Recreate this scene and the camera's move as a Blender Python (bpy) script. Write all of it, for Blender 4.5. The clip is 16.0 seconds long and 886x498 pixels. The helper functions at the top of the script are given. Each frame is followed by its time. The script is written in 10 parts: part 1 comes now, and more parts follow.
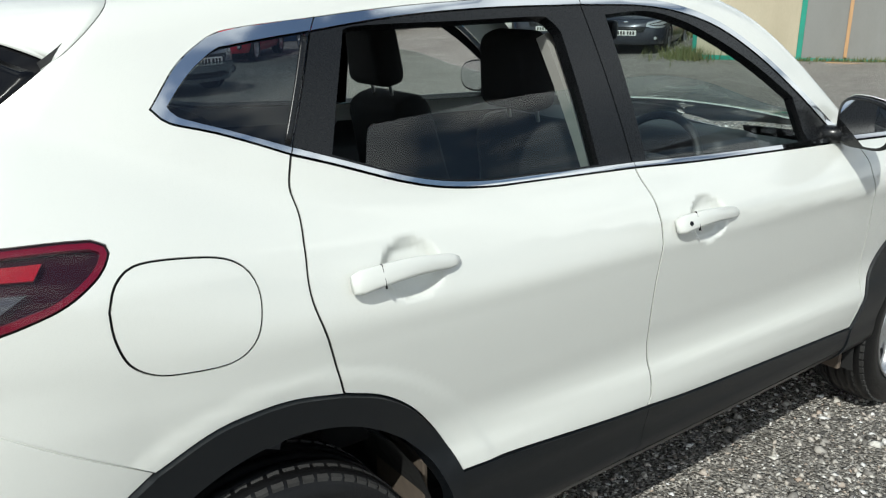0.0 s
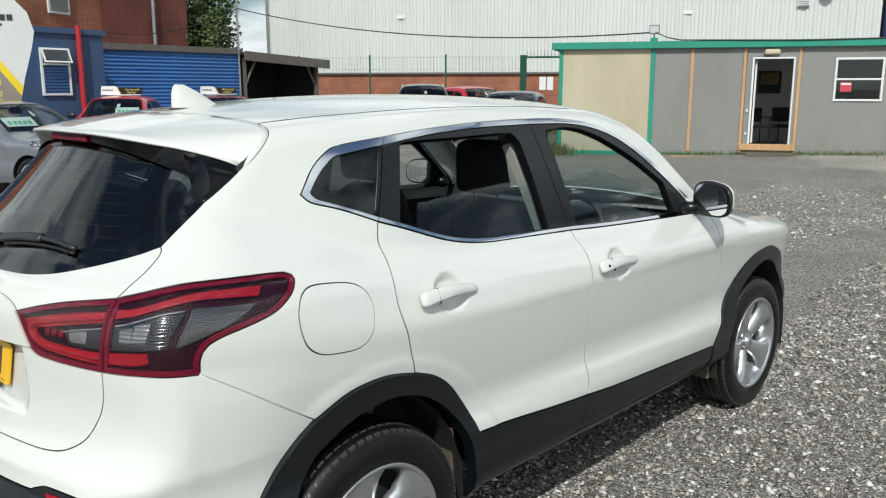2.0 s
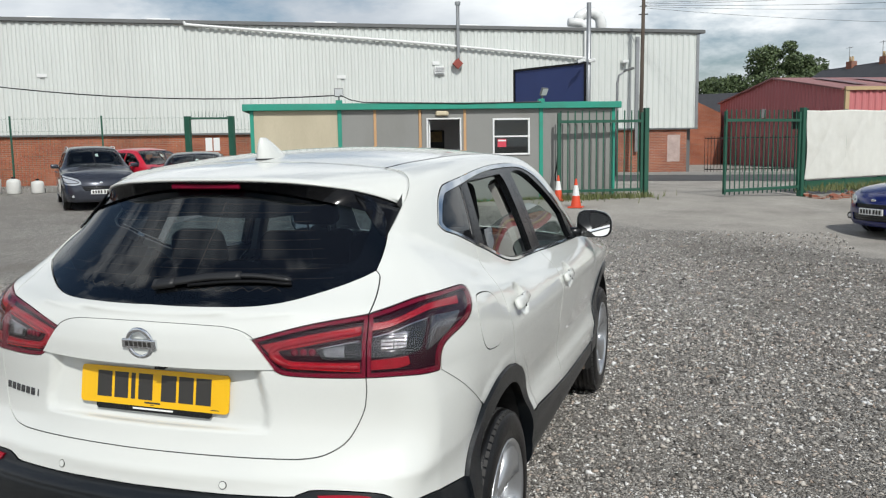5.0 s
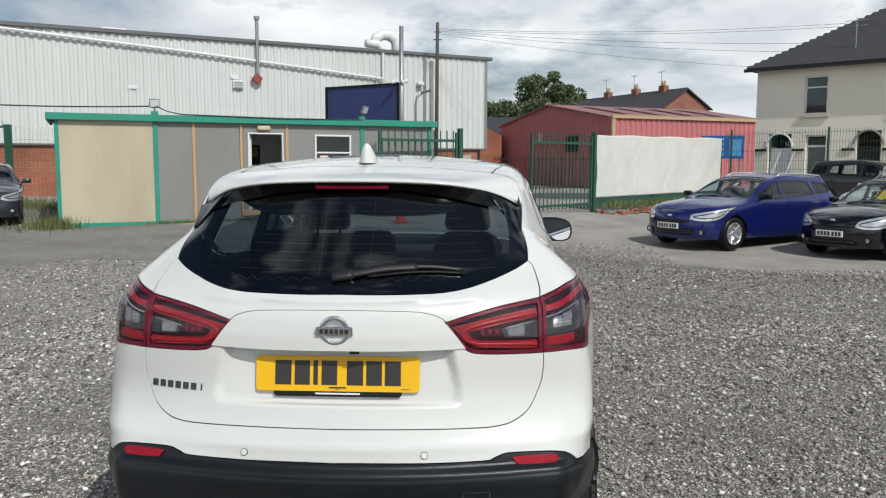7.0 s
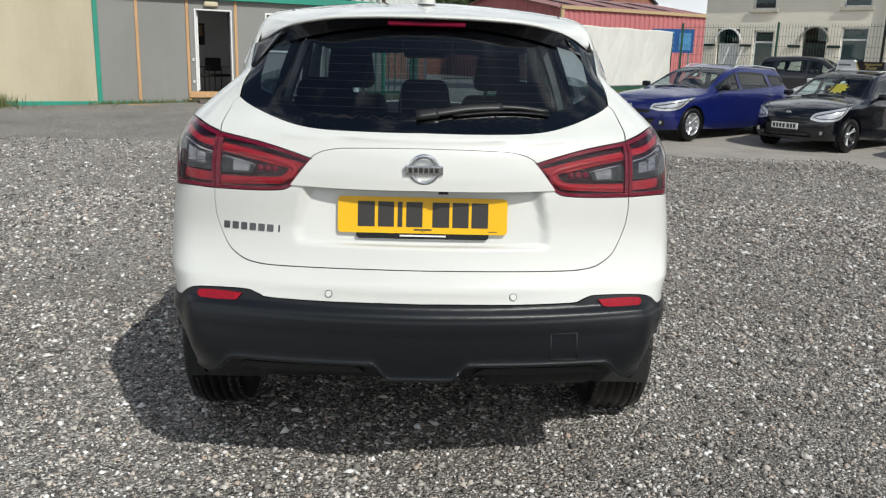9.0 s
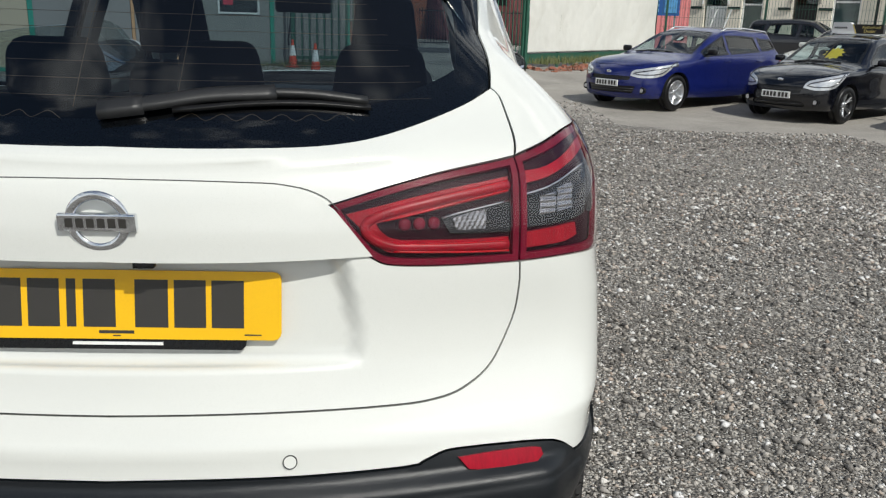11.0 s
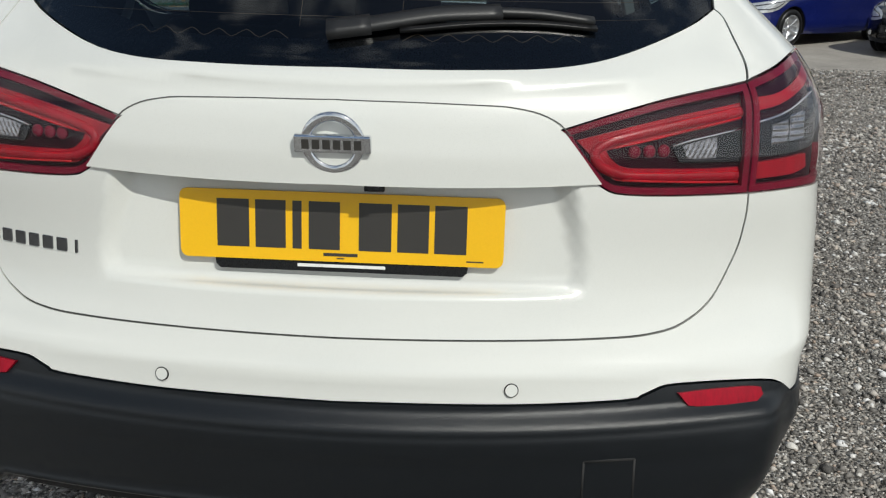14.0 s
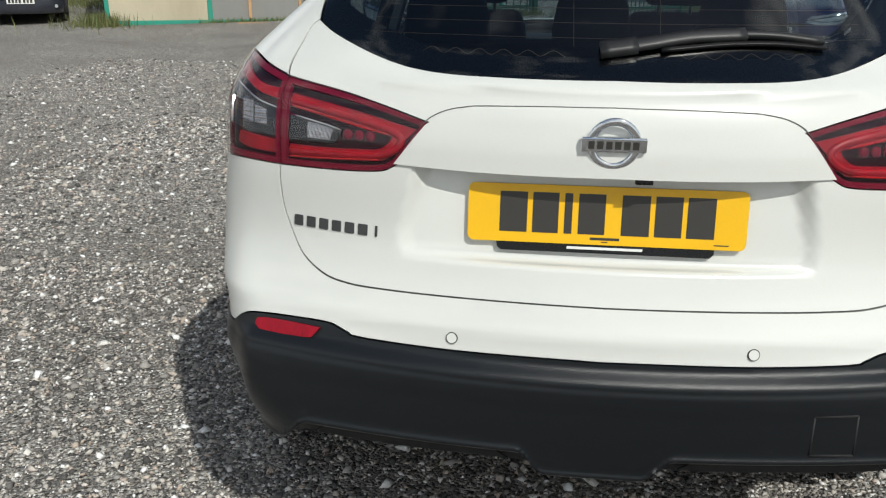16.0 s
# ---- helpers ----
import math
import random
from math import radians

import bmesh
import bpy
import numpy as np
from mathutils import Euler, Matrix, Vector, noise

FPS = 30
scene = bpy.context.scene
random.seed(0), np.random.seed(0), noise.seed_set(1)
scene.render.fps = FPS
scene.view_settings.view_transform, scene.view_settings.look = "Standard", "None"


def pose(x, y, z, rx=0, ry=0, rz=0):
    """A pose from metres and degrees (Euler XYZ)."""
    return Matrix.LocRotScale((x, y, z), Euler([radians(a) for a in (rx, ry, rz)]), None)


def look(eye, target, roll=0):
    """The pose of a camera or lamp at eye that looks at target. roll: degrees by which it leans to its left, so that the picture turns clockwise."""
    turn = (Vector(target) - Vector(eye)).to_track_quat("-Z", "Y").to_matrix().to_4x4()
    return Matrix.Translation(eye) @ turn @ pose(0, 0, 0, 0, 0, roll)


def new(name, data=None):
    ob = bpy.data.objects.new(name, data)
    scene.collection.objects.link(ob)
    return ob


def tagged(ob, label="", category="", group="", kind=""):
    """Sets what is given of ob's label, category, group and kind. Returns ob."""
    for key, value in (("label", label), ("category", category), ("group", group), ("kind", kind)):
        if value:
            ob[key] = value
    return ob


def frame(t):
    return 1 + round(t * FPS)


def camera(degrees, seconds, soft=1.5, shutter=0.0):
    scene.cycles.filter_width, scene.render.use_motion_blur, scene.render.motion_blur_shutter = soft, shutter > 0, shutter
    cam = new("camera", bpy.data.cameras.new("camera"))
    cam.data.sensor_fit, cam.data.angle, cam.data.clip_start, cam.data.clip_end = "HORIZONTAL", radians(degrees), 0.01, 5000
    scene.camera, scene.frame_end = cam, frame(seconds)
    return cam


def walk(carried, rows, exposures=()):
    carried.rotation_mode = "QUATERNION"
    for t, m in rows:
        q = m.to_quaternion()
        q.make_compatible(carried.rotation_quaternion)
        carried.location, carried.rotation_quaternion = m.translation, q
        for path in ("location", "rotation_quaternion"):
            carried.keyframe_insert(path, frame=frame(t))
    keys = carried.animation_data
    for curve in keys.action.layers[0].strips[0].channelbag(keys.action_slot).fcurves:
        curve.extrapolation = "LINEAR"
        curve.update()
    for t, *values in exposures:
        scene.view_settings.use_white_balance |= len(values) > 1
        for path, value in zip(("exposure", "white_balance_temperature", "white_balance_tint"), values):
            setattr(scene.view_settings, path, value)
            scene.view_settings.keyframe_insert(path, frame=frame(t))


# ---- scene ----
cam = camera(57.0, 16.0, soft=1.2)
PATH = [
    (0, (2.099, -0.575, 1.556), (0.573, 0.566, 0.947), -0.1),
    (0.5, (2.267, -0.811, 1.588), (0.8, 0.459, 1.103), -0.5),
    (1, (2.454, -1.013, 1.61), (1.021, 0.315, 1.183), -0.5),
    (1.5, (2.475, -1.276, 1.635), (1.072, 0.092, 1.235), -0.3),
    (2, (2.526, -1.485, 1.652), (1.163, -0.073, 1.263), -0.0),
    (2.5, (2.582, -1.719, 1.638), (1.279, -0.251, 1.256), 0.2),
    (3, (2.428, -1.987, 1.641), (1.211, -0.445, 1.265), 0.1),
    (3.5, (2.268, -2.201, 1.639), (1.157, -0.578, 1.275), -0.0),
    (4, (2.132, -2.403, 1.629), (1.149, -0.695, 1.29), -0.2),
    (4.5, (1.826, -2.565, 1.635), (1.006, -0.766, 1.337), -0.6),
    (5, (1.57, -2.737, 1.623), (0.932, -0.858, 1.371), -0.9),
    (5.2, (1.482, -2.824, 1.598), (0.915, -0.92, 1.363), -1.1),
    (7.3, (0.302, -3.334, 1.586), (0.237, -1.347, 1.371), 0.5),
    (7.5, (0.208, -3.353, 1.562), (0.162, -1.367, 1.329), 0.7),
    (8, (0.062, -3.379, 1.466), (0.067, -1.404, 1.151), 1.2),
    (8.5, (0.023, -3.36, 1.432), (0.062, -1.401, 1.031), 1.5),
    (9, (-0.01, -3.259, 1.405), (0.049, -1.314, 0.943), 1.6),
    (9.5, (-0.009, -2.953, 1.382), (0.074, -1.018, 0.882), 1.5),
    (10, (0.18, -2.613, 1.38), (0.293, -0.684, 0.861), 1.4),
    (10.2, (0.243, -2.519, 1.392), (0.361, -0.592, 0.87), 1.3),
    (12.3, (0.645, -1.459, 1.306), (0.618, 0.448, 0.703), 2.2),
    (12.5, (0.631, -1.456, 1.299), (0.583, 0.446, 0.684), 2.1),
    (13, (0.432, -1.59, 1.305), (0.348, 0.301, 0.658), 1.9),
    (13.5, (0.279, -1.755, 1.331), (0.171, 0.122, 0.65), 1.5),
    (14, (0.231, -2.015, 1.34), (0.127, -0.139, 0.655), 1.2),
    (14.5, (0.154, -2.225, 1.365), (0.05, -0.346, 0.69), 1.1),
    (15, (0.048, -2.359, 1.376), (-0.07, -0.476, 0.711), 1.0),
    (15.5, (-0.016, -2.385, 1.379), (-0.177, -0.504, 0.718), 0.9),
    (16, (-0.146, -2.295, 1.368), (-0.349, -0.417, 0.711), 0.6),
]
# the film's own brightness and tint: seconds, stops, kelvin, tint
EXPOSURE = [(0, 0.25, 6300, 3), (1.0, 0.13, 6300, 4), (2.0, 0.1, 6300, 4), (4.5, 0.07, 6300, 7), (7.4, -0.06, 6300, 8), (8.4, 0.01, 6350, 8), (9.5, 0.14, 6450, 7), (10.2, 0.1, 6450, 7), (12.5, 0.03, 6450, 7), (13.2, -0.14, 6450, 6), (14.0, -0.12, 6450, 6), (16, 0.03, 6450, 6)]
walk(cam, [(t, look(eye, target, roll)) for t, eye, target, roll in PATH], exposures=EXPOSURE)

# ---- daylight: high sun behind the tail of the white car, broken cloud ----
SUN_FROM = Vector((0.60, -0.85, 1.06)).normalized()
world = bpy.data.worlds.new("sky")
scene.world = world
world.use_nodes = True
wn, wl = world.node_tree.nodes, world.node_tree.links
wn.clear()
w_out = wn.new("ShaderNodeOutputWorld")
w_bg = wn.new("ShaderNodeBackground")
w_sky = wn.new("ShaderNodeTexSky")
w_sky.sky_type = "NISHITA"
w_sky.sun_disc = False
w_sky.sun_elevation = math.asin(SUN_FROM.z)
w_sky.sun_rotation = math.atan2(SUN_FROM.x, SUN_FROM.y)
w_sky.dust_density = 1.5
w_coord = wn.new("ShaderNodeTexCoord")
w_map = wn.new("ShaderNodeMapping")
w_map.inputs["Scale"].default_value = (1.0, 1.0, 2.6)
w_noise = wn.new("ShaderNodeTexNoise")
w_noise.inputs["Scale"].default_value = 2.6
w_noise.inputs["Detail"].default_value = 9
w_noise.inputs["Roughness"].default_value = 0.58
w_ramp = wn.new("ShaderNodeValToRGB")
w_ramp.color_ramp.elements[0].position = 0.40
w_ramp.color_ramp.elements[1].position = 0.52
w_tone = wn.new("ShaderNodeTexNoise")
w_tone.inputs["Scale"].default_value = 3.7
w_tone.inputs["Detail"].default_value = 7
w_shade = wn.new("ShaderNodeValToRGB")
w_shade.color_ramp.elements[0].position = 0.36
w_shade.color_ramp.elements[0].color = (7.4, 7.9, 8.6, 1)
w_shade.color_ramp.elements[1].position = 0.66
w_shade.color_ramp.elements[1].color = (14.5, 14.5, 14.4, 1)
w_mix = wn.new("ShaderNodeMix")
w_mix.data_type = "RGBA"
w_bg.inputs["Strength"].default_value = 0.075
wl.new(w_coord.outputs["Generated"], w_map.inputs["Vector"])
wl.new(w_map.outputs["Vector"], w_noise.inputs["Vector"])
wl.new(w_map.outputs["Vector"], w_tone.inputs["Vector"])
w_xyz = wn.new("ShaderNodeSeparateXYZ")
w_bank = wn.new("ShaderNodeMath")
w_bank.operation = "MULTIPLY_ADD"
w_bank.inputs[1].default_value, w_bank.inputs[2].default_value = -0.20, 0.07
w_sum = wn.new("ShaderNodeMath")
wl.new(w_coord.outputs["Generated"], w_xyz.inputs["Vector"])
wl.new(w_xyz.outputs["Z"], w_bank.inputs[0])
wl.new(w_bank.outputs[0], w_sum.inputs[0])
wl.new(w_noise.outputs["Fac"], w_sum.inputs[1])
wl.new(w_sum.outputs[0], w_ramp.inputs["Fac"])
wl.new(w_tone.outputs["Fac"], w_shade.inputs["Fac"])
wl.new(w_ramp.outputs["Color"], w_mix.inputs["Factor"])
wl.new(w_sky.outputs["Color"], w_mix.inputs["A"])
wl.new(w_shade.outputs["Color"], w_mix.inputs["B"])
wl.new(w_mix.outputs["Result"], w_bg.inputs["Color"])
wl.new(w_bg.outputs["Background"], w_out.inputs["Surface"])
sun = new("sun", bpy.data.lights.new("sun", "SUN"))
sun.data.energy = 3.3
sun.data.angle = radians(0.6)
sun.data.color = (1.0, 0.965, 0.91)
sun.matrix_world = look(SUN_FROM * 60, (0, 0, 0))

# ---- materials ----
def rgb(c):
    return (*c, 1.0) if len(c) == 3 else tuple(c)


def surface(name, base, rough=0.5, metal=0.0, vary=0.08, size=0.6, bump=0.0, grain=40.0, coat=0.0, dirt=None, dirt_amount=0.5, rough_vary=0.1, spread=0.0, stretch=(1, 1, 1), spec=0.5):
    """A worn surface: base colour that varies at two scales, stains of the dirt colour, and fine relief."""
    m = bpy.data.materials.new(name)
    m.use_nodes = True
    n, l = m.node_tree.nodes, m.node_tree.links
    b = n["Principled BSDF"]
    b.inputs["Metallic"].default_value = metal
    b.inputs["Specular IOR Level"].default_value = spec
    b.inputs["Coat Weight"].default_value = coat
    b.inputs["Coat Roughness"].default_value = 0.04
    co = n.new("ShaderNodeTexCoord")
    mp = n.new("ShaderNodeMapping")
    mp.inputs["Scale"].default_value = stretch
    l.new(co.outputs["Object"], mp.inputs["Vector"])
    big = n.new("ShaderNodeTexNoise")
    big.inputs["Scale"].default_value = 1.0 / size
    big.inputs["Detail"].default_value = 5
    fine = n.new("ShaderNodeTexNoise")
    fine.inputs["Scale"].default_value = grain
    fine.inputs["Detail"].default_value = 4
    for t in (big, fine):
        l.new(mp.outputs["Vector"], t.inputs["Vector"])
    add = n.new("ShaderNodeMath")
    add.operation = "ADD"
    l.new(big.outputs["Fac"], add.inputs[0])
    l.new(fine.outputs["Fac"], add.inputs[1])
    rng = n.new("ShaderNodeMapRange")
    rng.inputs["From Min"].default_value, rng.inputs["From Max"].default_value = 0.6, 1.4
    rng.inputs["To Min"].default_value, rng.inputs["To Max"].default_value = 1 - vary, 1 + vary
    l.new(add.outputs[0], rng.inputs["Value"])
    value = rng.outputs["Result"]
    if spread:
        info = n.new("ShaderNodeObjectInfo")
        r2 = n.new("ShaderNodeMapRange")
        r2.inputs["To Min"].default_value, r2.inputs["To Max"].default_value = 1 - spread, 1 + spread
        l.new(info.outputs["Random"], r2.inputs["Value"])
        mu = n.new("ShaderNodeMath")
        mu.operation = "MULTIPLY"
        l.new(value, mu.inputs[0])
        l.new(r2.outputs["Result"], mu.inputs[1])
        value = mu.outputs[0]
    hsv = n.new("ShaderNodeHueSaturation")
    hsv.inputs["Color"].default_value = rgb(base)
    l.new(value, hsv.inputs["Value"])
    colour = hsv.outputs["Color"]
    if dirt:
        st = n.new("ShaderNodeTexNoise")
        st.inputs["Scale"].default_value = 0.45 / size
        st.inputs["Detail"].default_value = 8
        st.inputs["Roughness"].default_value = 0.65
        l.new(mp.outputs["Vector"], st.inputs["Vector"])
        ra = n.new("ShaderNodeMapRange")
        ra.inputs["From Min"].default_value, ra.inputs["From Max"].default_value = 0.48, 0.72
        ra.inputs["To Max"].default_value = dirt_amount
        l.new(st.outputs["Fac"], ra.inputs["Value"])
        mx = n.new("ShaderNodeMix")
        mx.data_type = "RGBA"
        l.new(ra.outputs["Result"], mx.inputs["Factor"])
        l.new(colour, mx.inputs["A"])
        mx.inputs["B"].default_value = rgb(dirt)
        colour = mx.outputs["Result"]
    l.new(colour, b.inputs["Base Color"])
    rr = n.new("ShaderNodeMapRange")
    rr.inputs["From Min"].default_value, rr.inputs["From Max"].default_value = 0.3, 0.7
    rr.inputs["To Min"].default_value, rr.inputs["To Max"].default_value = max(0.0, rough * (1 - rough_vary)), min(1.0, rough * (1 + rough_vary))
    l.new(fine.outputs["Fac"], rr.inputs["Value"])
    l.new(rr.outputs["Result"], b.inputs["Roughness"])
    if bump:
        bp = n.new("ShaderNodeBump")
        bp.inputs["Strength"].default_value = 1.0
        bp.inputs["Distance"].default_value = bump
        l.new(fine.outputs["Fac"], bp.inputs["Height"])
        l.new(bp.outputs["Normal"], b.inputs["Normal"])
    return m


def pane(name, tint, ior=1.5, rough=0.0):
    """Sheet glass: clear through by its tint, mirroring by Fresnel."""
    m = bpy.data.materials.new(name)
    m.use_nodes = True
    n, l = m.node_tree.nodes, m.node_tree.links
    n.remove(n["Principled BSDF"])
    tr, gl, mx = n.new("ShaderNodeBsdfTransparent"), n.new("ShaderNodeBsdfGlossy"), n.new("ShaderNodeMixShader")
    tr.inputs["Color"].default_value = rgb(tint)
    gl.inputs["Roughness"].default_value = rough
    lw = n.new("ShaderNodeLayerWeight")
    lw.inputs["Blend"].default_value = 0.5
    pw = n.new("ShaderNodeMath")
    pw.operation = "POWER"
    pw.inputs[1].default_value = 4.0
    ma = n.new("ShaderNodeMath")
    ma.operation = "MULTIPLY_ADD"
    f0 = ((ior - 1) / (ior + 1)) ** 2 * 1.6
    ma.inputs[1].default_value, ma.inputs[2].default_value = 1 - f0, f0
    l.new(lw.outputs["Facing"], pw.inputs[0])
    l.new(pw.outputs[0], ma.inputs[0])
    l.new(ma.outputs[0], mx.inputs["Fac"])
    l.new(tr.outputs["BSDF"], mx.inputs[1])
    l.new(gl.outputs["BSDF"], mx.inputs[2])
    l.new(mx.outputs["Shader"], n["Material Output"].inputs["Surface"])
    return m


PAINT_WHITE = surface("white_car_paint", (0.665, 0.675, 0.64), 0.28, vary=0.012, size=1.5, grain=900, coat=1.0, rough_vary=0.05)
PLASTIC_BLACK = surface("grained_black_plastic", (0.0058, 0.0076, 0.0098), 0.31, vary=0.12, size=0.5, bump=0.0003, grain=1400, spec=0.42)
TRIM_BLACK = surface("satin_black_trim", (0.006, 0.0065, 0.0075), 0.28, vary=0.08, grain=300, spec=0.40)
TREAD = surface("dusty_tread_rubber", (0.040, 0.039, 0.038), 0.7, vary=0.25, size=0.1, bump=0.0006, grain=300, spec=0.3)
RUBBER = surface("tyre_rubber", (0.0055, 0.0055, 0.006), 0.36, vary=0.2, size=0.2, bump=0.0008, grain=220, dirt=(0.05, 0.045, 0.04), dirt_amount=0.05, spec=0.3)
# near-black for painted shade in gaps and hollows, and for plain dark parts
SHADOW_GAP = surface("shade_and_part_black", (0.012, 0.012, 0.012), 0.8, vary=0.05)
GAP_GREY = surface("shaded_seam", (0.10, 0.10, 0.095), 0.7, vary=0.05)
CHROME = surface("chrome", (0.72, 0.74, 0.77), 0.06, metal=1.0, vary=0.02, grain=20)
ALLOY = surface("silver_alloy", (0.52, 0.53, 0.545), 0.30, metal=0.85, vary=0.05, grain=500)
GLOSS_BLACK = surface("gloss_black_trim", (0.004, 0.0042, 0.005), 0.14, vary=0.05, spec=0.25)
GLASS_PRIVACY = pane("privacy_glass", (0.23, 0.25, 0.28))
GLASS_REAR = pane("tinted_rear_glass", (0.30, 0.37, 0.42), 1.54)
GLASS_CLEAR = pane("window_glass", (0.72, 0.80, 0.78))
CLOTH_DARK = surface("charcoal_seat_cloth", (0.010, 0.010, 0.012), 0.9, vary=0.2, bump=0.001, grain=600)
CABIN_DARK = surface("dark_dashboard_plastic", (0.028, 0.03, 0.034), 0.55, vary=0.1, bump=0.0004, grain=500)
CABIN_PALE = surface("pale_grey_trim", (0.30, 0.295, 0.275), 0.75, vary=0.06, bump=0.0004, grain=400)
STEEL = surface("brushed_steel", (0.45, 0.45, 0.46), 0.35, metal=1.0, vary=0.1, grain=200)
LAMP_RED = surface("red_lamp_lens", (0.150, 0.0018, 0.020), 0.4, vary=0.15, size=0.05, spec=0.15)
LAMP_RED_BRIGHT = surface("bright_red_reflector", (0.29, 0.0014, 0.014), 0.36, vary=0.35, size=0.03, grain=220, stretch=(1, 1, 0.15), spec=0.3)
# brighter red for painted highlight lines on the lamp guide
LAMP_RED_GLINT = surface("red_ridge_glint", (0.44, 0.003, 0.012), 0.15, vary=0.4, size=0.03, spec=0.5)
LAMP_DARK = surface("smoked_lamp_housing", (0.020, 0.0016, 0.008), 0.5, vary=0.1, spec=0.12)
PLATE_YELLOW = surface("yellow_plate", (0.84, 0.475, 0.005), 0.35, vary=0.04, size=0.15, grain=300)
PLATE_WHITE = surface("white_plate", (0.78, 0.78, 0.76), 0.35, vary=0.04, size=0.15, grain=300)
INK = surface("plate_ink", (0.035, 0.033, 0.03), 0.4, vary=0.05)


# ---- mesh tools ----
def mesh_ob(name, verts, faces, material, parent=None, label="", smooth=True, normals=None):
    me = bpy.data.meshes.new(name)
    me.from_pydata([tuple(map(float, v)) for v in verts], [], [tuple(map(int, f)) for f in faces])
    if smooth:
        me.polygons.foreach_set("use_smooth", [True] * len(me.polygons))
    if normals is not None:
        me.normals_split_custom_set([tuple(map(float, v)) for v in normals])
    me.materials.append(material)
    ob = new(name, me)
    if parent:
        ob.parent = parent
    if label:
        ob["label"] = label
    return ob


def part(name, bm, material, parent=None, label="", smooth=False, angle=None):
    """Links a bmesh as one mesh object under a thing or a part."""
    me = bpy.data.meshes.new(name)
    if angle is not None:
        for e in bm.edges:
            e.smooth = len(e.link_faces) == 2 and e.calc_face_angle(0) < radians(angle)
        smooth = True
    for f in bm.faces:
        f.smooth = smooth
    bmesh.ops.recalc_face_normals(bm, faces=bm.faces)
    bm.to_mesh(me)
    bm.free()
    me.materials.append(material)
    ob = new(name, me)
    if parent:
        ob.parent = parent
    if label:
        ob["label"] = label
    return ob


def box(bm, x0, x1, y0, y1, z0, z1, bevel=0.0, m=None, segs=1):
    r = bmesh.ops.create_cube(bm, size=1.0)
    vs = r["verts"]
    bmesh.ops.transform(bm, matrix=Matrix.Translation(((x0 + x1) / 2, (y0 + y1) / 2, (z0 + z1) / 2)) @ Matrix.Diagonal((x1 - x0, y1 - y0, z1 - z0, 1)), verts=vs)
    if bevel:
        es = list({e for v in vs for e in v.link_edges})
        out = bmesh.ops.bevel(bm, geom=es, offset=bevel, segments=segs, affect="EDGES", profile=0.5)
        vs = list({v for f in out["faces"] for v in f.verts} | {v for v in vs if v.is_valid})
    if m is not None:
        bmesh.ops.transform(bm, matrix=m, verts=vs)
    return vs


def rod(bm, a, b, r0, r1=None, n=10, caps=True):
    a, b = Vector(a), Vector(b)
    d = b - a
    r = bmesh.ops.create_cone(bm, cap_ends=caps, segments=n, radius1=r0, radius2=r0 if r1 is None else r1, depth=d.length)
    q = d.to_track_quat("Z", "Y").to_matrix().to_4x4()
    bmesh.ops.transform(bm, matrix=Matrix.Translation((a + b) / 2) @ q, verts=r["verts"])
    return r["verts"]


def tube(bm, pts, r, n=8):
    """A bent pipe through points."""
    rings = []
    pts = [Vector(p) for p in pts]
    for i, p in enumerate(pts):
        d = (pts[min(i + 1, len(pts) - 1)] - pts[max(i - 1, 0)]).normalized()
        u = d.orthogonal().normalized() if i == 0 else (u - d * u.dot(d)).normalized()
        v = d.cross(u)
        rad = r[i] if isinstance(r, (list, tuple)) else r
        rings.append([bm.verts.new(p + (u * math.cos(2 * math.pi * k / n) + v * math.sin(2 * math.pi * k / n)) * rad) for k in range(n)])
    for a, b in zip(rings, rings[1:]):
        for k in range(n):
            bm.faces.new((a[k], a[(k + 1) % n], b[(k + 1) % n], b[k]))
    bm.faces.new(rings[0][::-1])
    bm.faces.new(rings[-1])


def lathe(bm, profile, n=48, axis="X", closed=False):
    """Turns a profile of (radius, along) round an axis."""
    rings = []
    for r, h in profile:
        ring = []
        for k in range(n):
            c, s = math.cos(2 * math.pi * k / n) * r, math.sin(2 * math.pi * k / n) * r
            ring.append(bm.verts.new((h, c, s) if axis == "X" else (c, s, h)))
        rings.append(ring)
    pairs = list(zip(rings, rings[1:])) + ([(rings[-1], rings[0])] if closed else [])
    for a, b in pairs:
        for k in range(n):
            bm.faces.new((a[k], a[(k + 1) % n], b[(k + 1) % n], b[k]))
    return rings


def prism(bm, outline, depth, m=None, bevel=0.0):
    """A flat outline in x, y, thickened along z."""
    lo = [bm.verts.new((x, y, 0)) for x, y in outline]
    hi = [bm.verts.new((x, y, depth)) for x, y in outline]
    n = len(lo)
    fs = [bm.faces.new(lo[::-1]), bm.faces.new(hi)] + [bm.faces.new((lo[i], lo[(i + 1) % n], hi[(i + 1) % n], hi[i])) for i in range(n)]
    vs = lo + hi
    if bevel:
        out = bmesh.ops.bevel(bm, geom=list(fs[1].edges), offset=bevel, segments=2, affect="EDGES", profile=0.5)
        vs = list({v for v in vs if v.is_valid} | {v for f in out["faces"] for v in f.verts})
    if m is not None:
        bmesh.ops.transform(bm, matrix=m, verts=vs)
    return vs


def thing(name, label, category, group="", kind="", at=None):
    e = new(name)
    e.empty_display_size = 0.2
    if at is not None:
        e.matrix_world = at
    return tagged(e, label, category, group, kind)


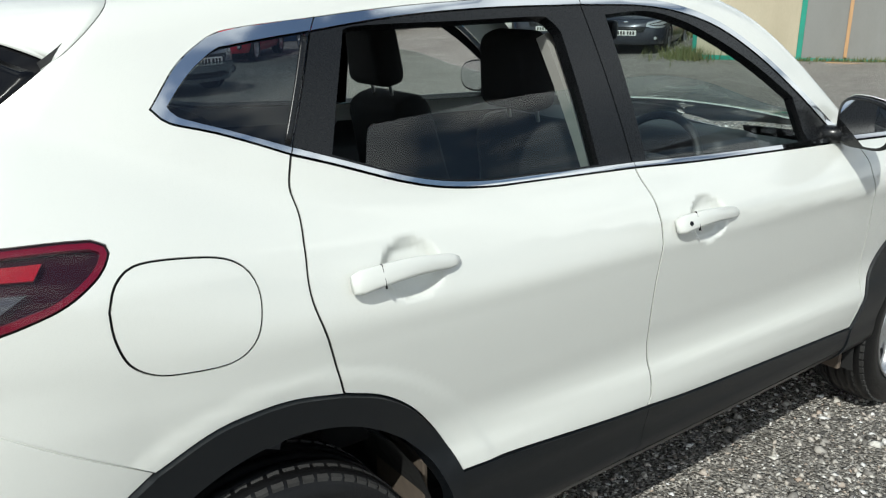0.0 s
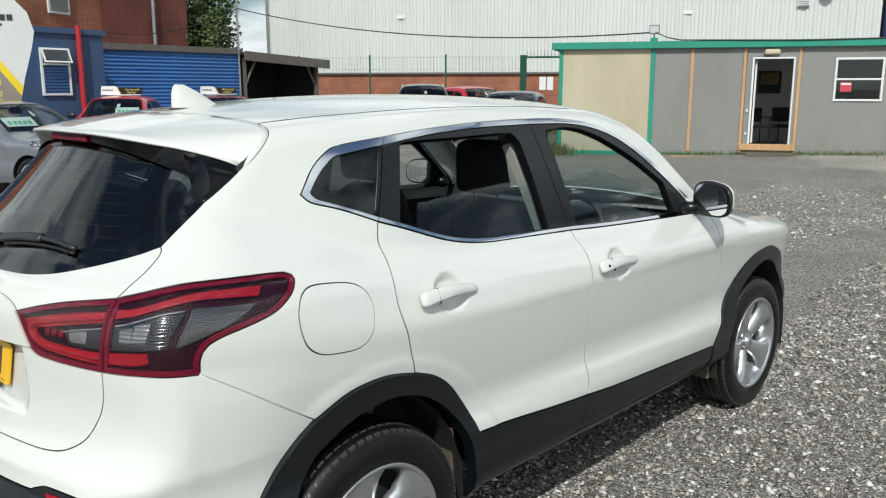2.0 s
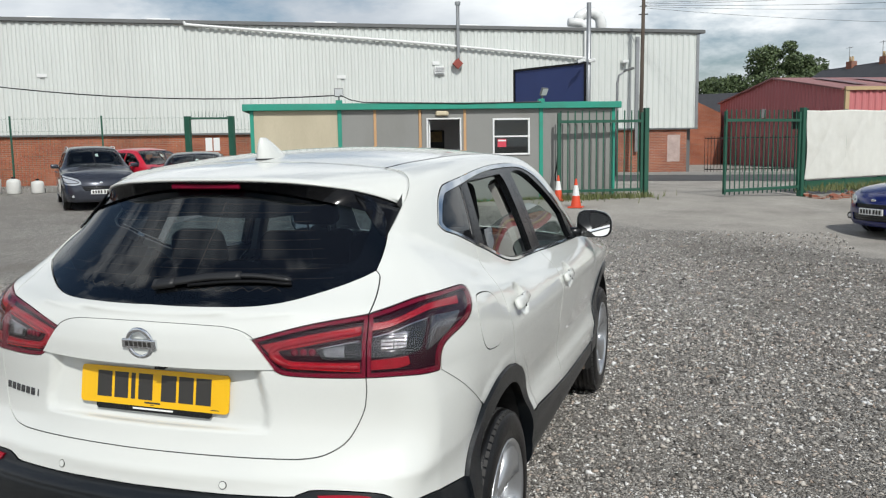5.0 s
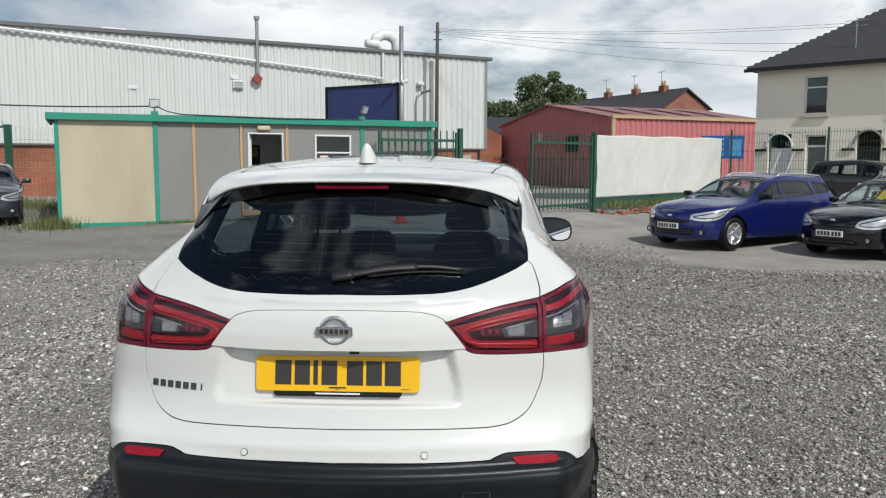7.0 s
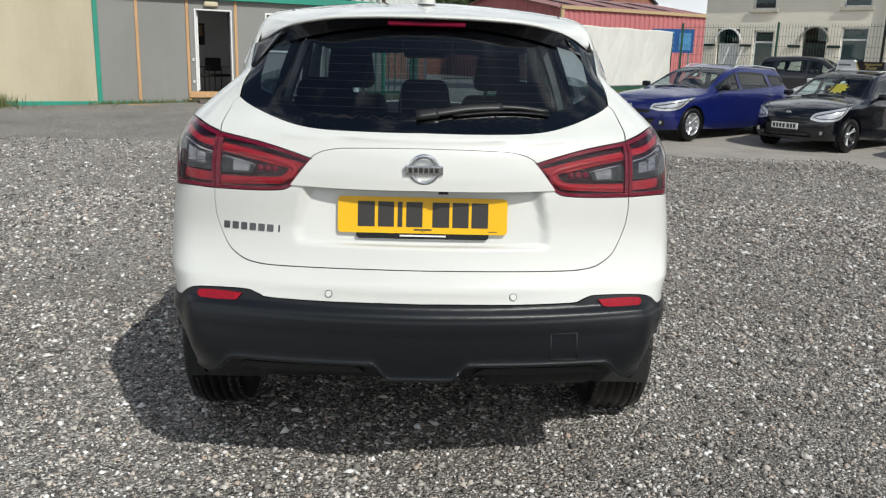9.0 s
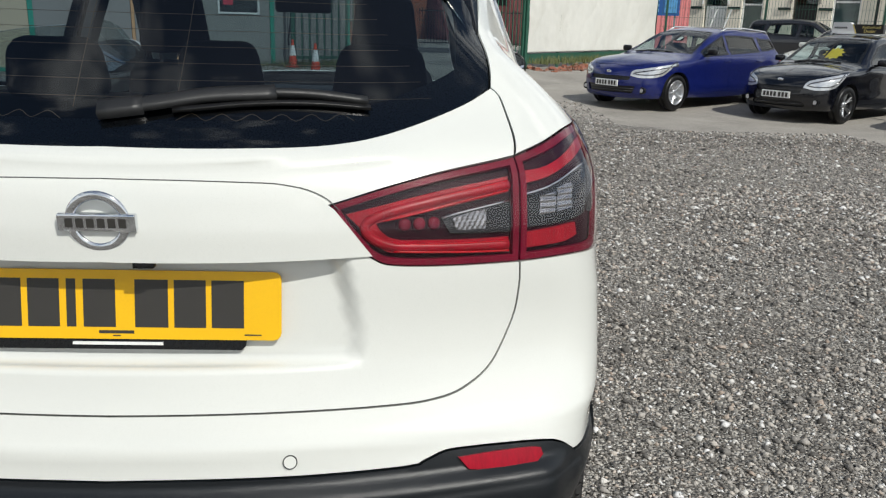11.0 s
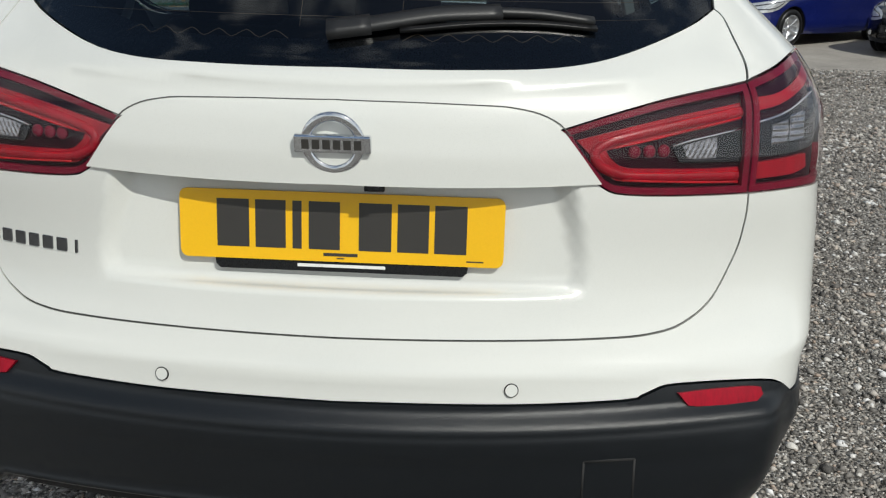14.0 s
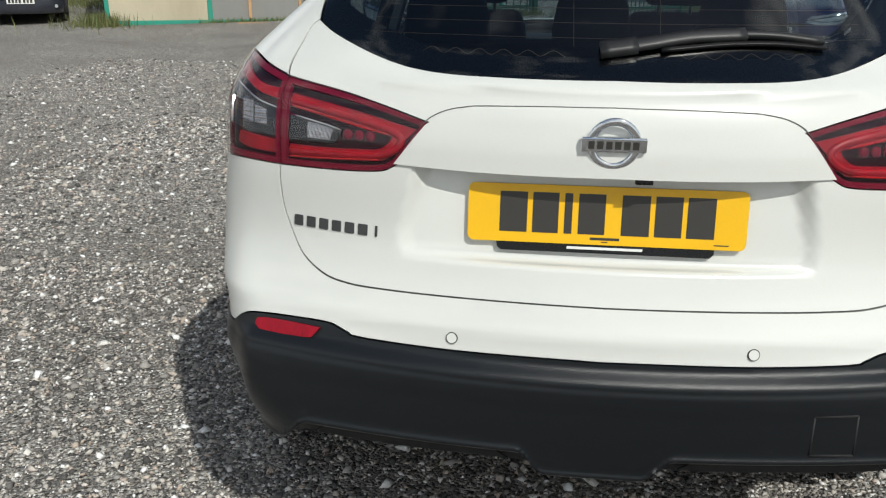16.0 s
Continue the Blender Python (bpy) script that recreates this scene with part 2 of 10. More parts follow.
# ---- the white car's skin ----
def curve(xs, ys):
    """A smooth curve through knots, straight beyond its ends."""
    xs, ys = np.array(xs, float), np.array(ys, float)
    h = np.diff(xs)
    d = np.diff(ys) / h
    m = np.concatenate([[d[0]], (d[:-1] * h[1:] + d[1:] * h[:-1]) / (h[1:] + h[:-1]), [d[-1]]])

    def at(q):
        q = np.asarray(q, float)
        i = np.clip(np.searchsorted(xs, q) - 1, 0, len(h) - 1)
        t = np.clip((q - xs[i]) / h[i], 0, 1)
        v = ((1 + 2 * t) * (1 - t) ** 2 * ys[i] + t * (1 - t) ** 2 * h[i] * m[i]
             + t * t * (3 - 2 * t) * ys[i + 1] + t * t * (t - 1) * h[i] * m[i + 1])
        return v + np.where(q < xs[0], (q - xs[0]) * m[0], 0) + np.where(q > xs[-1], (q - xs[-1]) * m[-1], 0)

    return at


def smax(a, b, k):
    h = np.maximum(k - np.abs(a - b), 0) / k
    return np.maximum(a, b) + h * h * k / 4


# the body of the white car as one implicit skin: rear axle at y = 0, nose towards +y
rear_y = curve([0.22, 0.33, 0.45, 0.58, 0.66, 0.72, 0.80, 0.88, 1.00, 1.07, 1.13, 1.17, 1.21, 1.30, 1.40, 1.50, 1.60],
               [-0.76, -0.85, -0.893, -0.906, -0.903, -0.892, -0.866, -0.848, -0.838, -0.832, -0.815, -0.785, -0.735, -0.652, -0.562, -0.472, -0.38])
rear_bow = curve([0.25, 0.55, 0.66, 0.77, 1.0, 1.1, 1.16, 1.25, 1.35, 1.5], [0.22, 0.18, 0.23, 0.30, 0.29, 0.31, 0.34, 0.44, 0.52, 0.60])
flank_x = curve([0.20, 0.27, 0.34, 0.45, 0.53, 0.57, 0.61, 0.66, 0.74, 0.83, 0.91, 0.955, 0.985, 1.03, 1.08, 1.13, 1.20, 1.30],
                [0.66, 0.745, 0.842, 0.867, 0.876, 0.870, 0.858, 0.854, 0.864, 0.876, 0.884, 0.886, 0.878, 0.858, 0.824, 0.772, 0.690, 0.56])
flank_in = curve([-0.9, -0.70, -0.54, -0.40, -0.23, 0.1, 0.4, 1.6, 2.2, 2.65, 3.0, 3.3, 3.6], [0.22, 0.115, 0.066, 0.035, 0.015, 0.004, 0, 0, 0.008, 0.022, 0.06, 0.15, 0.32])
flank_up = curve([-0.8, -0.25, 0.0, 0.6, 2.0, 3.0], [0.11, 0.095, 0.055, 0.0, -0.01, -0.03])
glass_in = curve([-0.7, -0.53, -0.39, -0.28, -0.13, 0.0, 1.0, 1.9, 2.3], [0.22, 0.145, 0.09, 0.055, 0.018, 0.0, 0.0, 0.0, 0.02])
top_z = curve([-0.70, -0.45, -0.14, 0.3, 0.8, 1.2, 1.5, 1.62, 2.26, 2.38, 2.6, 2.95, 3.25, 3.45, 3.6],
              [1.50, 1.54, 1.582, 1.616, 1.624, 1.612, 1.586, 1.553, 1.14, 1.095, 1.065, 1.015, 0.955, 0.86, 0.70])
nose_y = curve([0.2, 0.35, 0.55, 0.75, 0.9, 1.1], [3.40, 3.52, 3.56, 3.54, 3.48, 3.30])


def skin(p):
    """Below zero inside the body, above zero outside."""
    x, y, z = np.abs(p[..., 0]), p[..., 1], p[..., 2]
    zz = z - flank_up(y) * np.clip((z - 0.9) / 0.2, 0, 1)
    low = x - (flank_x(zz) - flank_in(y) + 0.05 * np.clip((0.98 - z) / 0.25, 0, 1) * np.clip((-0.25 - y) / 0.35, 0, 1) - 0.092 * np.clip((0.60 - z) / 0.18, 0, 1) * np.clip((-0.44 - y) / 0.22, 0, 1))
    zh = np.maximum(z, 1.02)
    high = x - (0.768 - 0.395 * (zh - 1.13) + 0.25 * np.clip(zh - 1.13, 0, 1) * np.clip(1.53 - zh, 0, 1) - glass_in(y) - np.clip(0.7 - z, 0, 1))
    side = -smax(-low, -high, 0.03)
    back = (rear_y(z) + rear_bow(z) * x * x - y) / (1 + 1.2 * np.clip(z - 1.12, 0, 0.1) * 3)
    front = y - (nose_y(z) - 0.55 * x * x)
    over = z - (top_z(y) - 0.135 * x * x)
    return smax(smax(smax(side, back, 0.07), front, 0.12), over, 0.05)


def root(a, b):
    """The skin's place on each straight way from a (inside) to b (outside)."""
    a, b = np.array(a, float), np.array(b, float)
    lo, hi = np.zeros(a.shape[:-1] + (1,)), np.ones(a.shape[:-1] + (1,))
    for _ in range(34):
        mid = (lo + hi) / 2
        out = skin(a + (b - a) * mid)[..., None] > 0
        lo, hi = np.where(out, lo, mid), np.where(out, mid, hi)
    return a + (b - a) * lo


def side_at(y, z):
    y, z = np.broadcast_arrays(np.asarray(y, float), np.asarray(z, float))
    o = np.zeros_like(y)
    return root(np.stack([o, y, z], -1), np.stack([o + 1.2, y, z], -1))


def rear_at(x, z):
    x, z = np.broadcast_arrays(np.asarray(x, float), np.asarray(z, float))
    o = np.zeros_like(x)
    return root(np.stack([x, o + 0.3, z], -1), np.stack([x, o - 1.3, z], -1))


def top_at(x, y):
    x, y = np.broadcast_arrays(np.asarray(x, float), np.asarray(y, float))
    o = np.zeros_like(x)
    return root(np.stack([x, y, o + 0.75], -1), np.stack([x, y, o + 1.9], -1))


HUB_Y, HUB_Z, FAN = -0.05, 0.90, 0.8
TURN_S = FAN * math.pi / 2


def to_flat(p):
    """The skin's own flat chart: round the tail by angle, then along the flank, and up by angle."""
    p = np.asarray(p, float)
    x, y, z = p[..., 0], p[..., 1], p[..., 2]
    behind = y < HUB_Y
    s = np.where(behind, FAN * np.arctan2(x, HUB_Y - y), TURN_S + (y - HUB_Y))
    r = np.where(behind, np.hypot(x, y - HUB_Y), x)
    return np.stack([s, FAN * np.arctan2(z - HUB_Z, r)], -1)


def from_flat(q):
    q = np.asarray(q, float)
    s, f = q[..., 0], q[..., 1] / FAN
    a = np.minimum(s / FAN, math.pi / 2)
    o = np.stack([0 * s, np.where(s > TURN_S, HUB_Y + s - TURN_S, HUB_Y), 0 * s + HUB_Z], -1)
    d = np.stack([np.sin(a) * np.cos(f), -np.cos(a) * np.cos(f), np.sin(f)], -1)
    return root(o, o + 2.2 * d)


def skin_normal(p):
    e = 1e-3
    n = np.stack([skin(p + np.array(v) * e) - skin(p - np.array(v) * e) for v in ((1, 0, 0), (0, 1, 0), (0, 0, 1))], -1)
    return n / np.maximum(np.linalg.norm(n, axis=-1, keepdims=True), 1e-9)


def inside(pts, loops):
    """Which points lie within the outer loop and in none of the holes."""
    hit = np.zeros(len(pts), bool)
    for loop in loops:
        a, b = loop, np.roll(loop, -1, 0)
        for (x0, y0), (x1, y1) in zip(a, b):
            if y0 == y1:
                continue
            cross = ((y0 > pts[:, 1]) != (y1 > pts[:, 1])) & (pts[:, 0] < (x1 - x0) * (pts[:, 1] - y0) / (y1 - y0) + x0)
            hit ^= cross
    return hit


def smooth_line(pts, step):
    """A rounded line through points, evenly stepped, the last point left out."""
    p = np.array(pts, float)
    if len(p) == 2:
        n = max(1, int(np.linalg.norm(p[1] - p[0]) / step))
        return p[0] + (p[1] - p[0]) * (np.arange(n) / n)[:, None]
    q = np.vstack([2 * p[0] - p[1], p, 2 * p[-1] - p[-2]])
    out = []
    for i in range(1, len(q) - 2):
        a, b, c, d = q[i - 1], q[i], q[i + 1], q[i + 2]
        n = max(1, int(round(np.linalg.norm(c - b) / step)))
        t = (np.arange(n) / n)[:, None]
        out.append(0.5 * (2 * b + (c - a) * t + (2 * a - 5 * b + 4 * c - d) * t * t + (3 * b - a - 3 * c + d) * t ** 3))
    return np.vstack(out)


def loop_of(*segments, step=0.012, chart=None):
    """A closed outline from lines of places on the skin, sharp where one line meets the next."""
    chart = chart or to_flat
    return np.vstack([smooth_line(chart(np.array(s, float)), step) for s in segments])


def shrunk(loop, by):
    """The outline moved inwards."""
    area = np.sum(loop[:, 0] * np.roll(loop[:, 1], -1) - np.roll(loop[:, 0], -1) * loop[:, 1])
    d1 = loop - np.roll(loop, 1, 0)
    d2 = np.roll(loop, -1, 0) - loop
    d1 /= np.maximum(np.linalg.norm(d1, axis=1, keepdims=True), 1e-9)
    d2 /= np.maximum(np.linalg.norm(d2, axis=1, keepdims=True), 1e-9)
    t = d1 + d2
    t /= np.maximum(np.linalg.norm(t, axis=1, keepdims=True), 1e-9)
    n = np.stack([-t[:, 1], t[:, 0]], 1) * (1 if area > 0 else -1)
    c = np.clip(np.sum(d1 * t, 1, keepdims=True), 0.5, 1)
    return loop + n * by / c


def filled(loops, step, extra=None):
    """Triangles that fill the outline: points and triples. extra: rows of points to keep."""
    from mathutils import geometry
    pts, edges = [], []
    for lp in loops:
        k = len(pts)
        pts += [tuple(q) for q in lp]
        edges += [(k + i, k + (i + 1) % len(lp)) for i in range(len(lp))]
    lo, hi = loops[0].min(0), loops[0].max(0)
    gx, gy = np.meshgrid(np.arange(lo[0], hi[0], step), np.arange(lo[1], hi[1], step))
    gx = gx + (np.arange(gx.shape[0]) % 2)[:, None] * step * 0.5
    g = np.stack([gx.ravel(), gy.ravel()], 1)
    g = g[inside(g, loops)]
    if len(g):
        rim = np.vstack(loops)
        keep = np.ones(len(g), bool)
        for i in range(0, len(g), 2000):
            d = np.linalg.norm(g[i:i + 2000, None] - rim[None], axis=2).min(1)
            keep[i:i + 2000] = d > step * 0.45
        g = g[keep]
    if extra is not None:
        extra = extra[inside(extra, [shrunk(loops[0], 0.003)])]
        far = np.concatenate([np.linalg.norm(g[i:i + 1000, None] - extra[None], axis=2).min(1) > step * 0.8 for i in range(0, len(g), 1000)])
        g = np.vstack([g[far], extra])
    pts += [tuple(q) for q in g]
    vs, _, fs, *_ = geometry.delaunay_2d_cdt([Vector(q) for q in pts], edges, [], 1, 1e-7)
    v = np.array([tuple(q) for q in vs])
    f = np.array([t for t in fs if len(t) == 3], int)
    mid = v[f].mean(1)
    f = f[inside(mid, loops)]
    a = v[f]
    area = (a[:, 1, 0] - a[:, 0, 0]) * (a[:, 2, 1] - a[:, 0, 1]) - (a[:, 2, 0] - a[:, 0, 0]) * (a[:, 1, 1] - a[:, 0, 1])
    f[area < 0] = f[area < 0][:, ::-1]
    return v, f


def on_flat(q):
    p = from_flat(q)
    return p, skin_normal(p)


def on_top(q):
    p = top_at(q[..., 0], q[..., 1])
    return p, skin_normal(p)


def on_front(q):
    x, z = q[..., 0], q[..., 1]
    p = root(np.stack([x, 0 * x + 2.3, z], -1), np.stack([x, 0 * x + 4.2, z], -1))
    return p, skin_normal(p)


def panel(name, loops, material, parent, lift=0.0, depth=0.006, gap=0.0, step=0.03, shape=None, chart=on_flat, mirror=False, label="", back=False, extra=None):
    """A sheet on the skin with a turned-in edge. shape: extra lift by place. mirror: the one on the other flank."""
    loops = [shrunk(lp, gap if i == 0 else -gap) for i, lp in enumerate(loops)]
    v2, f = filled(loops, step, extra)

    def place(q):
        p, n = chart(q)
        up = lift + (shape(p) if shape else 0.0)
        return p + n * np.reshape(up, (-1, 1)) if np.ndim(up) else p + n * up, n

    p, n = place(v2)
    if shape is not None:
        e = 0.0015
        du = place(v2 + (e, 0))[0] - place(v2 - (e, 0))[0]
        dv = place(v2 + (0, e))[0] - place(v2 - (0, e))[0]
        m = np.cross(du, dv)
        m /= np.maximum(np.linalg.norm(m, axis=1, keepdims=True), 1e-12)
        n = np.where((np.sum(m * n, 1) < 0)[:, None], -m, m)
    # triangles face outwards
    g = np.cross(p[f[:, 1]] - p[f[:, 0]], p[f[:, 2]] - p[f[:, 0]])
    turn = np.sum(g * n[f[:, 0]], 1) < 0
    f[turn] = f[turn][:, ::-1]
    count = {}
    for t in f:
        for a, b in ((t[0], t[1]), (t[1], t[2]), (t[2], t[0])):
            count[(a, b)] = 1
    rim = [(a, b) for a, b in count if (b, a) not in count]
    verts = [p]
    faces = [tuple(t) for t in f]
    loopn = [n[i] for t in f for i in t]
    if depth:
        ids = sorted({i for e in rim for i in e})
        inner = {i: len(p) + k for k, i in enumerate(ids)}
        verts.append(p[ids] - n[ids] * depth)
        low = verts[1]
        for a, b in rim:
            faces.append((b, a, inner[a], inner[b]))
            u = np.cross(p[a] - p[b], low[inner[a] - len(p)] - p[b])
            u = u / max(np.linalg.norm(u), 1e-12)
            loopn += [u] * 4
    if back:
        k = len(np.vstack(verts))
        verts.append(p - n * depth)
        for t in f:
            faces.append((k + t[2], k + t[1], k + t[0]))
            loopn += [-n[t[2]], -n[t[1]], -n[t[0]]]
    verts, loopn = np.vstack(verts), np.array(loopn)
    if mirror:
        verts = verts * (-1, 1, 1)
        loopn = loopn * (-1, 1, 1)
        k, out = 0, []
        for t in faces:
            out.append(loopn[k:k + len(t)][::-1])
            k += len(t)
        loopn = np.vstack(out)
        faces = [t[::-1] for t in faces]
    return mesh_ob(name, verts, faces, material, parent, label, True, loopn)


def strip(name, line, width, material, parent, lift=0.0, depth=0.006, chart=on_flat, mirror=False, label="", step=0.02, closed=False, round_up=0.0, to=None):
    """A band along a line on the skin, with sides."""
    to = to or to_flat
    c = smooth_line(to(np.array(line, float)), step)
    if not closed:
        c = np.vstack([c, to(np.array(line[-1:], float))])
    d = np.roll(c, -1, 0) - np.roll(c, 1, 0)
    if not closed:
        d[0], d[-1] = c[1] - c[0], c[-1] - c[-2]
    d /= np.maximum(np.linalg.norm(d, axis=1, keepdims=True), 1e-9)
    s = np.stack([-d[:, 1], d[:, 0]], 1)
    rows = []
    for k, (o, h) in enumerate(((-0.5, -depth), (-0.5, 0.0), (-0.2, round_up), (0.2, round_up), (0.5, 0.0), (0.5, -depth))):
        p, n = chart(c + s * (width * o))
        rows.append(p + n * (lift + h))
    v = np.stack(rows, 1)
    if mirror:
        v = v * (-1, 1, 1)
    m = len(c)
    faces = []
    for i in range(m if closed else m - 1):
        j = (i + 1) % m
        for k in range(5):
            q = (i * 6 + k, i * 6 + k + 1, j * 6 + k + 1, j * 6 + k)
            faces.append(q)
    if not closed:
        faces += [tuple(range(6)), tuple((m - 1) * 6 + k for k in range(6))]
    bm = bmesh.new()
    vs = [bm.verts.new(q) for q in v.reshape(-1, 3)]
    for t in faces:
        bm.faces.new([vs[i] for i in t])
    return part(name, bm, material, parent, label, angle=40)


# ---- the white car ----
def S(y, z):
    return tuple(float(v) for v in side_at(y, z))


def R(x, z):
    return tuple(float(v) for v in rear_at(x, z))


def T(x, y):
    return tuple(float(v) for v in top_at(x, y))


def flip_x(line):
    return [(-x, y, z) for x, y, z in line][::-1]


car = thing("car", "white five-door crossover car with black cladding and half-open windows", "car")

seam_quarter = [S(0.094, 1.263), S(0.078, 1.208), S(0.079, 1.162), S(0.061, 1.105), S(0.053, 1.029), S(0.079, 0.932), S(0.106, 0.825)]
seam_mid = [S(1.017, 1.126), S(1.016, 1.048), S(1.010, 1.012), S(1.001, 0.836), S(1.017, 0.662), S(1.025, 0.556), S(1.012, 0.502)]
seam_front = [S(2.035, 1.092), S(2.062, 1.03), S(2.058, 0.958), S(2.101, 0.812), S(2.130, 0.593), S(2.094, 0.440)]
belt_quarter = [S(-0.134, 1.358), S(-0.109, 1.334), S(-0.035, 1.312), S(0.094, 1.263)]
belt_rear = [S(0.094, 1.263), S(0.178, 1.236), S(0.311, 1.190), S(0.418, 1.163), S(0.54, 1.147), S(0.677, 1.140), S(1.017, 1.126)]
belt_front = [S(1.017, 1.126), S(1.306, 1.112), S(1.863, 1.095), S(2.035, 1.092)]
roof_chrome = [S(-0.134, 1.358), S(-0.083, 1.420), S(-0.035, 1.457), S(0.002, 1.477), S(0.05, 1.487), S(0.204, 1.502), S(0.445, 1.522), S(0.713, 1.533), S(0.969, 1.535),
               S(1.178, 1.529), S(1.340, 1.508), S(1.495, 1.461), S(1.645, 1.379), S(1.804, 1.266), S(1.971, 1.145), S(2.035, 1.092)]
sill_rear = [S(0.389, 0.546), S(0.574, 0.537), S(0.867, 0.512), S(1.012, 0.502)]
sill_front = [S(1.012, 0.502), S(1.218, 0.485), S(1.636, 0.464), S(2.094, 0.440)]
arch_back = [S(-0.249, 0.781), S(-0.159, 0.826), S(-0.09, 0.842), S(0.001, 0.845), S(0.106, 0.825)]
arch_door = [S(0.106, 0.825), S(0.190, 0.793), S(0.262, 0.742), S(0.322, 0.672), S(0.362, 0.605), S(0.389, 0.546)]
arch_bumper = [S(-0.249, 0.781), S(-0.310, 0.738), S(-0.361, 0.687), S(-0.427, 0.604)]
ditch = [T(0.555, 1.50), T(0.55, 1.3), T(0.548, 0.9), T(0.543, 0.5), T(0.528, 0.2), T(0.505, 0.02), T(0.487, -0.14)]
screen_edge = [T(0.715, 2.30), T(0.69, 2.18), T(0.65, 2.0), T(0.615, 1.8), T(0.585, 1.65), T(0.555, 1.50)]
spoiler_seam = [T(0.487, -0.14), (0.562, -0.159, 1.531), (0.589, -0.191, 1.50), (0.598, -0.240, 1.458), (0.597, -0.284, 1.428), (0.592, -0.388, 1.355)]
glass_corner = [(0.592, -0.388, 1.355), (0.602, -0.46, 1.302), (0.606, -0.525, 1.256)]
seam_tail_up = [(0.606, -0.525, 1.256), (0.624, -0.535, 1.243), (0.636, -0.583, 1.206), (0.640, -0.661, 1.154)]
lamp_top = [(0.640, -0.661, 1.154), (0.683, -0.626, 1.167), (0.736, -0.547, 1.184), (0.775, -0.468, 1.189), (0.795, -0.346, 1.187), (0.800, -0.289, 1.183)]
lamp_tail = [(0.800, -0.289, 1.183), (0.808, -0.270, 1.174), (0.813, -0.267, 1.163), (0.834, -0.290, 1.135), (0.845, -0.344, 1.101), (0.840, -0.407, 1.080), (0.826, -0.484, 1.061), (0.817, -0.527, 1.043), (0.814, -0.547, 1.015), (0.815, -0.551, 0.976)]
lamp_low = [(0.815, -0.551, 0.976), (0.787, -0.627, 0.981), (0.738, -0.677, 0.985), (0.652, -0.717, 0.983)]
lamp_seam = [(0.652, -0.717, 0.983), (0.648, -0.700, 1.08), (0.640, -0.661, 1.154)]
bumper_seam = [(0.815, -0.551, 0.976), (0.845, -0.463, 0.920), (0.860, -0.375, 0.861), S(-0.249, 0.781)]
tail_seam = [R(0, 0.769), R(0.265, 0.767), R(0.42, 0.764), R(0.50, 0.765), R(0.558, 0.777), R(0.608, 0.812), R(0.642, 0.88), R(0.652, 0.935), (0.652, -0.717, 0.983)]
lamp_in_low = [(0.652, -0.717, 0.983), (0.520, -0.761, 0.986), (0.445, -0.782, 0.991), (0.418, -0.787, 0.997), (0.398, -0.791, 1.010)]
lamp_in_tip = [(0.398, -0.791, 1.010), (0.362, -0.795, 1.053), (0.338, -0.794, 1.091)]
lamp_in_top = [(0.338, -0.794, 1.091), (0.421, -0.766, 1.114), (0.515, -0.726, 1.135), (0.640, -0.661, 1.154)]
glass_low = [(0.606, -0.525, 1.256), R(0.565, 1.235), R(0.484, 1.207), R(0.42, 1.190), R(0.365, 1.180), R(0.30, 1.174), R(0.2, 1.172), R(0, 1.173)]
black_edge = [R(0, 0.670), R(0.266, 0.669), R(0.46, 0.669), R(0.49, 0.674), R(0.52, 0.685), R(0.545, 0.688), R(0.62, 0.686), R(0.70, 0.680), R(0.735, 0.668), (0.766, -0.748, 0.642)]
black_side = [(0.766, -0.748, 0.642), (0.80, -0.68, 0.638), (0.826, -0.608, 0.630), S(-0.427, 0.604)]

fuel_line = [S(-0.287, 1.080), S(-0.271, 1.118), S(-0.238, 1.139), S(-0.180, 1.139), S(-0.102, 1.127), S(-0.062, 1.106), S(-0.043, 1.068), S(-0.046, 1.019), S(-0.066, 0.976),
             S(-0.109, 0.952), S(-0.185, 0.954), S(-0.234, 0.964), S(-0.270, 0.991), S(-0.286, 1.037), S(-0.287, 1.080)]


def arch_swell(p):
    """The raised ring of the quarter panel and rear door round the wheel arch."""
    r = np.hypot(p[:, 1] * 1.04, p[:, 2] - 0.335)
    t = np.clip((0.565 - r) / 0.035, 0, 1)
    return 0.0045 * t * t * (3 - 2 * t)


def crease(p):
    """The shoulder fold along the doors: sharp below, fading upwards."""
    y = p[:, 1]
    d = p[:, 2] - (1.052 - 0.0765 * (y - 0.39))
    fold = np.where(d > 0, np.exp(-(d / 0.085) ** 2), np.exp(np.minimum(d, 0) / 0.042))
    t = np.clip((y - 0.36) / 0.40, 0, 1)
    foot = np.exp(-((p[:, 2] - (0.640 - 0.045 * y)) / 0.020) ** 2)
    return (0.0078 * fold + 0.0032 * foot) * t * t * (3 - 2 * t)


def dish(y0, z0, ry, rz, deep):
    def at(p):
        r = np.sqrt(((p[:, 1] - y0) / ry) ** 2 + ((p[:, 2] - z0) / rz) ** 2)
        t = np.clip((1 - r) / 0.34, 0, 1)
        return -deep * t * t * (3 - 2 * t) + arch_swell(p) + crease(p)
    return at


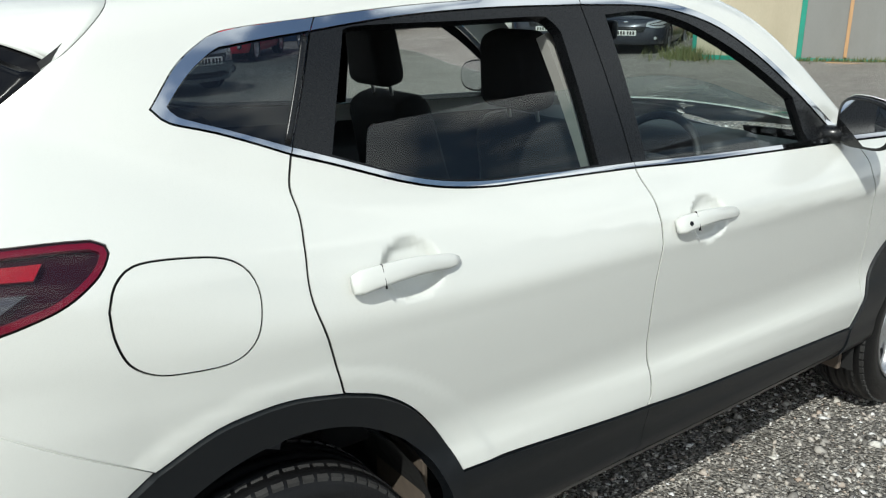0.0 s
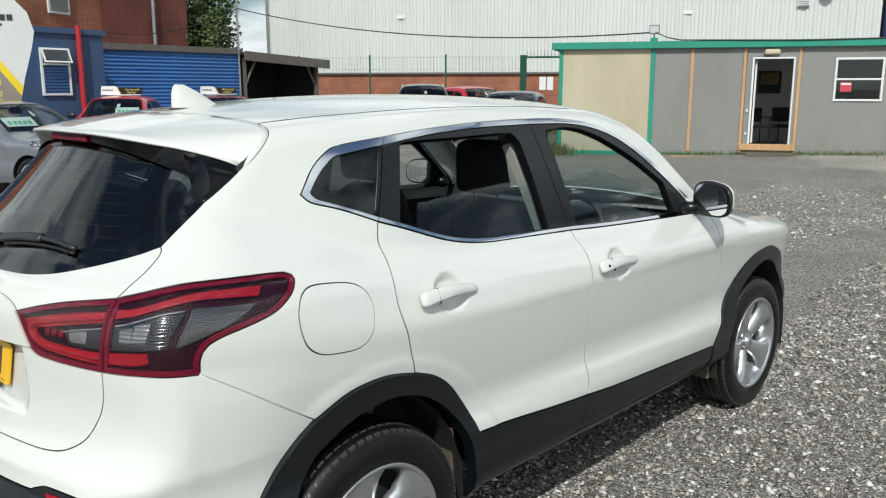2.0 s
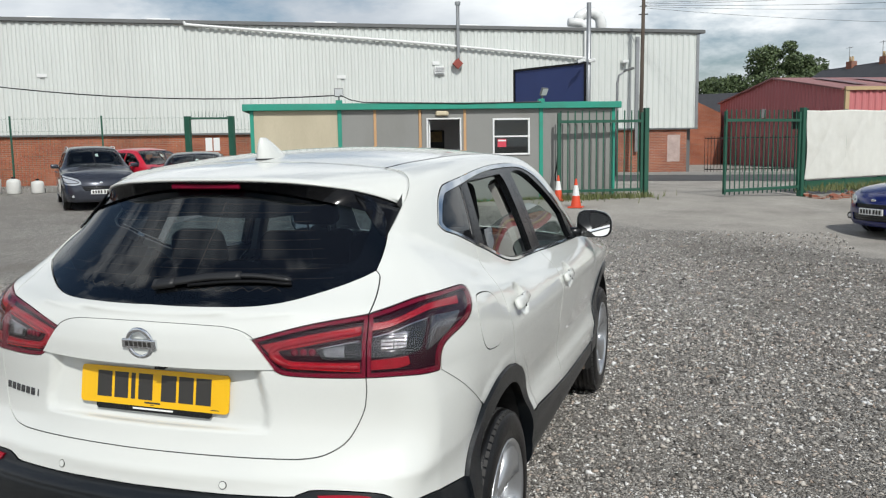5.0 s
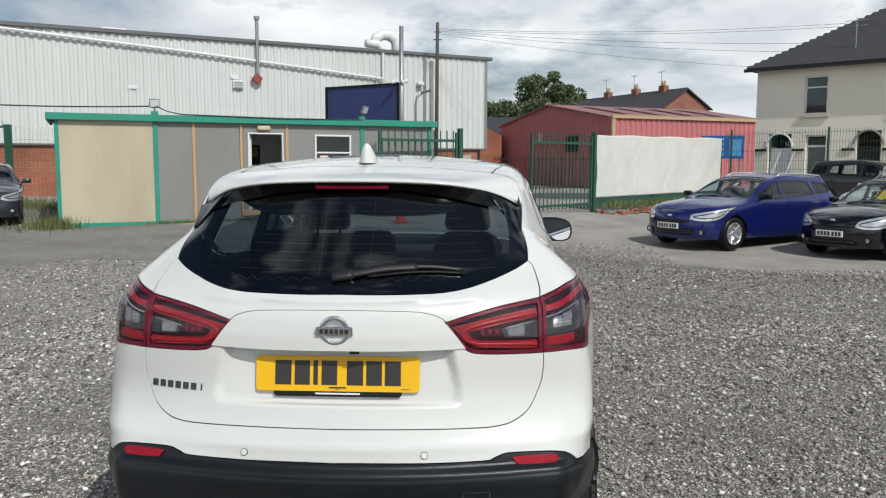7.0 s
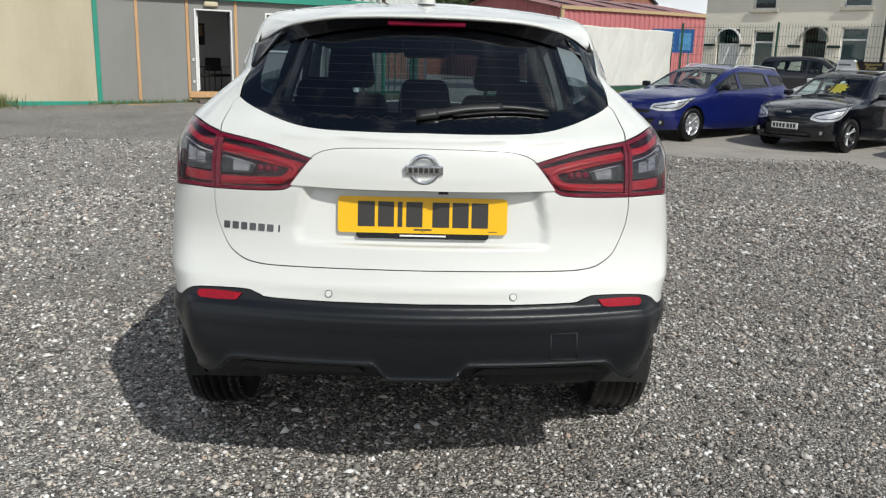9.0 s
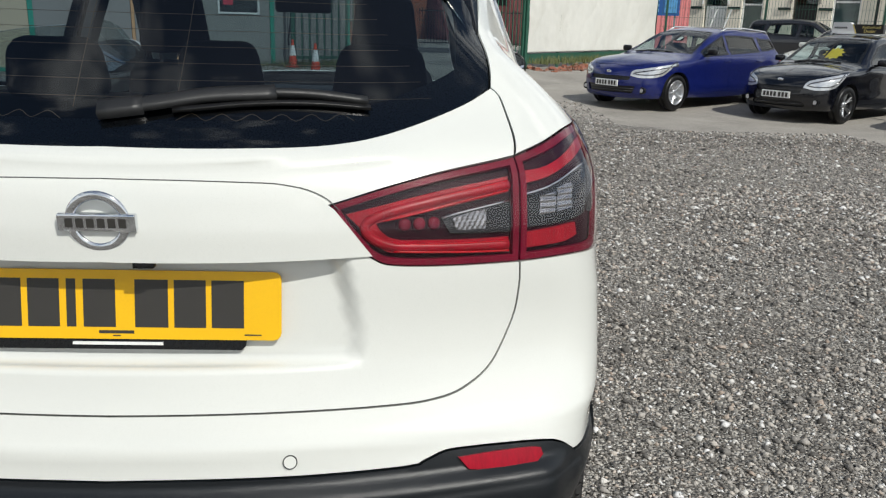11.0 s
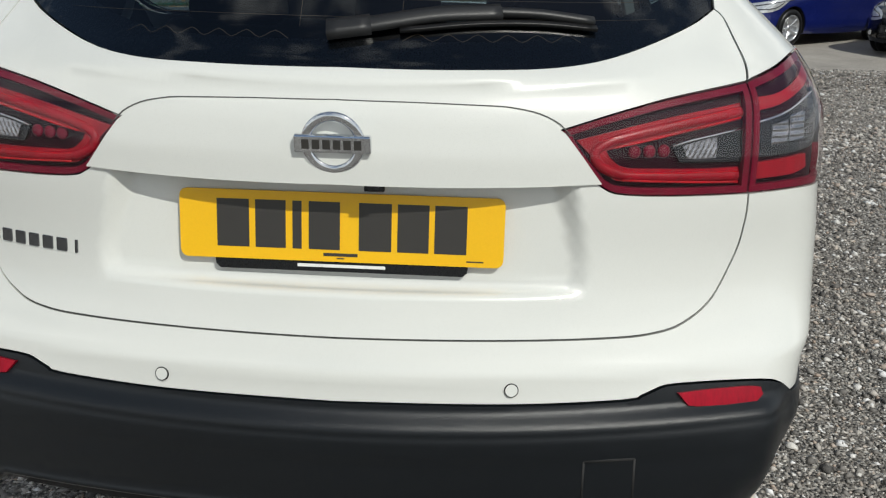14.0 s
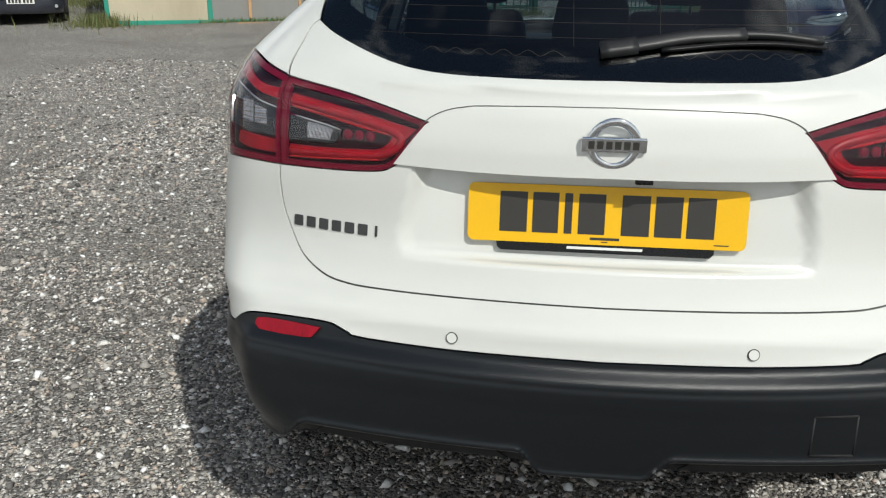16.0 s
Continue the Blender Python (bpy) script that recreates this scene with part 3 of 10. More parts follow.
GAP = 0.0021
fuel_loop = loop_of(fuel_line)
quarter_loop = loop_of(seam_quarter[::-1], belt_quarter[::-1], roof_chrome, [roof_chrome[-1], T(0.74, 2.26), screen_edge[0]], screen_edge, ditch, spoiler_seam,
                       glass_corner, seam_tail_up, lamp_top, lamp_tail, bumper_seam, arch_back)
rear_door_loop = loop_of(seam_quarter, arch_door, sill_rear, seam_mid[::-1], belt_rear[::-1])
front_door_loop = loop_of(seam_mid, sill_front, seam_front[::-1], belt_front[::-1])
fender_top = [S(2.035, 1.092), S(2.18, 1.075), S(2.40, 1.045), S(2.70, 1.01), S(3.0, 0.955), S(3.18, 0.90)]
fender_front = [S(3.18, 0.90), S(3.16, 0.82), S(3.10, 0.74), S(3.02, 0.66)]
arch_front = [S(3.02, 0.66), S(2.97, 0.715), S(2.88, 0.785), S(2.75, 0.835), S(2.62, 0.845), S(2.47, 0.825), S(2.33, 0.76), S(2.22, 0.66), S(2.15, 0.55), S(2.094, 0.44)]
fender_loop = loop_of(seam_front, arch_front[::-1], fender_front[::-1], fender_top[::-1])
lamp_out_loop = loop_of(lamp_top, lamp_tail, lamp_low, lamp_seam)
lamp_in_loop = loop_of(lamp_in_low, lamp_in_tip, lamp_in_top, lamp_seam[::-1])

door_of = {}
for mirror in (False, True):
    quarter = panel("quarter_panel", [quarter_loop, fuel_loop] if not mirror else [quarter_loop], PAINT_WHITE, car, gap=GAP, depth=0.0035, step=0.018, mirror=mirror, shape=arch_swell)
    if not mirror:
        flap = panel("fuel_flap", [fuel_loop], PAINT_WHITE, quarter, lift=0.0008, gap=GAP * 0.8, step=0.025)
    doors = {}
    for kind, lp, (hy, hz) in (("rear_door", rear_door_loop, (0.265, 1.040)), ("front_door", front_door_loop, (1.185, 0.988))):
        doors[kind] = panel(kind, [lp], PAINT_WHITE, car, gap=0.0031, depth=0.0035, step=0.0115, mirror=mirror, shape=dish(hy + 0.014, hz - 0.004, 0.080, 0.060, 0.019))
    panel("front_fender", [fender_loop], PAINT_WHITE, car, gap=GAP, step=0.02, mirror=mirror, shape=crease)
    door_of[mirror] = doors

tail_half = [tail_seam, lamp_in_low, lamp_in_tip, lamp_in_top, seam_tail_up[::-1], glass_low]
tail_loop = loop_of(*tail_half, *[flip_x(s) for s in tail_half[::-1]])


def plate_recess(p):
    x, z = np.abs(p[:, 0]), p[:, 2]
    t = np.clip((0.402 - 0.25 * np.clip(z - 0.88, 0, 1) - x) / 0.034, 0, 1)
    u = np.clip((z - 0.834) / 0.017, 0, 1) * np.clip((1.012 - z) / 0.004, 0, 1)
    return np.minimum(p[:, 1] - (-0.776 - 0.15 * (0.98 - z)), 0) * (t * t * (3 - 2 * t)) * (u * u * (3 - 2 * u))


def tailgate_relief(p):
    x, z = np.abs(p[:, 0]), p[:, 2]
    t = np.clip((0.52 - x) / 0.15, 0, 1)
    d = z - 1.152
    return plate_recess(p) + 0.0098 * np.where(d > 0, np.exp(-(d / 0.019) ** 2), np.exp(d / 0.0085)) * t


tailgate = panel("tailgate", [tail_loop], PAINT_WHITE, car, gap=0.0014, step=0.013, shape=tailgate_relief)
garnish_half = [[R(0, 1.006), R(0.258, 1.005), R(0.407, 1.008)], [R(0.407, 1.008), R(0.345, 1.086)], [R(0.345, 1.086), R(0.305, 1.111), R(0.234, 1.122), R(0, 1.127)]]
panel("tailgate_garnish", [loop_of(*garnish_half, *[flip_x(s) for s in garnish_half[::-1]])], PAINT_WHITE, tailgate, lift=0.005, depth=0.02, gap=0.0015, step=0.03)
# thin grey strip paints the shade of the groove along the garnish
for sgn in (1, -1):
    edge = [R(0.352, 1.083), R(0.335, 1.100), R(0.305, 1.1145), R(0.27, 1.122), R(0.234, 1.1255), R(0.12, 1.129), R(0, 1.1305)]
    strip("garnish_gap_shade", edge if sgn > 0 else flip_x(edge), 0.0013, GAP_GREY, tailgate, lift=0.0018, depth=0.003, step=0.012)


def bumper_crease(p):
    t = np.clip((-0.55 - p[:, 1]) / 0.15, 0, 1)
    return 0.0035 * np.exp(-((p[:, 2] - 0.713) / 0.017) ** 2) * t


bump_half = [black_edge, black_side, arch_bumper[::-1], bumper_seam[::-1], lamp_low, tail_seam[::-1]]
bumper = panel("rear_bumper", [loop_of(*bump_half, *[flip_x(s) for s in bump_half[::-1]])], PAINT_WHITE, car, gap=0.0014, step=0.012, shape=bumper_crease)
black_low = [S(-0.427, 0.604), S(-0.43, 0.52), S(-0.445, 0.44)]
black_foot = [S(-0.445, 0.44), S(-0.56, 0.43), (0.775, -0.68, 0.425), (0.735, -0.75, 0.415), R(0.68, 0.408), R(0.64, 0.415), R(0.60, 0.428), R(0.57, 0.433), R(0.38, 0.435), R(0.17, 0.436), R(0.145, 0.434), R(0.10, 0.428), R(0.08, 0.425), R(0, 0.425)]


def ease(t):
    t = np.clip(t, 0, 1)
    return t * t * (3 - 2 * t)


def bumper_steps(p):
    x, z = np.abs(p[:, 0]), p[:, 2]
    tail = ease((-0.62 - p[:, 1]) / 0.12)
    t = ease((0.662 - z) / 0.030) * ease((0.76 - x) / 0.07)
    line = 0.484 - 0.05 * ease((0.15 - x) / 0.06) - 0.06 * ease((x - 0.57) / 0.08)
    lip = 0.0065 * np.exp(-((z - line - 0.004) / 0.007) ** 2)
    fold = 0.0022 * ease((0.628 - z) / 0.008) - 0.0022 * ease((0.60 - z) / 0.03)
    return (0.021 * t + fold + lip - 0.030 * ease((line - z) / 0.016)) * tail


row_x = np.linspace(-0.77, 0.77, 190)
foot_line = 0.484 - 0.05 * ease((0.15 - np.abs(row_x)) / 0.06) - 0.06 * ease((np.abs(row_x) - 0.57) / 0.08)
ledge_rows = np.vstack([to_flat(rear_at(np.abs(row_x), 0 * row_x + z)) * np.where(row_x < 0, -1, 1)[:, None] ** np.array((1, 0)) for z in (0.664, 0.659, 0.654, 0.649, 0.644, 0.639, 0.634, 0.629, 0.622, 0.612, *[foot_line + d for d in (-0.022, -0.016, -0.011, -0.006, -0.001, 0.004, 0.009, 0.015)])])
black_half = [black_foot[::-1], black_low[::-1], black_side[::-1], black_edge[::-1]]
panel("bumper_cladding", [loop_of(*black_half, *[flip_x(s) for s in black_half[::-1]])], PLASTIC_BLACK, bumper, lift=0.004, depth=0.03, gap=0.001, step=0.009, shape=bumper_steps, extra=ledge_rows)
glass_top = [(0.592, -0.388, 1.355), R(0.575, 1.40), R(0.53, 1.455), R(0.46, 1.49), R(0.3, 1.507), R(0, 1.512)]
glass_half = [glass_low[::-1], glass_corner[::-1], glass_top]
glass_loop = loop_of(*glass_half, *[flip_x(s) for s in glass_half[::-1]])
rear_pane = panel("rear_window", [glass_loop], GLASS_REAR, tailgate, lift=-0.003, depth=0.004, gap=0.002, step=0.03)
# black glass border, deepened at the top to paint in the spoiler's shade
frit_and_shade = shrunk(glass_loop, 0.062)
frit_and_shade[:, 1] -= 0.075 * ease((frit_and_shade[:, 1] - frit_and_shade[:, 1].max() + 0.10) / 0.07)
panel("glass_border_and_shade", [shrunk(glass_loop, 0.003), frit_and_shade], TRIM_BLACK, rear_pane, lift=-0.0085, depth=0.0, step=0.04)


def chart_top(p):
    return np.asarray(p, float)[..., :2]


def top_loop(*segs, step=0.015):
    return loop_of(*segs, step=step, chart=chart_top)


spoiler_line = [T(0, -0.20), T(0.2, -0.175), T(0.36, -0.155), T(0.487, -0.14)]
rh = [spoiler_line, ditch[::-1], [T(0.555, 1.50), T(0.45, 1.575), T(0.25, 1.615), T(0, 1.63)]]
panel("roof_panel", [top_loop(*rh, *[flip_x(s) for s in rh[::-1]])], PAINT_WHITE, car, gap=GAP, step=0.035, chart=on_top)
nose_line = [S(3.18, 0.90), T(0.60, 3.30), T(0.40, 3.385), T(0.20, 3.42), T(0, 3.43)]
bonnet_half = [[T(0, 2.36), T(0.4, 2.34), T(0.715, 2.30)], [T(0.715, 2.30), S(2.035, 1.092)], fender_top, nose_line]
panel("bonnet", [top_loop(*bonnet_half, *[flip_x(s) for s in bonnet_half[::-1]])], PAINT_WHITE, car, gap=GAP, step=0.04, chart=on_top)
ws_half = [[T(0, 1.63), T(0.25, 1.615), T(0.45, 1.575), T(0.555, 1.50)], screen_edge[::-1], [T(0.715, 2.30), T(0.4, 2.34), T(0, 2.36)]]
panel("windscreen", [top_loop(*ws_half, *[flip_x(s) for s in ws_half[::-1]])], GLASS_CLEAR, car, lift=-0.003, depth=0.004, gap=0.003, step=0.05, chart=on_top)


# ---- cladding, trim and glass of the white car ----
def round_arch(y0, a0, a1, ry=0.385, rz=0.44, n=15):
    return [S(y0 + ry * math.cos(radians(a)), 0.335 + rz * math.sin(radians(a))) for a in np.linspace(a0, a1, n)]


chrome_top_in = [S(-0.106, 1.360), S(-0.074, 1.396), S(-0.034, 1.430), S(0.0, 1.451), S(0.03, 1.457), S(0.189, 1.477)]
rear_top_in = [S(0.189, 1.477), S(0.435, 1.503), S(0.70, 1.514), S(0.957, 1.516)]
front_top_in = [S(0.957, 1.516), S(1.17, 1.511), S(1.33, 1.491), S(1.48, 1.447), S(1.63, 1.366), S(1.79, 1.253), S(1.93, 1.145), S(1.985, 1.104)]
front_low_in = [S(1.985, 1.104), S(1.863, 1.107), S(1.306, 1.124), S(1.015, 1.138)]
rear_low_in = [S(1.015, 1.138), S(0.677, 1.152), S(0.54, 1.159), S(0.418, 1.175), S(0.311, 1.202), S(0.178, 1.248), S(0.099, 1.275)]
quarter_low_in = [S(0.099, 1.275), S(-0.035, 1.323), S(-0.092, 1.343), S(-0.106, 1.360)]
seam_a, seam_a_in = [S(0.204, 1.502), S(0.094, 1.263)], [S(0.189, 1.477), S(0.099, 1.275)]
roof_q, roof_r, roof_f = roof_chrome[:5] + [S(0.204, 1.502)], [S(0.204, 1.502), S(0.445, 1.522), S(0.713, 1.533), S(0.953, 1.535)], [S(0.953, 1.535)] + roof_chrome[9:]
rear_hole = [[S(0.262, 1.477), S(0.305, 1.483), S(0.536, 1.486), S(0.79, 1.490), S(0.835, 1.482), S(0.862, 1.455)], [S(0.862, 1.455), S(0.893, 1.149)], [S(0.893, 1.149), S(0.677, 1.158), S(0.54, 1.165), S(0.418, 1.181), S(0.311, 1.208), S(0.178, 1.255)], [S(0.178, 1.255), S(0.215, 1.359), S(0.262, 1.477)]]
front_hole = [[S(1.037, 1.490), S(1.188, 1.496), S(1.315, 1.473), S(1.441, 1.425), S(1.598, 1.345), S(1.764, 1.240)], [S(1.764, 1.240), S(1.797, 1.112)], [S(1.797, 1.112), S(1.428, 1.122), S(1.070, 1.139)], [S(1.070, 1.139), S(1.037, 1.490)]]
half_pane = [[S(0.246, 1.215), S(0.274, 1.297), S(0.30, 1.303)], [S(0.30, 1.303), S(0.646, 1.324), S(0.895, 1.330)], [S(0.895, 1.330), S(0.905, 1.14)], [S(0.905, 1.14), S(0.60, 1.155), S(0.40, 1.175), S(0.246, 1.215)]]
half_pane_front = [[S(1.035, 1.343), S(1.212, 1.340), S(1.370, 1.316), S(1.486, 1.283), S(1.60, 1.247), S(1.77, 1.205)], [S(1.77, 1.205), S(1.81, 1.10)], [S(1.81, 1.10), S(1.428, 1.112), S(1.06, 1.128)], [S(1.06, 1.128), S(1.035, 1.343)]]
LENS = pane("lamp_lens", (0.95, 0.92, 0.92), 1.42)
BOWL_DARK = surface("smoked_lamp_bowl", (0.055, 0.058, 0.065), 0.16, metal=0.7, vary=0.3, size=0.03, grain=60)
CLEAR_BOWL = surface("ribbed_clear_reflector", (0.46, 0.48, 0.50), 0.07, metal=0.95, vary=0.4, size=0.03, grain=60, stretch=(1, 1, 4))
MIRROR_GLASS = surface("mirror", (0.80, 0.82, 0.84), 0.01, metal=1.0, vary=0.0)
HEAD_LENS = surface("headlamp", (0.55, 0.57, 0.60), 0.08, metal=0.5, vary=0.3, size=0.06, coat=1.0)
SMOKED = surface("smoked_side_lens", (0.05, 0.052, 0.06), 0.08, vary=0.2, coat=1.0)

arch_rear_loop = loop_of(arch_door[::-1], arch_back[::-1], arch_bumper, black_low, [black_low[-1], S(-0.385, 0.42)], round_arch(0.0, 168, 10), [S(0.379, 0.41), S(0.385, 0.30), S(0.43, 0.29)], [S(0.43, 0.29), S(0.41, 0.42), S(0.389, 0.546)])
arch_front_loop = loop_of(arch_front[::-1], [S(3.02, 0.66), S(3.05, 0.55), S(3.06, 0.42)], [S(3.06, 0.42), S(3.025, 0.42)], round_arch(2.646, 12, 170), [S(2.27, 0.41), S(2.25, 0.30), S(2.05, 0.30)], [S(2.05, 0.30), S(2.094, 0.44)])
for mirror in (False, True):
    rear_door, front_door = door_of[mirror]["rear_door"], door_of[mirror]["front_door"]
    panel("arch_cladding", [arch_rear_loop], PLASTIC_BLACK, car, lift=0.016, depth=0.05, gap=0.0005, mirror=mirror, step=0.025)
    panel("arch_cladding", [arch_front_loop], PLASTIC_BLACK, car, lift=0.010, depth=0.05, gap=0.0005, mirror=mirror, step=0.025)
    panel("door_cladding", [loop_of(sill_rear, [S(1.012, 0.502), S(0.996, 0.391), S(0.94, 0.37)], [S(0.94, 0.37), S(0.43, 0.36)], [S(0.43, 0.36), S(0.40, 0.45), S(0.389, 0.546)])], PLASTIC_BLACK, rear_door, lift=0.007, depth=0.03, gap=0.001, mirror=mirror)
    panel("door_cladding", [loop_of(sill_front, [S(2.094, 0.44), S(2.06, 0.37)], [S(2.06, 0.37), S(1.05, 0.37), S(0.94, 0.37)], [S(0.94, 0.37), S(0.996, 0.391), S(1.012, 0.502)])], PLASTIC_BLACK, front_door, lift=0.007, depth=0.03, gap=0.001, mirror=mirror)
    panel("sill_cladding", [loop_of([S(0.43, 0.36), S(0.94, 0.367), S(2.06, 0.367)], [S(2.06, 0.367), S(2.04, 0.27)], [S(2.04, 0.27), S(0.43, 0.265)], [S(0.43, 0.265), S(0.43, 0.36)])], PLASTIC_BLACK, car, lift=0.006, depth=0.03, gap=0.001, mirror=mirror)
    # bright window surround
    panel("chrome_trim", [loop_of(roof_q, [seam_a[0], seam_a_in[0]], chrome_top_in[::-1], quarter_low_in[::-1], [seam_a_in[1], seam_a[1]], belt_quarter[::-1])], CHROME, car, lift=0.004, depth=0.016, gap=0.0012, mirror=mirror, step=0.02)
    panel("chrome_trim", [loop_of(roof_r, [roof_r[-1], rear_top_in[-1]], rear_top_in[::-1], [rear_top_in[0], roof_r[0]])], CHROME, rear_door, lift=0.004, depth=0.016, gap=0.0012, mirror=mirror, step=0.02)
    panel("chrome_trim", [loop_of(belt_rear, [belt_rear[-1], rear_low_in[0]], rear_low_in, [rear_low_in[-1], belt_rear[0]])], CHROME, rear_door, lift=0.005, depth=0.016, gap=0.001, mirror=mirror, step=0.02)
    panel("chrome_trim", [loop_of(roof_f, [roof_f[-1], front_top_in[-1]], front_top_in[::-1], [front_top_in[0], roof_f[0]])], CHROME, front_door, lift=0.004, depth=0.016, gap=0.0012, mirror=mirror, step=0.02)
    panel("chrome_trim", [loop_of(belt_front, [belt_front[-1], front_low_in[0]], front_low_in, [front_low_in[-1], belt_front[0]])], CHROME, front_door, lift=0.005, depth=0.016, gap=0.001, mirror=mirror, step=0.02)
    # window frames and panes
    panel("window_frame", [loop_of(rear_top_in, [rear_top_in[-1], rear_low_in[0]], rear_low_in, seam_a_in[::-1]), loop_of(*rear_hole)], TRIM_BLACK, rear_door, lift=0.001, depth=0.03, gap=0.002, mirror=mirror, step=0.03)
    panel("window_frame", [loop_of(front_top_in, front_low_in, [front_low_in[-1], front_top_in[0]]), loop_of(*front_hole)], TRIM_BLACK, front_door, lift=0.001, depth=0.03, gap=0.002, mirror=mirror, step=0.03)
    panel("quarter_window", [loop_of(chrome_top_in, seam_a_in, quarter_low_in)], GLASS_PRIVACY, car, lift=0.0, depth=0.006, gap=0.001, mirror=mirror)
    strip("window_seal", [S(0.176, 1.47), S(0.092, 1.281)], 0.012, TRIM_BLACK, car, lift=0.002, mirror=mirror)
    panel("window_pane", [loop_of(*half_pane)], GLASS_CLEAR, rear_door, lift=-0.014, depth=0.004, mirror=mirror)
    panel("window_pane", [loop_of(*half_pane_front)], GLASS_CLEAR, front_door, lift=-0.014, depth=0.004, mirror=mirror)
    # inner door skins
    panel("door_card", [loop_of([S(0.10, 1.23), S(0.42, 1.13), S(1.01, 1.10)], [S(1.01, 1.10), S(1.0, 0.45)], [S(1.0, 0.45), S(0.42, 0.45)], [S(0.42, 0.45), S(0.25, 0.75), S(0.10, 0.85)], [S(0.10, 0.85), S(0.10, 1.23)])], CABIN_DARK, rear_door, lift=-0.065, depth=0.0, mirror=mirror, step=0.05)
    panel("door_card", [loop_of([S(1.03, 1.10), S(1.95, 1.07)], [S(1.95, 1.07), S(2.0, 0.45)], [S(2.0, 0.45), S(1.03, 0.45)], [S(1.03, 0.45), S(1.03, 1.10)])], CABIN_DARK, front_door, lift=-0.065, depth=0.0, mirror=mirror, step=0.05)
    panel("pillar_trim", [loop_of([S(0.86, 1.47), S(0.95, 1.49)], [S(0.95, 1.49), S(1.0, 1.10)], [S(1.0, 1.10), S(0.93, 1.08)], [S(0.93, 1.08), S(0.86, 1.47)])], CABIN_PALE, car, lift=-0.05, depth=0.03, mirror=mirror, step=0.04)
    strip("window_channel", [S(0.885, 1.46), S(0.915, 1.155)], 0.011, STEEL, rear_door, lift=-0.02, depth=0.01, mirror=mirror)
    panel("pillar_trim", [loop_of([S(-0.12, 1.31), S(0.08, 1.24)], [S(0.08, 1.24), S(0.0, 0.7)], [S(0.0, 0.7), S(-0.25, 0.8)], [S(-0.25, 0.8), S(-0.12, 1.31)])], CABIN_DARK, car, lift=-0.05, depth=0.0, mirror=mirror, step=0.06)
    # backing strips behind the gaps; their tone puts in each gap's shade
    strip("gap_backing", bumper_seam, 0.030, PAINT_WHITE, car, lift=-0.0042, depth=0.003, mirror=mirror)
    strip("gap_backing", tail_seam, 0.030, GAP_GREY, car, lift=-0.0048, depth=0.004, mirror=mirror)
    strip("roof_moulding", ditch[1:], 0.007, TRIM_BLACK, car, lift=0.0005, depth=0.004, mirror=mirror, chart=on_top, to=chart_top)
    for line in (seam_quarter, seam_mid + [S(0.99, 0.40)], seam_front, seam_tail_up, spoiler_seam[:-1], arch_bumper, ditch):
        strip("gap_backing", line, 0.034, SHADOW_GAP, car, lift=-0.0048, depth=0.004, mirror=mirror)
    if not mirror:
        strip("gap_backing", fuel_line, 0.03, SHADOW_GAP, car, lift=-0.011, depth=0.003, closed=True)
    # tail lamps
    for kind, lp in (("outer_lamp", lamp_out_loop), ("inner_lamp", lamp_in_loop)):
        lamp = panel(kind, [lp], LAMP_DARK, car, lift=-0.016, depth=0.01, gap=0.001, step=0.025, mirror=mirror, label="smoked red tail lamp with clear centre")
        panel("lens", [lp], LENS, lamp, lift=0.002, depth=0.012, gap=0.0012, step=0.02, mirror=mirror)
        panel("lens_border", [shrunk(lp, 0.0014), shrunk(lp, 0.0105)], LAMP_RED, lamp, lift=-0.003, depth=0.01, step=0.02, mirror=mirror)
        if kind == "inner_lamp":
            c_loop = loop_of([(0.365, -0.791, 1.076), (0.469, -0.758, 1.099), (0.541, -0.730, 1.113), (0.630, -0.689, 1.127)], [(0.630, -0.689, 1.127), (0.631, -0.703, 1.101)],
                             [(0.631, -0.703, 1.101), (0.543, -0.740, 1.084), (0.451, -0.772, 1.067), (0.412, -0.784, 1.060)], [(0.412, -0.784, 1.060), (0.418, -0.783, 1.048), (0.432, -0.781, 1.036), (0.453, -0.777, 1.030)],
                             [(0.453, -0.777, 1.030), (0.570, -0.741, 1.025), (0.634, -0.719, 1.025)], [(0.634, -0.719, 1.025), (0.636, -0.721, 0.999)], [(0.636, -0.721, 0.999), (0.570, -0.743, 1.002), (0.470, -0.773, 1.008)],
                             [(0.470, -0.773, 1.008), (0.436, -0.782, 1.011), (0.418, -0.785, 1.021), (0.365, -0.791, 1.076)])
            guide = panel("light_guide", [c_loop], LAMP_RED_BRIGHT, lamp, lift=-0.009, depth=0.006, step=0.02, mirror=mirror)
            path = [(0.632, -0.696, 1.114), (0.542, -0.735, 1.0985), (0.460, -0.765, 1.083), (0.412, -0.784, 1.070), (0.394, -0.788, 1.055), (0.402, -0.787, 1.037), (0.432, -0.781, 1.022), (0.470, -0.773, 1.0175), (0.570, -0.742, 1.0135), (0.634, -0.720, 1.012)]
            strip("light_bar", path, 0.0150, LAMP_RED_BRIGHT, guide, lift=-0.0085, depth=0.002, mirror=mirror, step=0.008, round_up=0.0045)
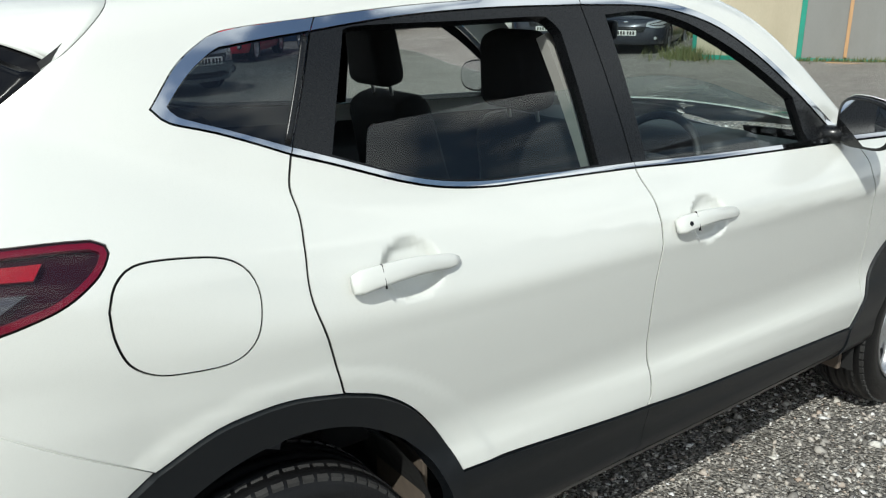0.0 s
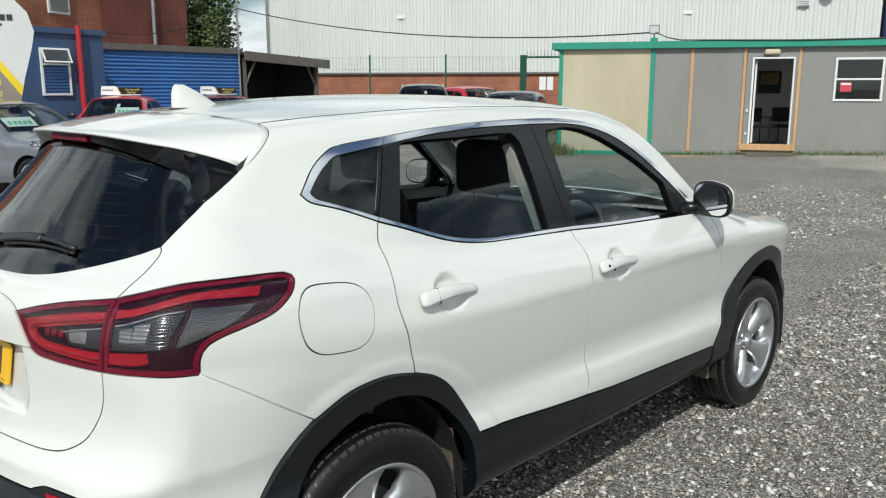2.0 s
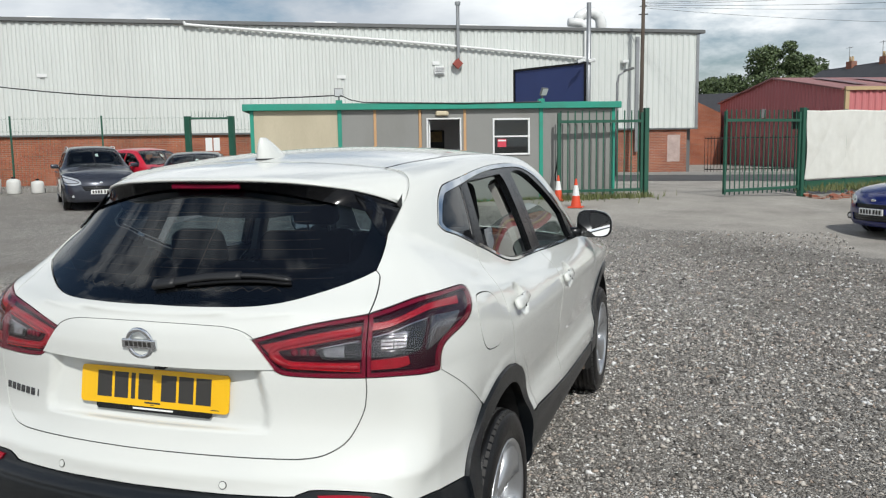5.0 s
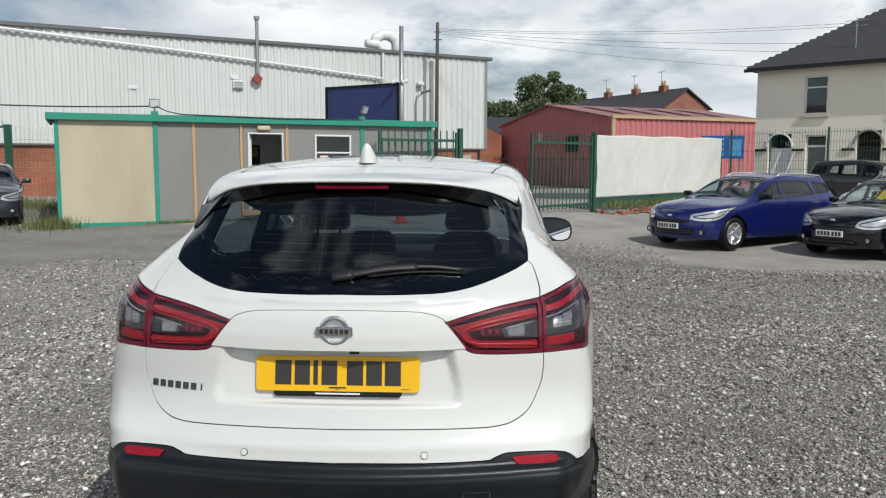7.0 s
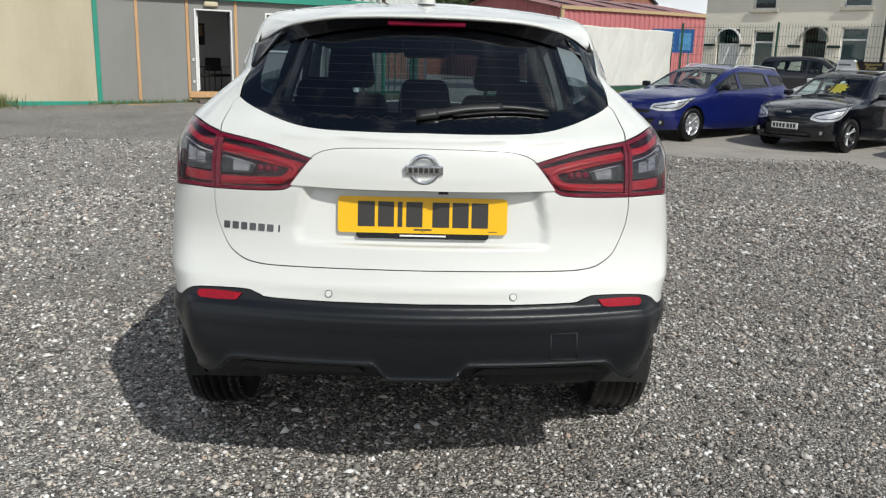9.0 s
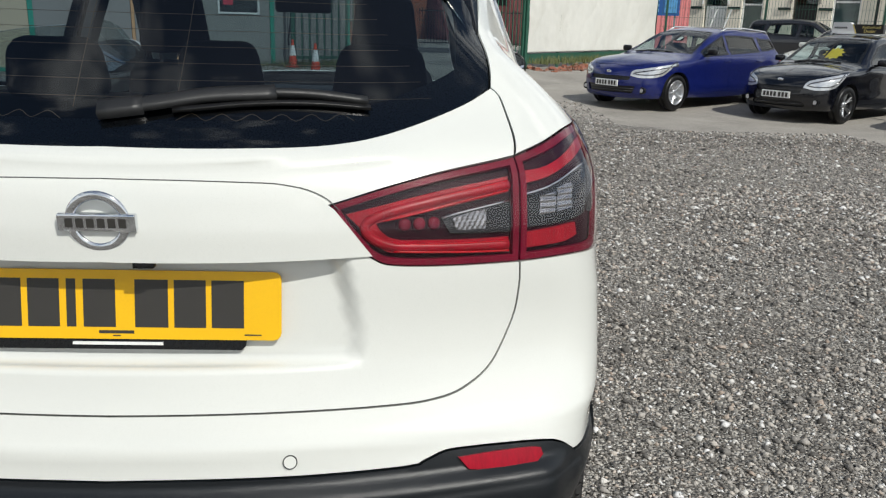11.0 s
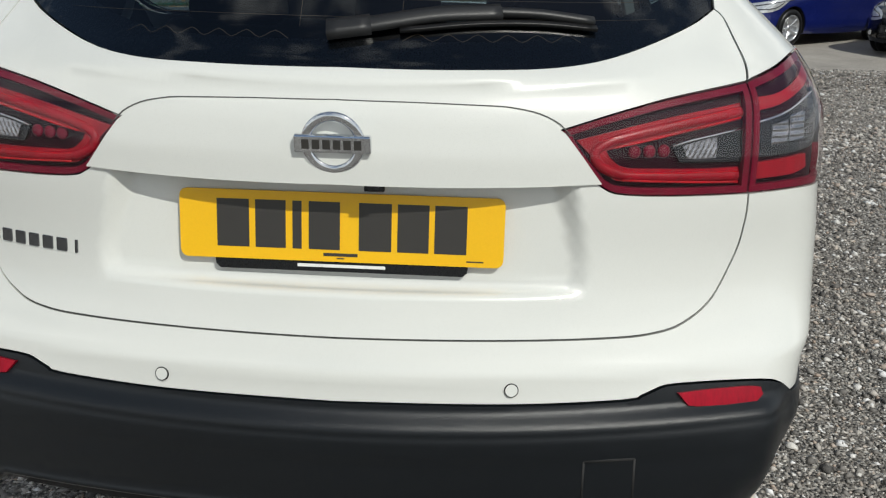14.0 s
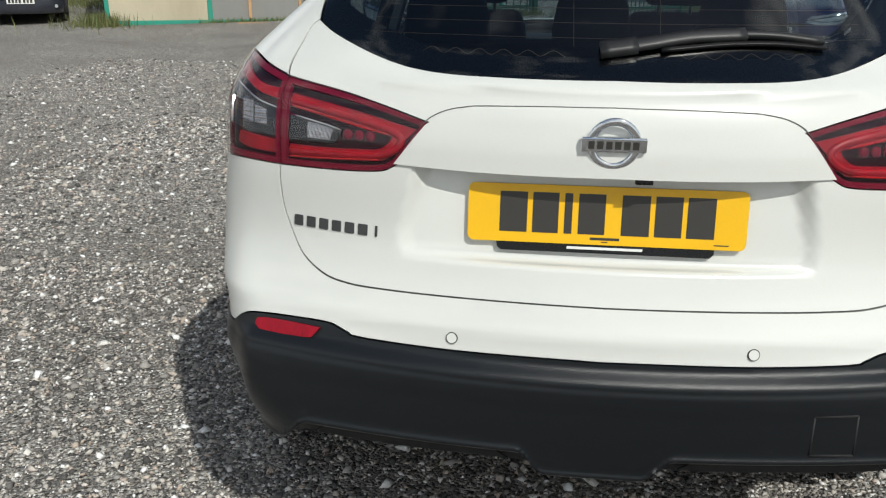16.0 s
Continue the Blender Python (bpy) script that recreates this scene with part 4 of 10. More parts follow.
            # thin brighter strips paint the highlights along the guide's ridges
            for w, line in ((0.0016, [(0.400, -0.784, 1.074), (0.470, -0.760, 1.0885), (0.542, -0.733, 1.1035), (0.629, -0.694, 1.119)]), (0.0024, [(0.425, -0.781, 1.064), (0.456, -0.771, 1.0695), (0.543, -0.740, 1.087), (0.630, -0.702, 1.1035)]),
                            (0.0016, [(0.440, -0.780, 1.0255), (0.470, -0.772, 1.0225), (0.570, -0.742, 1.0195), (0.633, -0.720, 1.0190)]), (0.0026, [(0.440, -0.781, 1.0125), (0.470, -0.773, 1.0105), (0.570, -0.743, 1.0045), (0.634, -0.721, 1.0020)])):
                strip("ridge_glint", line, w, LAMP_RED_GLINT, lamp, lift=-0.0050, depth=0.002, mirror=mirror, step=0.012)
            clear = loop_of([(0.517, -0.752, 1.065), (0.543, -0.743, 1.072), (0.635, -0.705, 1.088)], [(0.635, -0.705, 1.088), (0.638, -0.716, 1.034)], [(0.638, -0.716, 1.034), (0.544, -0.749, 1.036), (0.531, -0.752, 1.041), (0.517, -0.752, 1.065)], step=0.008)
            bowl = panel("clear_bowl", [clear], BOWL_DARK, lamp, lift=-0.010, depth=0.006, step=0.0022, mirror=mirror, shape=lambda p: 0.0007 * np.sin(p[:, 2] * 1000))
            strip("bowl_rim", [(0.519, -0.752, 1.064), (0.543, -0.743, 1.0705), (0.633, -0.706, 1.0865)], 0.0022, CHROME, bowl, lift=-0.006, depth=0.003, mirror=mirror)
            panel("reflector", [loop_of([R(0.534, 1.062), R(0.560, 1.070), R(0.592, 1.074)], [R(0.592, 1.074), R(0.592, 1.042)], [R(0.592, 1.042), R(0.544, 1.042)], [R(0.544, 1.042), R(0.534, 1.062)], step=0.006)], CLEAR_BOWL, bowl, lift=-0.0075, depth=0.003, step=0.002, mirror=mirror,
                  shape=lambda p: 0.0011 * np.sin(p[:, 0] * 720) * np.cos(p[:, 2] * 330))
            for lx in (0.458, 0.482, 0.506):
                p = np.array([R(lx, 1.056)])
                n = Vector(skin_normal(p)[0])
                bm = bmesh.new()
                bmesh.ops.create_uvsphere(bm, u_segments=14, v_segments=8, radius=0.0105)
                q = n.to_track_quat("Z", "Y").to_matrix().to_4x4()
                bmesh.ops.transform(bm, matrix=Matrix.Diagonal((-1 if mirror else 1, 1, 1, 1)) @ Matrix.Translation(Vector(p[0]) - n * 0.012) @ q @ Matrix.Diagonal((1, 1, 0.55, 1)), verts=bm.verts)
                part("led", bm, LAMP_RED, lamp, smooth=True)
        else:
            panel("light_guide", [loop_of([(0.657, -0.674, 1.133), (0.701, -0.649, 1.139), (0.753, -0.581, 1.160), (0.778, -0.518, 1.169), (0.810, -0.363, 1.165)], [(0.810, -0.363, 1.165), (0.825, -0.381, 1.145)],
                  [(0.825, -0.381, 1.145), (0.788, -0.524, 1.153), (0.754, -0.604, 1.142), (0.701, -0.663, 1.121), (0.660, -0.686, 1.113)], [(0.660, -0.686, 1.113), (0.657, -0.674, 1.133)])], LAMP_RED_BRIGHT, lamp, lift=-0.006, depth=0.008, step=0.012, mirror=mirror)
            panel("light_guide", [loop_of([(0.660, -0.708, 1.030), (0.705, -0.690, 1.034), (0.757, -0.655, 1.038)], [(0.757, -0.655, 1.038), (0.762, -0.654, 1.016)], [(0.762, -0.654, 1.016), (0.737, -0.675, 1.008), (0.663, -0.710, 1.004)], [(0.663, -0.710, 1.004), (0.660, -0.708, 1.030)])],
                  LAMP_RED_BRIGHT, lamp, lift=-0.006, depth=0.008, step=0.02, mirror=mirror)
            panel("clear_bowl", [loop_of([(0.651, -0.697, 1.095), (0.702, -0.671, 1.106), (0.757, -0.616, 1.129), (0.786, -0.560, 1.134)], [(0.786, -0.560, 1.134), (0.786, -0.622, 1.05)], [(0.786, -0.622, 1.05), (0.747, -0.663, 1.043), (0.654, -0.709, 1.038)], [(0.654, -0.709, 1.038), (0.651, -0.697, 1.095)])],
                  BOWL_DARK, lamp, lift=-0.010, depth=0.006, step=0.0025, mirror=mirror, shape=lambda p: 0.0008 * np.sin(p[:, 2] * 800))
            strip("bowl_rim", [(0.655, -0.696, 1.094), (0.702, -0.672, 1.1045), (0.757, -0.617, 1.127), (0.785, -0.562, 1.132)], 0.0024, CHROME, lamp, lift=-0.006, depth=0.003, mirror=mirror)
            for x0, x1, z0, z1 in ((0.688, 0.718, 1.058, 1.090), (0.721, 0.752, 1.062, 1.103)):
                panel("reflector", [loop_of([R(x0, z0), R(x1, z0 + 0.003)], [R(x1, z0 + 0.003), R(x1, z1 + 0.006)], [R(x1, z1 + 0.006), R(x0, z1)], [R(x0, z1), R(x0, z0)], step=0.006)], CLEAR_BOWL, lamp, lift=-0.0068, depth=0.004, step=0.002, mirror=mirror,
                      shape=lambda p: 0.0010 * np.sin(p[:, 2] * 640) + 0.0004 * np.sin(p[:, 0] * 900))
            panel("side_reflector", [loop_of([(0.792, -0.545, 1.136), (0.830, -0.392, 1.126)], [(0.830, -0.392, 1.126), (0.828, -0.47, 1.085), (0.798, -0.600, 1.046)], [(0.798, -0.600, 1.046), (0.792, -0.545, 1.136)])], SMOKED, lamp, lift=-0.006, depth=0.008, step=0.02, mirror=mirror)
    # front end
    panel("front_bumper", [loop_of(fender_front, [S(3.02, 0.66), S(3.05, 0.55), S(3.06, 0.42)], [S(3.06, 0.42), S(3.20, 0.36), S(3.38, 0.34)], [S(3.38, 0.34), S(3.42, 0.5), S(3.40, 0.70)], [S(3.40, 0.70), S(3.30, 0.76), S(3.16, 0.80)], [S(3.16, 0.80), S(3.18, 0.83)])], PAINT_WHITE, car, gap=0.002, mirror=mirror, step=0.03)
    panel("headlamp", [loop_of([S(3.17, 0.885), S(3.32, 0.835), S(3.41, 0.79)], [S(3.41, 0.79), S(3.41, 0.72)], [S(3.41, 0.72), S(3.30, 0.765), S(3.16, 0.805)], [S(3.16, 0.805), S(3.17, 0.885)])], HEAD_LENS, car, lift=0.002, gap=0.002, mirror=mirror, step=0.02)


def front_loop(x0, x1, z0, z1):
    c = np.array([(x0, z0), (x1, z0), (x1, z1), (x0, z1), (x0, z0)])
    return np.vstack([smooth_line(c[i:i + 2], 0.02) for i in range(4)])


front = panel("front_bumper", [front_loop(-0.47, 0.47, 0.52, 0.70)], PAINT_WHITE, car, chart=on_front, step=0.04)
panel("grille", [front_loop(-0.47, 0.47, 0.705, 0.85)], TRIM_BLACK, car, lift=-0.004, chart=on_front, step=0.04)
panel("lower_grille", [front_loop(-0.47, 0.47, 0.34, 0.515)], PLASTIC_BLACK, front, chart=on_front, step=0.04)

# reflectors, sensors and the towing-eye cover in the rear bumper
for sgn in (1, -1):
    ref = [(0.548, 0.680), (0.62, 0.681), (0.69, 0.676), (0.683, 0.654), (0.62, 0.656), (0.566, 0.660), (0.548, 0.680)]
    panel("reflector", [loop_of([R(x, z - 0.004) for x, z in ref])], LAMP_RED_BRIGHT, bumper, lift=0.010, depth=0.012, mirror=sgn < 0, step=0.02)
    c = np.array([R(0.28, 0.693)])
    n = Vector(skin_normal(c)[0])
    for rad, m, up in ((0.0115, SHADOW_GAP, 0.0006), (0.0098, PAINT_WHITE, 0.0015)):
        bm = bmesh.new()
        bmesh.ops.create_cone(bm, cap_ends=True, segments=24, radius1=rad, radius2=rad, depth=0.004)
        q = n.to_track_quat("Z", "Y").to_matrix().to_4x4()
        bmesh.ops.transform(bm, matrix=Matrix.Diagonal((sgn, 1, 1, 1)) @ Matrix.Translation(Vector(c[0]) + n * (up + 0.0005)) @ q, verts=bm.verts)
        part("parking_sensor", bm, m, bumper)
tow = [(0.396, 0.582), (0.477, 0.583), (0.481, 0.502), (0.398, 0.503)]
tow_line = [R(x, z) for x, z in tow]
for a, b in zip(tow_line, tow_line[1:] + tow_line[:1]):
    strip("cover_seam", [a, b], 0.003, SHADOW_GAP, bumper, lift=0.0270, depth=0.005, step=0.05)
# flush near-black panels paint in the shaded slots above the lower lip
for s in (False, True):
    slot_outline = [[R(0.165, 0.443), R(0.38, 0.441), R(0.57, 0.440)], [R(0.57, 0.440), R(0.545, 0.463)], [R(0.545, 0.463), R(0.38, 0.464), R(0.195, 0.465)], [R(0.195, 0.465), R(0.165, 0.443)]]
    panel("lower_slot_shade", [loop_of(*slot_outline)], SHADOW_GAP, bumper, lift=0.0035, depth=0.004, step=0.02, mirror=s)
# added near-black sheet stands in for the shade in the opening below the bumper
panel("underbody_shade", [loop_of([R(-0.60, 0.48), R(0.60, 0.48)], [R(0.60, 0.48), R(0.60, 0.42)], [R(0.60, 0.42), R(-0.60, 0.42)], [R(-0.60, 0.42), R(-0.60, 0.48)])], SHADOW_GAP, bumper, lift=-0.05, depth=0.04, step=0.05)

# roof spoiler
lip_y = curve([0.0, 0.20, 0.32, 0.40, 0.48, 0.56, 0.61], [-0.507, -0.493, -0.474, -0.438, -0.370, -0.280, -0.225])
lip_z = curve([0.0, 0.20, 0.32, 0.40, 0.48, 0.56, 0.61], [1.529, 1.526, 1.519, 1.508, 1.489, 1.452, 1.418])


def spoiler_edge(x):
    return np.array([x, float(lip_y(abs(x))), float(lip_z(abs(x)))])


front_curve = np.vstack([smooth_line(np.array(spoiler_line), 0.02), smooth_line(np.array(spoiler_seam[:5]), 0.02), [spoiler_seam[4]]])
arc = np.concatenate([[0], np.cumsum(np.linalg.norm(np.diff(front_curve, axis=0), axis=1))])
NU, NV = 36, 10
us = np.linspace(0, 1, NU + 1)
front_pts = np.stack([np.interp(us * arc[-1], arc, front_curve[:, k]) for k in range(3)], 1)
edge_pts = np.array([spoiler_edge(0.592 * u ** 0.85) for u in us])
rows = []
for v in np.linspace(0, 1, NV + 1):
    bow = 4 * v * (1 - v) * 0.006 * (1 - us ** 3)
    rows.append(front_pts * (1 - v) + edge_pts * v + np.stack([0 * us, 0 * us, bow], 1))
thick = 0.011 * (1 - 0.4 * us ** 4)
rows.append(edge_pts + np.stack([0 * us, -0.003 + 0 * us, -0.5 * thick], 1))
rows.append(edge_pts + np.stack([0 * us, 0.006 + 0 * us, -thick], 1))
half = np.array(rows)
full = np.concatenate([half[:, :0:-1] * (-1, 1, 1), half], 1)
nr, nc = full.shape[:2]
sp_faces = [(i * nc + j, (i + 1) * nc + j, (i + 1) * nc + j + 1, i * nc + j + 1) for i in range(nr - 1) for j in range(nc - 1)]
spoiler = mesh_ob("roof_spoiler", full.reshape(-1, 3), sp_faces, PAINT_WHITE, car)
spoiler.modifiers.new("edge", "SOLIDIFY").thickness = 0.002
low = half[-1]
deep = np.array([np.array(rear_at(min(p[0] * 0.93, 0.53), 1.499 - 0.25 * min(p[0], 0.6) ** 2)) for p in low]) + (0, -0.006, 0)
und = np.stack([low, low * 0.4 + deep * 0.6, deep])
und = np.concatenate([und[:, :0:-1] * (-1, 1, 1), und], 1)
nc = und.shape[1]
mesh_ob("spoiler_underside", und.reshape(-1, 3), [(i * nc + j, (i + 1) * nc + j, (i + 1) * nc + j + 1, i * nc + j + 1) for i in range(2) for j in range(nc - 1)], GLOSS_BLACK, spoiler)
bm = bmesh.new()
box(bm, -0.128, 0.128, -0.492, -0.45, 1.495, 1.511, 0.004)
part("brake_lamp", bm, LAMP_RED, spoiler, "dark red high brake lamp strip")
for sgn in (1, -1):
    a, b, c, d = np.array((0.596, -0.288, 1.424)), np.array((0.592, -0.395, 1.350)), spoiler_edge(0.475) - (0, 0, 0.016), np.array((0.578, -0.404, 1.352))
    grid = [[(a * (1 - s) + c * s) * (1 - t) + (b * (1 - s) + d * s) * t + np.array((-0.004, -0.004, -0.004)) * (4 * s * (1 - s)) for s in np.linspace(0, 1, 7)] for t in np.linspace(0, 1, 7)]
    fin = mesh_ob("spoiler_fin", [p * (sgn, 1, 1) for row in grid for p in row], [(i * 7 + j, i * 7 + j + 1, (i + 1) * 7 + j + 1, (i + 1) * 7 + j) for i in range(6) for j in range(6)], GLOSS_BLACK, spoiler)
    fin.modifiers.new("plate", "SOLIDIFY").thickness = 0.006

# shark-fin aerial
ring_n, fin_rows = 16, []
for k in range(9):
    h = k / 8
    back, ahead, wide = -0.150 + 0.004 * h + 0.010 * h ** 6, 0.038 - 0.17 * (0.70 * h + 0.13 * h ** 3), 0.033 * (1 - h) ** 0.7 + 0.006
    cy, ry = (back + ahead) / 2, max(0.004, (ahead - back) / 2)
    fin_rows.append([(wide * math.sin(2 * math.pi * i / ring_n), cy + ry * math.copysign(abs(math.cos(2 * math.pi * i / ring_n)) ** 0.8, math.cos(2 * math.pi * i / ring_n)), 1.578 + 0.083 * h) for i in range(ring_n)])
bm = bmesh.new()
rings = [[bm.verts.new(p) for p in r] for r in fin_rows]
for a, b in zip(rings, rings[1:]):
    for i in range(ring_n):
        bm.faces.new((a[i], a[(i + 1) % ring_n], b[(i + 1) % ring_n], b[i]))
bm.faces.new(rings[-1])
aerial = part("roof_aerial", bm, PAINT_WHITE, car, angle=50)
bm = bmesh.new()
rings = [[bm.verts.new((p[0] * k, p[1] * k - 0.058 * (1 - k), z)) for p in fin_rows[0]] for k, z in ((1.09, 1.570), (1.09, 1.5835), (1.0, 1.586))]
for a, b in zip(rings, rings[1:]):
    for i in range(ring_n):
        bm.faces.new((a[i], a[(i + 1) % ring_n], b[(i + 1) % ring_n], b[i]))
part("gasket", bm, TRIM_BLACK, aerial)

# wiper, heating wires
WIPER_GREY = surface("weathered_wiper_plastic", (0.012, 0.0125, 0.0135), 0.42, vary=0.15, size=0.1, bump=0.0003, grain=900)
wiper = strip("rear_wiper", [R(-0.020, 1.219), R(0.05, 1.229), R(0.14, 1.2425), R(0.24, 1.2475)], 0.026, WIPER_GREY, tailgate, lift=0.012, depth=0.008, round_up=0.002)
strip("wiper_cap", [R(-0.027, 1.2185), R(0.040, 1.2275)], 0.031, WIPER_GREY, wiper, lift=0.0140, depth=0.014, round_up=0.0015)
strip("wiper_blade", [R(0.225, 1.2475), R(0.30, 1.245), R(0.388, 1.2345)], 0.014, WIPER_GREY, wiper, lift=0.011, depth=0.008, round_up=0.002)
strip("wiper_rubber", [R(0.085, 1.222), R(0.2, 1.232), R(0.30, 1.233), R(0.394, 1.226)], 0.008, RUBBER, wiper, lift=0.007, depth=0.006)
WIRE = surface("heating_wire", (0.30, 0.17, 0.09), 0.5, vary=0.1)
rear_glass = bpy.data.objects["rear_window"]
for k in range(9):
    z = 1.245 + 0.026 * k
    w = 0.50 - 0.02 * k
    strip("heating_wire", [R(-w, z), R(-w / 2, z), R(0, z), R(w / 2, z), R(w, z)], 0.0008, WIRE, rear_glass, lift=-0.006, depth=0.0004, step=0.05)
for x0, x1 in ((-0.37, -0.09), (0.09, 0.37)):
    zig = [R(x0 + (x1 - x0) * k / 12, 1.213 + 0.010 * (k % 2)) for k in range(13)]
    strip("aerial_wire", zig, 0.0013, WIRE, rear_glass, lift=-0.006, depth=0.0004, step=0.01)
for x in (-0.075, 0.085):
    strip("aerial_wire", [R(x, 1.23), R(x, 1.46)], 0.0012, WIRE, rear_glass, lift=-0.0065, depth=0.0004, step=0.04)

# number plate, with plain bars for its characters
plate_at = Matrix.Translation((0, -0.7955, 0.924)) @ Euler((radians(90 - 9.0), 0, 0)).to_matrix().to_4x4()
bm = bmesh.new()
r = 0.012
corner = [(sx * (0.26 - r) + r * math.cos(radians(a)), sy * (0.0555 - r) + r * math.sin(radians(a))) for sx, sy, a0 in ((1, 1, 0), (-1, 1, 90), (-1, -1, 180), (1, -1, 270)) for a in (a0, a0 + 30, a0 + 60, a0 + 90)]
prism(bm, corner, 0.005, plate_at @ Matrix.Translation((0, 0, -0.0025)))
plate = part("number_plate", bm, PLATE_YELLOW, tailgate, "yellow rear number plate with dark bars")
for px, w in ((548, 50), (606, 47), (647, 14), (689, 48), (767, 50), (825, 48), (882, 49)):
    bm = bmesh.new()
    c = (px - 714) * 0.001044
    box(bm, c - w * 0.00052, c + w * 0.00052, -0.036, 0.041, 0.0022, 0.0032, m=plate_at)
    part("plate_bar", bm, INK, plate)
for c, z, w, h in ((0.0, -0.044, 0.055, 0.005), (0.0, -0.050, 0.012, 0.002), (0.215, -0.047, 0.027, 0.0022)):
    bm = bmesh.new()
    box(bm, c - w / 2, c + w / 2, z - h / 2, z + h / 2, 0.0022, 0.0030, m=plate_at)
    part("plate_bar", bm, INK, plate)
bm = bmesh.new()
prism(bm, [(-0.205, -0.05), (0.205, -0.05), (0.203, -0.066), (0.196, -0.0725), (-0.196, -0.0725), (-0.203, -0.066)], 0.004, plate_at @ Matrix.Translation((0, 0, -0.004)))
holder = part("plate_holder", bm, TRIM_BLACK, plate, "black plate holder strip with a pale bar")
bm = bmesh.new()
box(bm, -0.070, 0.072, -0.0655, -0.0605, 0.0, 0.0008, m=plate_at)
part("holder_bar", bm, PLATE_WHITE, holder)

# badge ring with its bar, and the model badge as plain blocks
em_at = Matrix.Translation((0, -0.842, 1.071)) @ Euler((radians(96), 0, 0)).to_matrix().to_4x4()
bm = bmesh.new()
seg, tn, R0 = 56, 12, 0.0408
ringv = [[bm.verts.new(em_at @ Vector(((R0 + 0.0076 * math.cos(b)) * math.cos(a), (R0 + 0.0076 * math.cos(b)) * math.sin(a), 0.005 * math.sin(b)))) for b in (2 * math.pi * k / tn for k in range(tn))] for a in (2 * math.pi * j / seg for j in range(seg))]
for j in range(seg):
    for k in range(tn):
        bm.faces.new((ringv[j][k], ringv[(j + 1) % seg][k], ringv[(j + 1) % seg][(k + 1) % tn], ringv[j][(k + 1) % tn]))
badge = part("badge_ring", bm, CHROME, tailgate, "round chrome badge ring", smooth=True)
bm = bmesh.new()
box(bm, -0.0575, 0.0575, -0.0135, 0.0135, -0.004, 0.008, 0.0025, m=em_at, segs=2)
bar = part("badge_bar", bm, CHROME, badge)
for k in range(6):
    bm = bmesh.new()
    box(bm, -0.0455 + k * 0.0156, -0.0345 + k * 0.0156, -0.0072, 0.0072, 0.0078, 0.0086, m=em_at)
    part("badge_mark", bm, INK, bar)
BADGE_DARK = surface("darkened_chrome", (0.16, 0.165, 0.175), 0.18, metal=0.9, vary=0.1)
for k in range(7):
    x = -0.612 + k * 0.0285
    p = np.array([R(x, 0.872)])
    n = Vector(skin_normal(p)[0])
    q = n.to_track_quat("Z", "Y").to_matrix().to_4x4()
    bm = bmesh.new()
    w = 0.0105 if k < 6 else 0.0025
    box(bm, -w, w, -0.0110, 0.0110, -0.001, 0.003, 0.001, m=Matrix.Translation(p[0]) @ q)
    part("model_badge", bm, BADGE_DARK, tailgate)
strip("camera_mount", [R(0.045, 1.004), R(0.075, 1.004)], 0.012, TRIM_BLACK, tailgate, lift=0.004, depth=0.02)


# door handles
def handle(y0, y1, z0, z1, mirror, parent, key):
    n, m = 16, 12
    bm = bmesh.new()
    rings = []
    for i in range(n + 1):
        t = i / n
        y, z = y0 + (y1 - y0) * t, z0 + (z1 - z0) * t + 0.006 * math.sin(math.pi * t)
        p = np.array([S(y, z)])
        nn = skin_normal(p)[0]
        end = min(1.0, 14 * min(t + 0.035, (1.02 - t) * 0.6)) ** 0.4
        tall = (0.0250 * (1 - t) + 0.0165 * t) * end
        deep = 0.011 * end
        out = 0.013 + 0.012 * math.sin(math.pi * min(1, t * 1.05 + 0.12)) - 0.010 * t ** 3
        up = np.array((0, 0, 1.0)) - nn * nn[2]
        c = p[0] + nn * out
        ring = []
        for k in range(m):
            a = 2 * math.pi * k / m
            v = c + up * tall * math.copysign(abs(math.sin(a)) ** 0.5, math.sin(a)) + nn * deep * math.copysign(abs(math.cos(a)) ** 0.5, math.cos(a))
            ring.append(bm.verts.new(v * (-1 if mirror else 1, 1, 1)))
        rings.append(ring)
    for a, b in zip(rings, rings[1:]):
        for k in range(m):
            bm.faces.new((a[k], a[(k + 1) % m], b[(k + 1) % m], b[k]))
    bm.faces.new(rings[0])
    bm.faces.new(rings[-1][::-1])
    ob = part("door_handle", bm, PAINT_WHITE, parent, smooth=True)
    ys = y0 + (y1 - y0) * 0.235
    strip("handle_seam", [S(ys, z0 - 0.019), S(ys - 0.001, z0 + 0.022)], 0.0012, SHADOW_GAP, ob, lift=0.0345, depth=0.006, mirror=mirror, step=0.006)
    if key:
        p = np.array([S(y0 + 0.035, z0)])
        nn = Vector(skin_normal(p)[0])
        bm = bmesh.new()
        bmesh.ops.create_cone(bm, cap_ends=True, segments=16, radius1=0.006, radius2=0.006, depth=0.004)
        bmesh.ops.transform(bm, matrix=Matrix.Translation(Vector(p[0]) + nn * 0.032) @ nn.to_track_quat("Z", "Y").to_matrix().to_4x4(), verts=bm.verts)
        part("key_lock", bm, TRIM_BLACK, ob)


for mirror in (False, True):
    handle(0.130, 0.388, 1.034, 1.032, mirror, door_of[mirror]["rear_door"], False)
    handle(1.052, 1.322, 0.986, 0.984, mirror, door_of[mirror]["front_door"], not mirror)


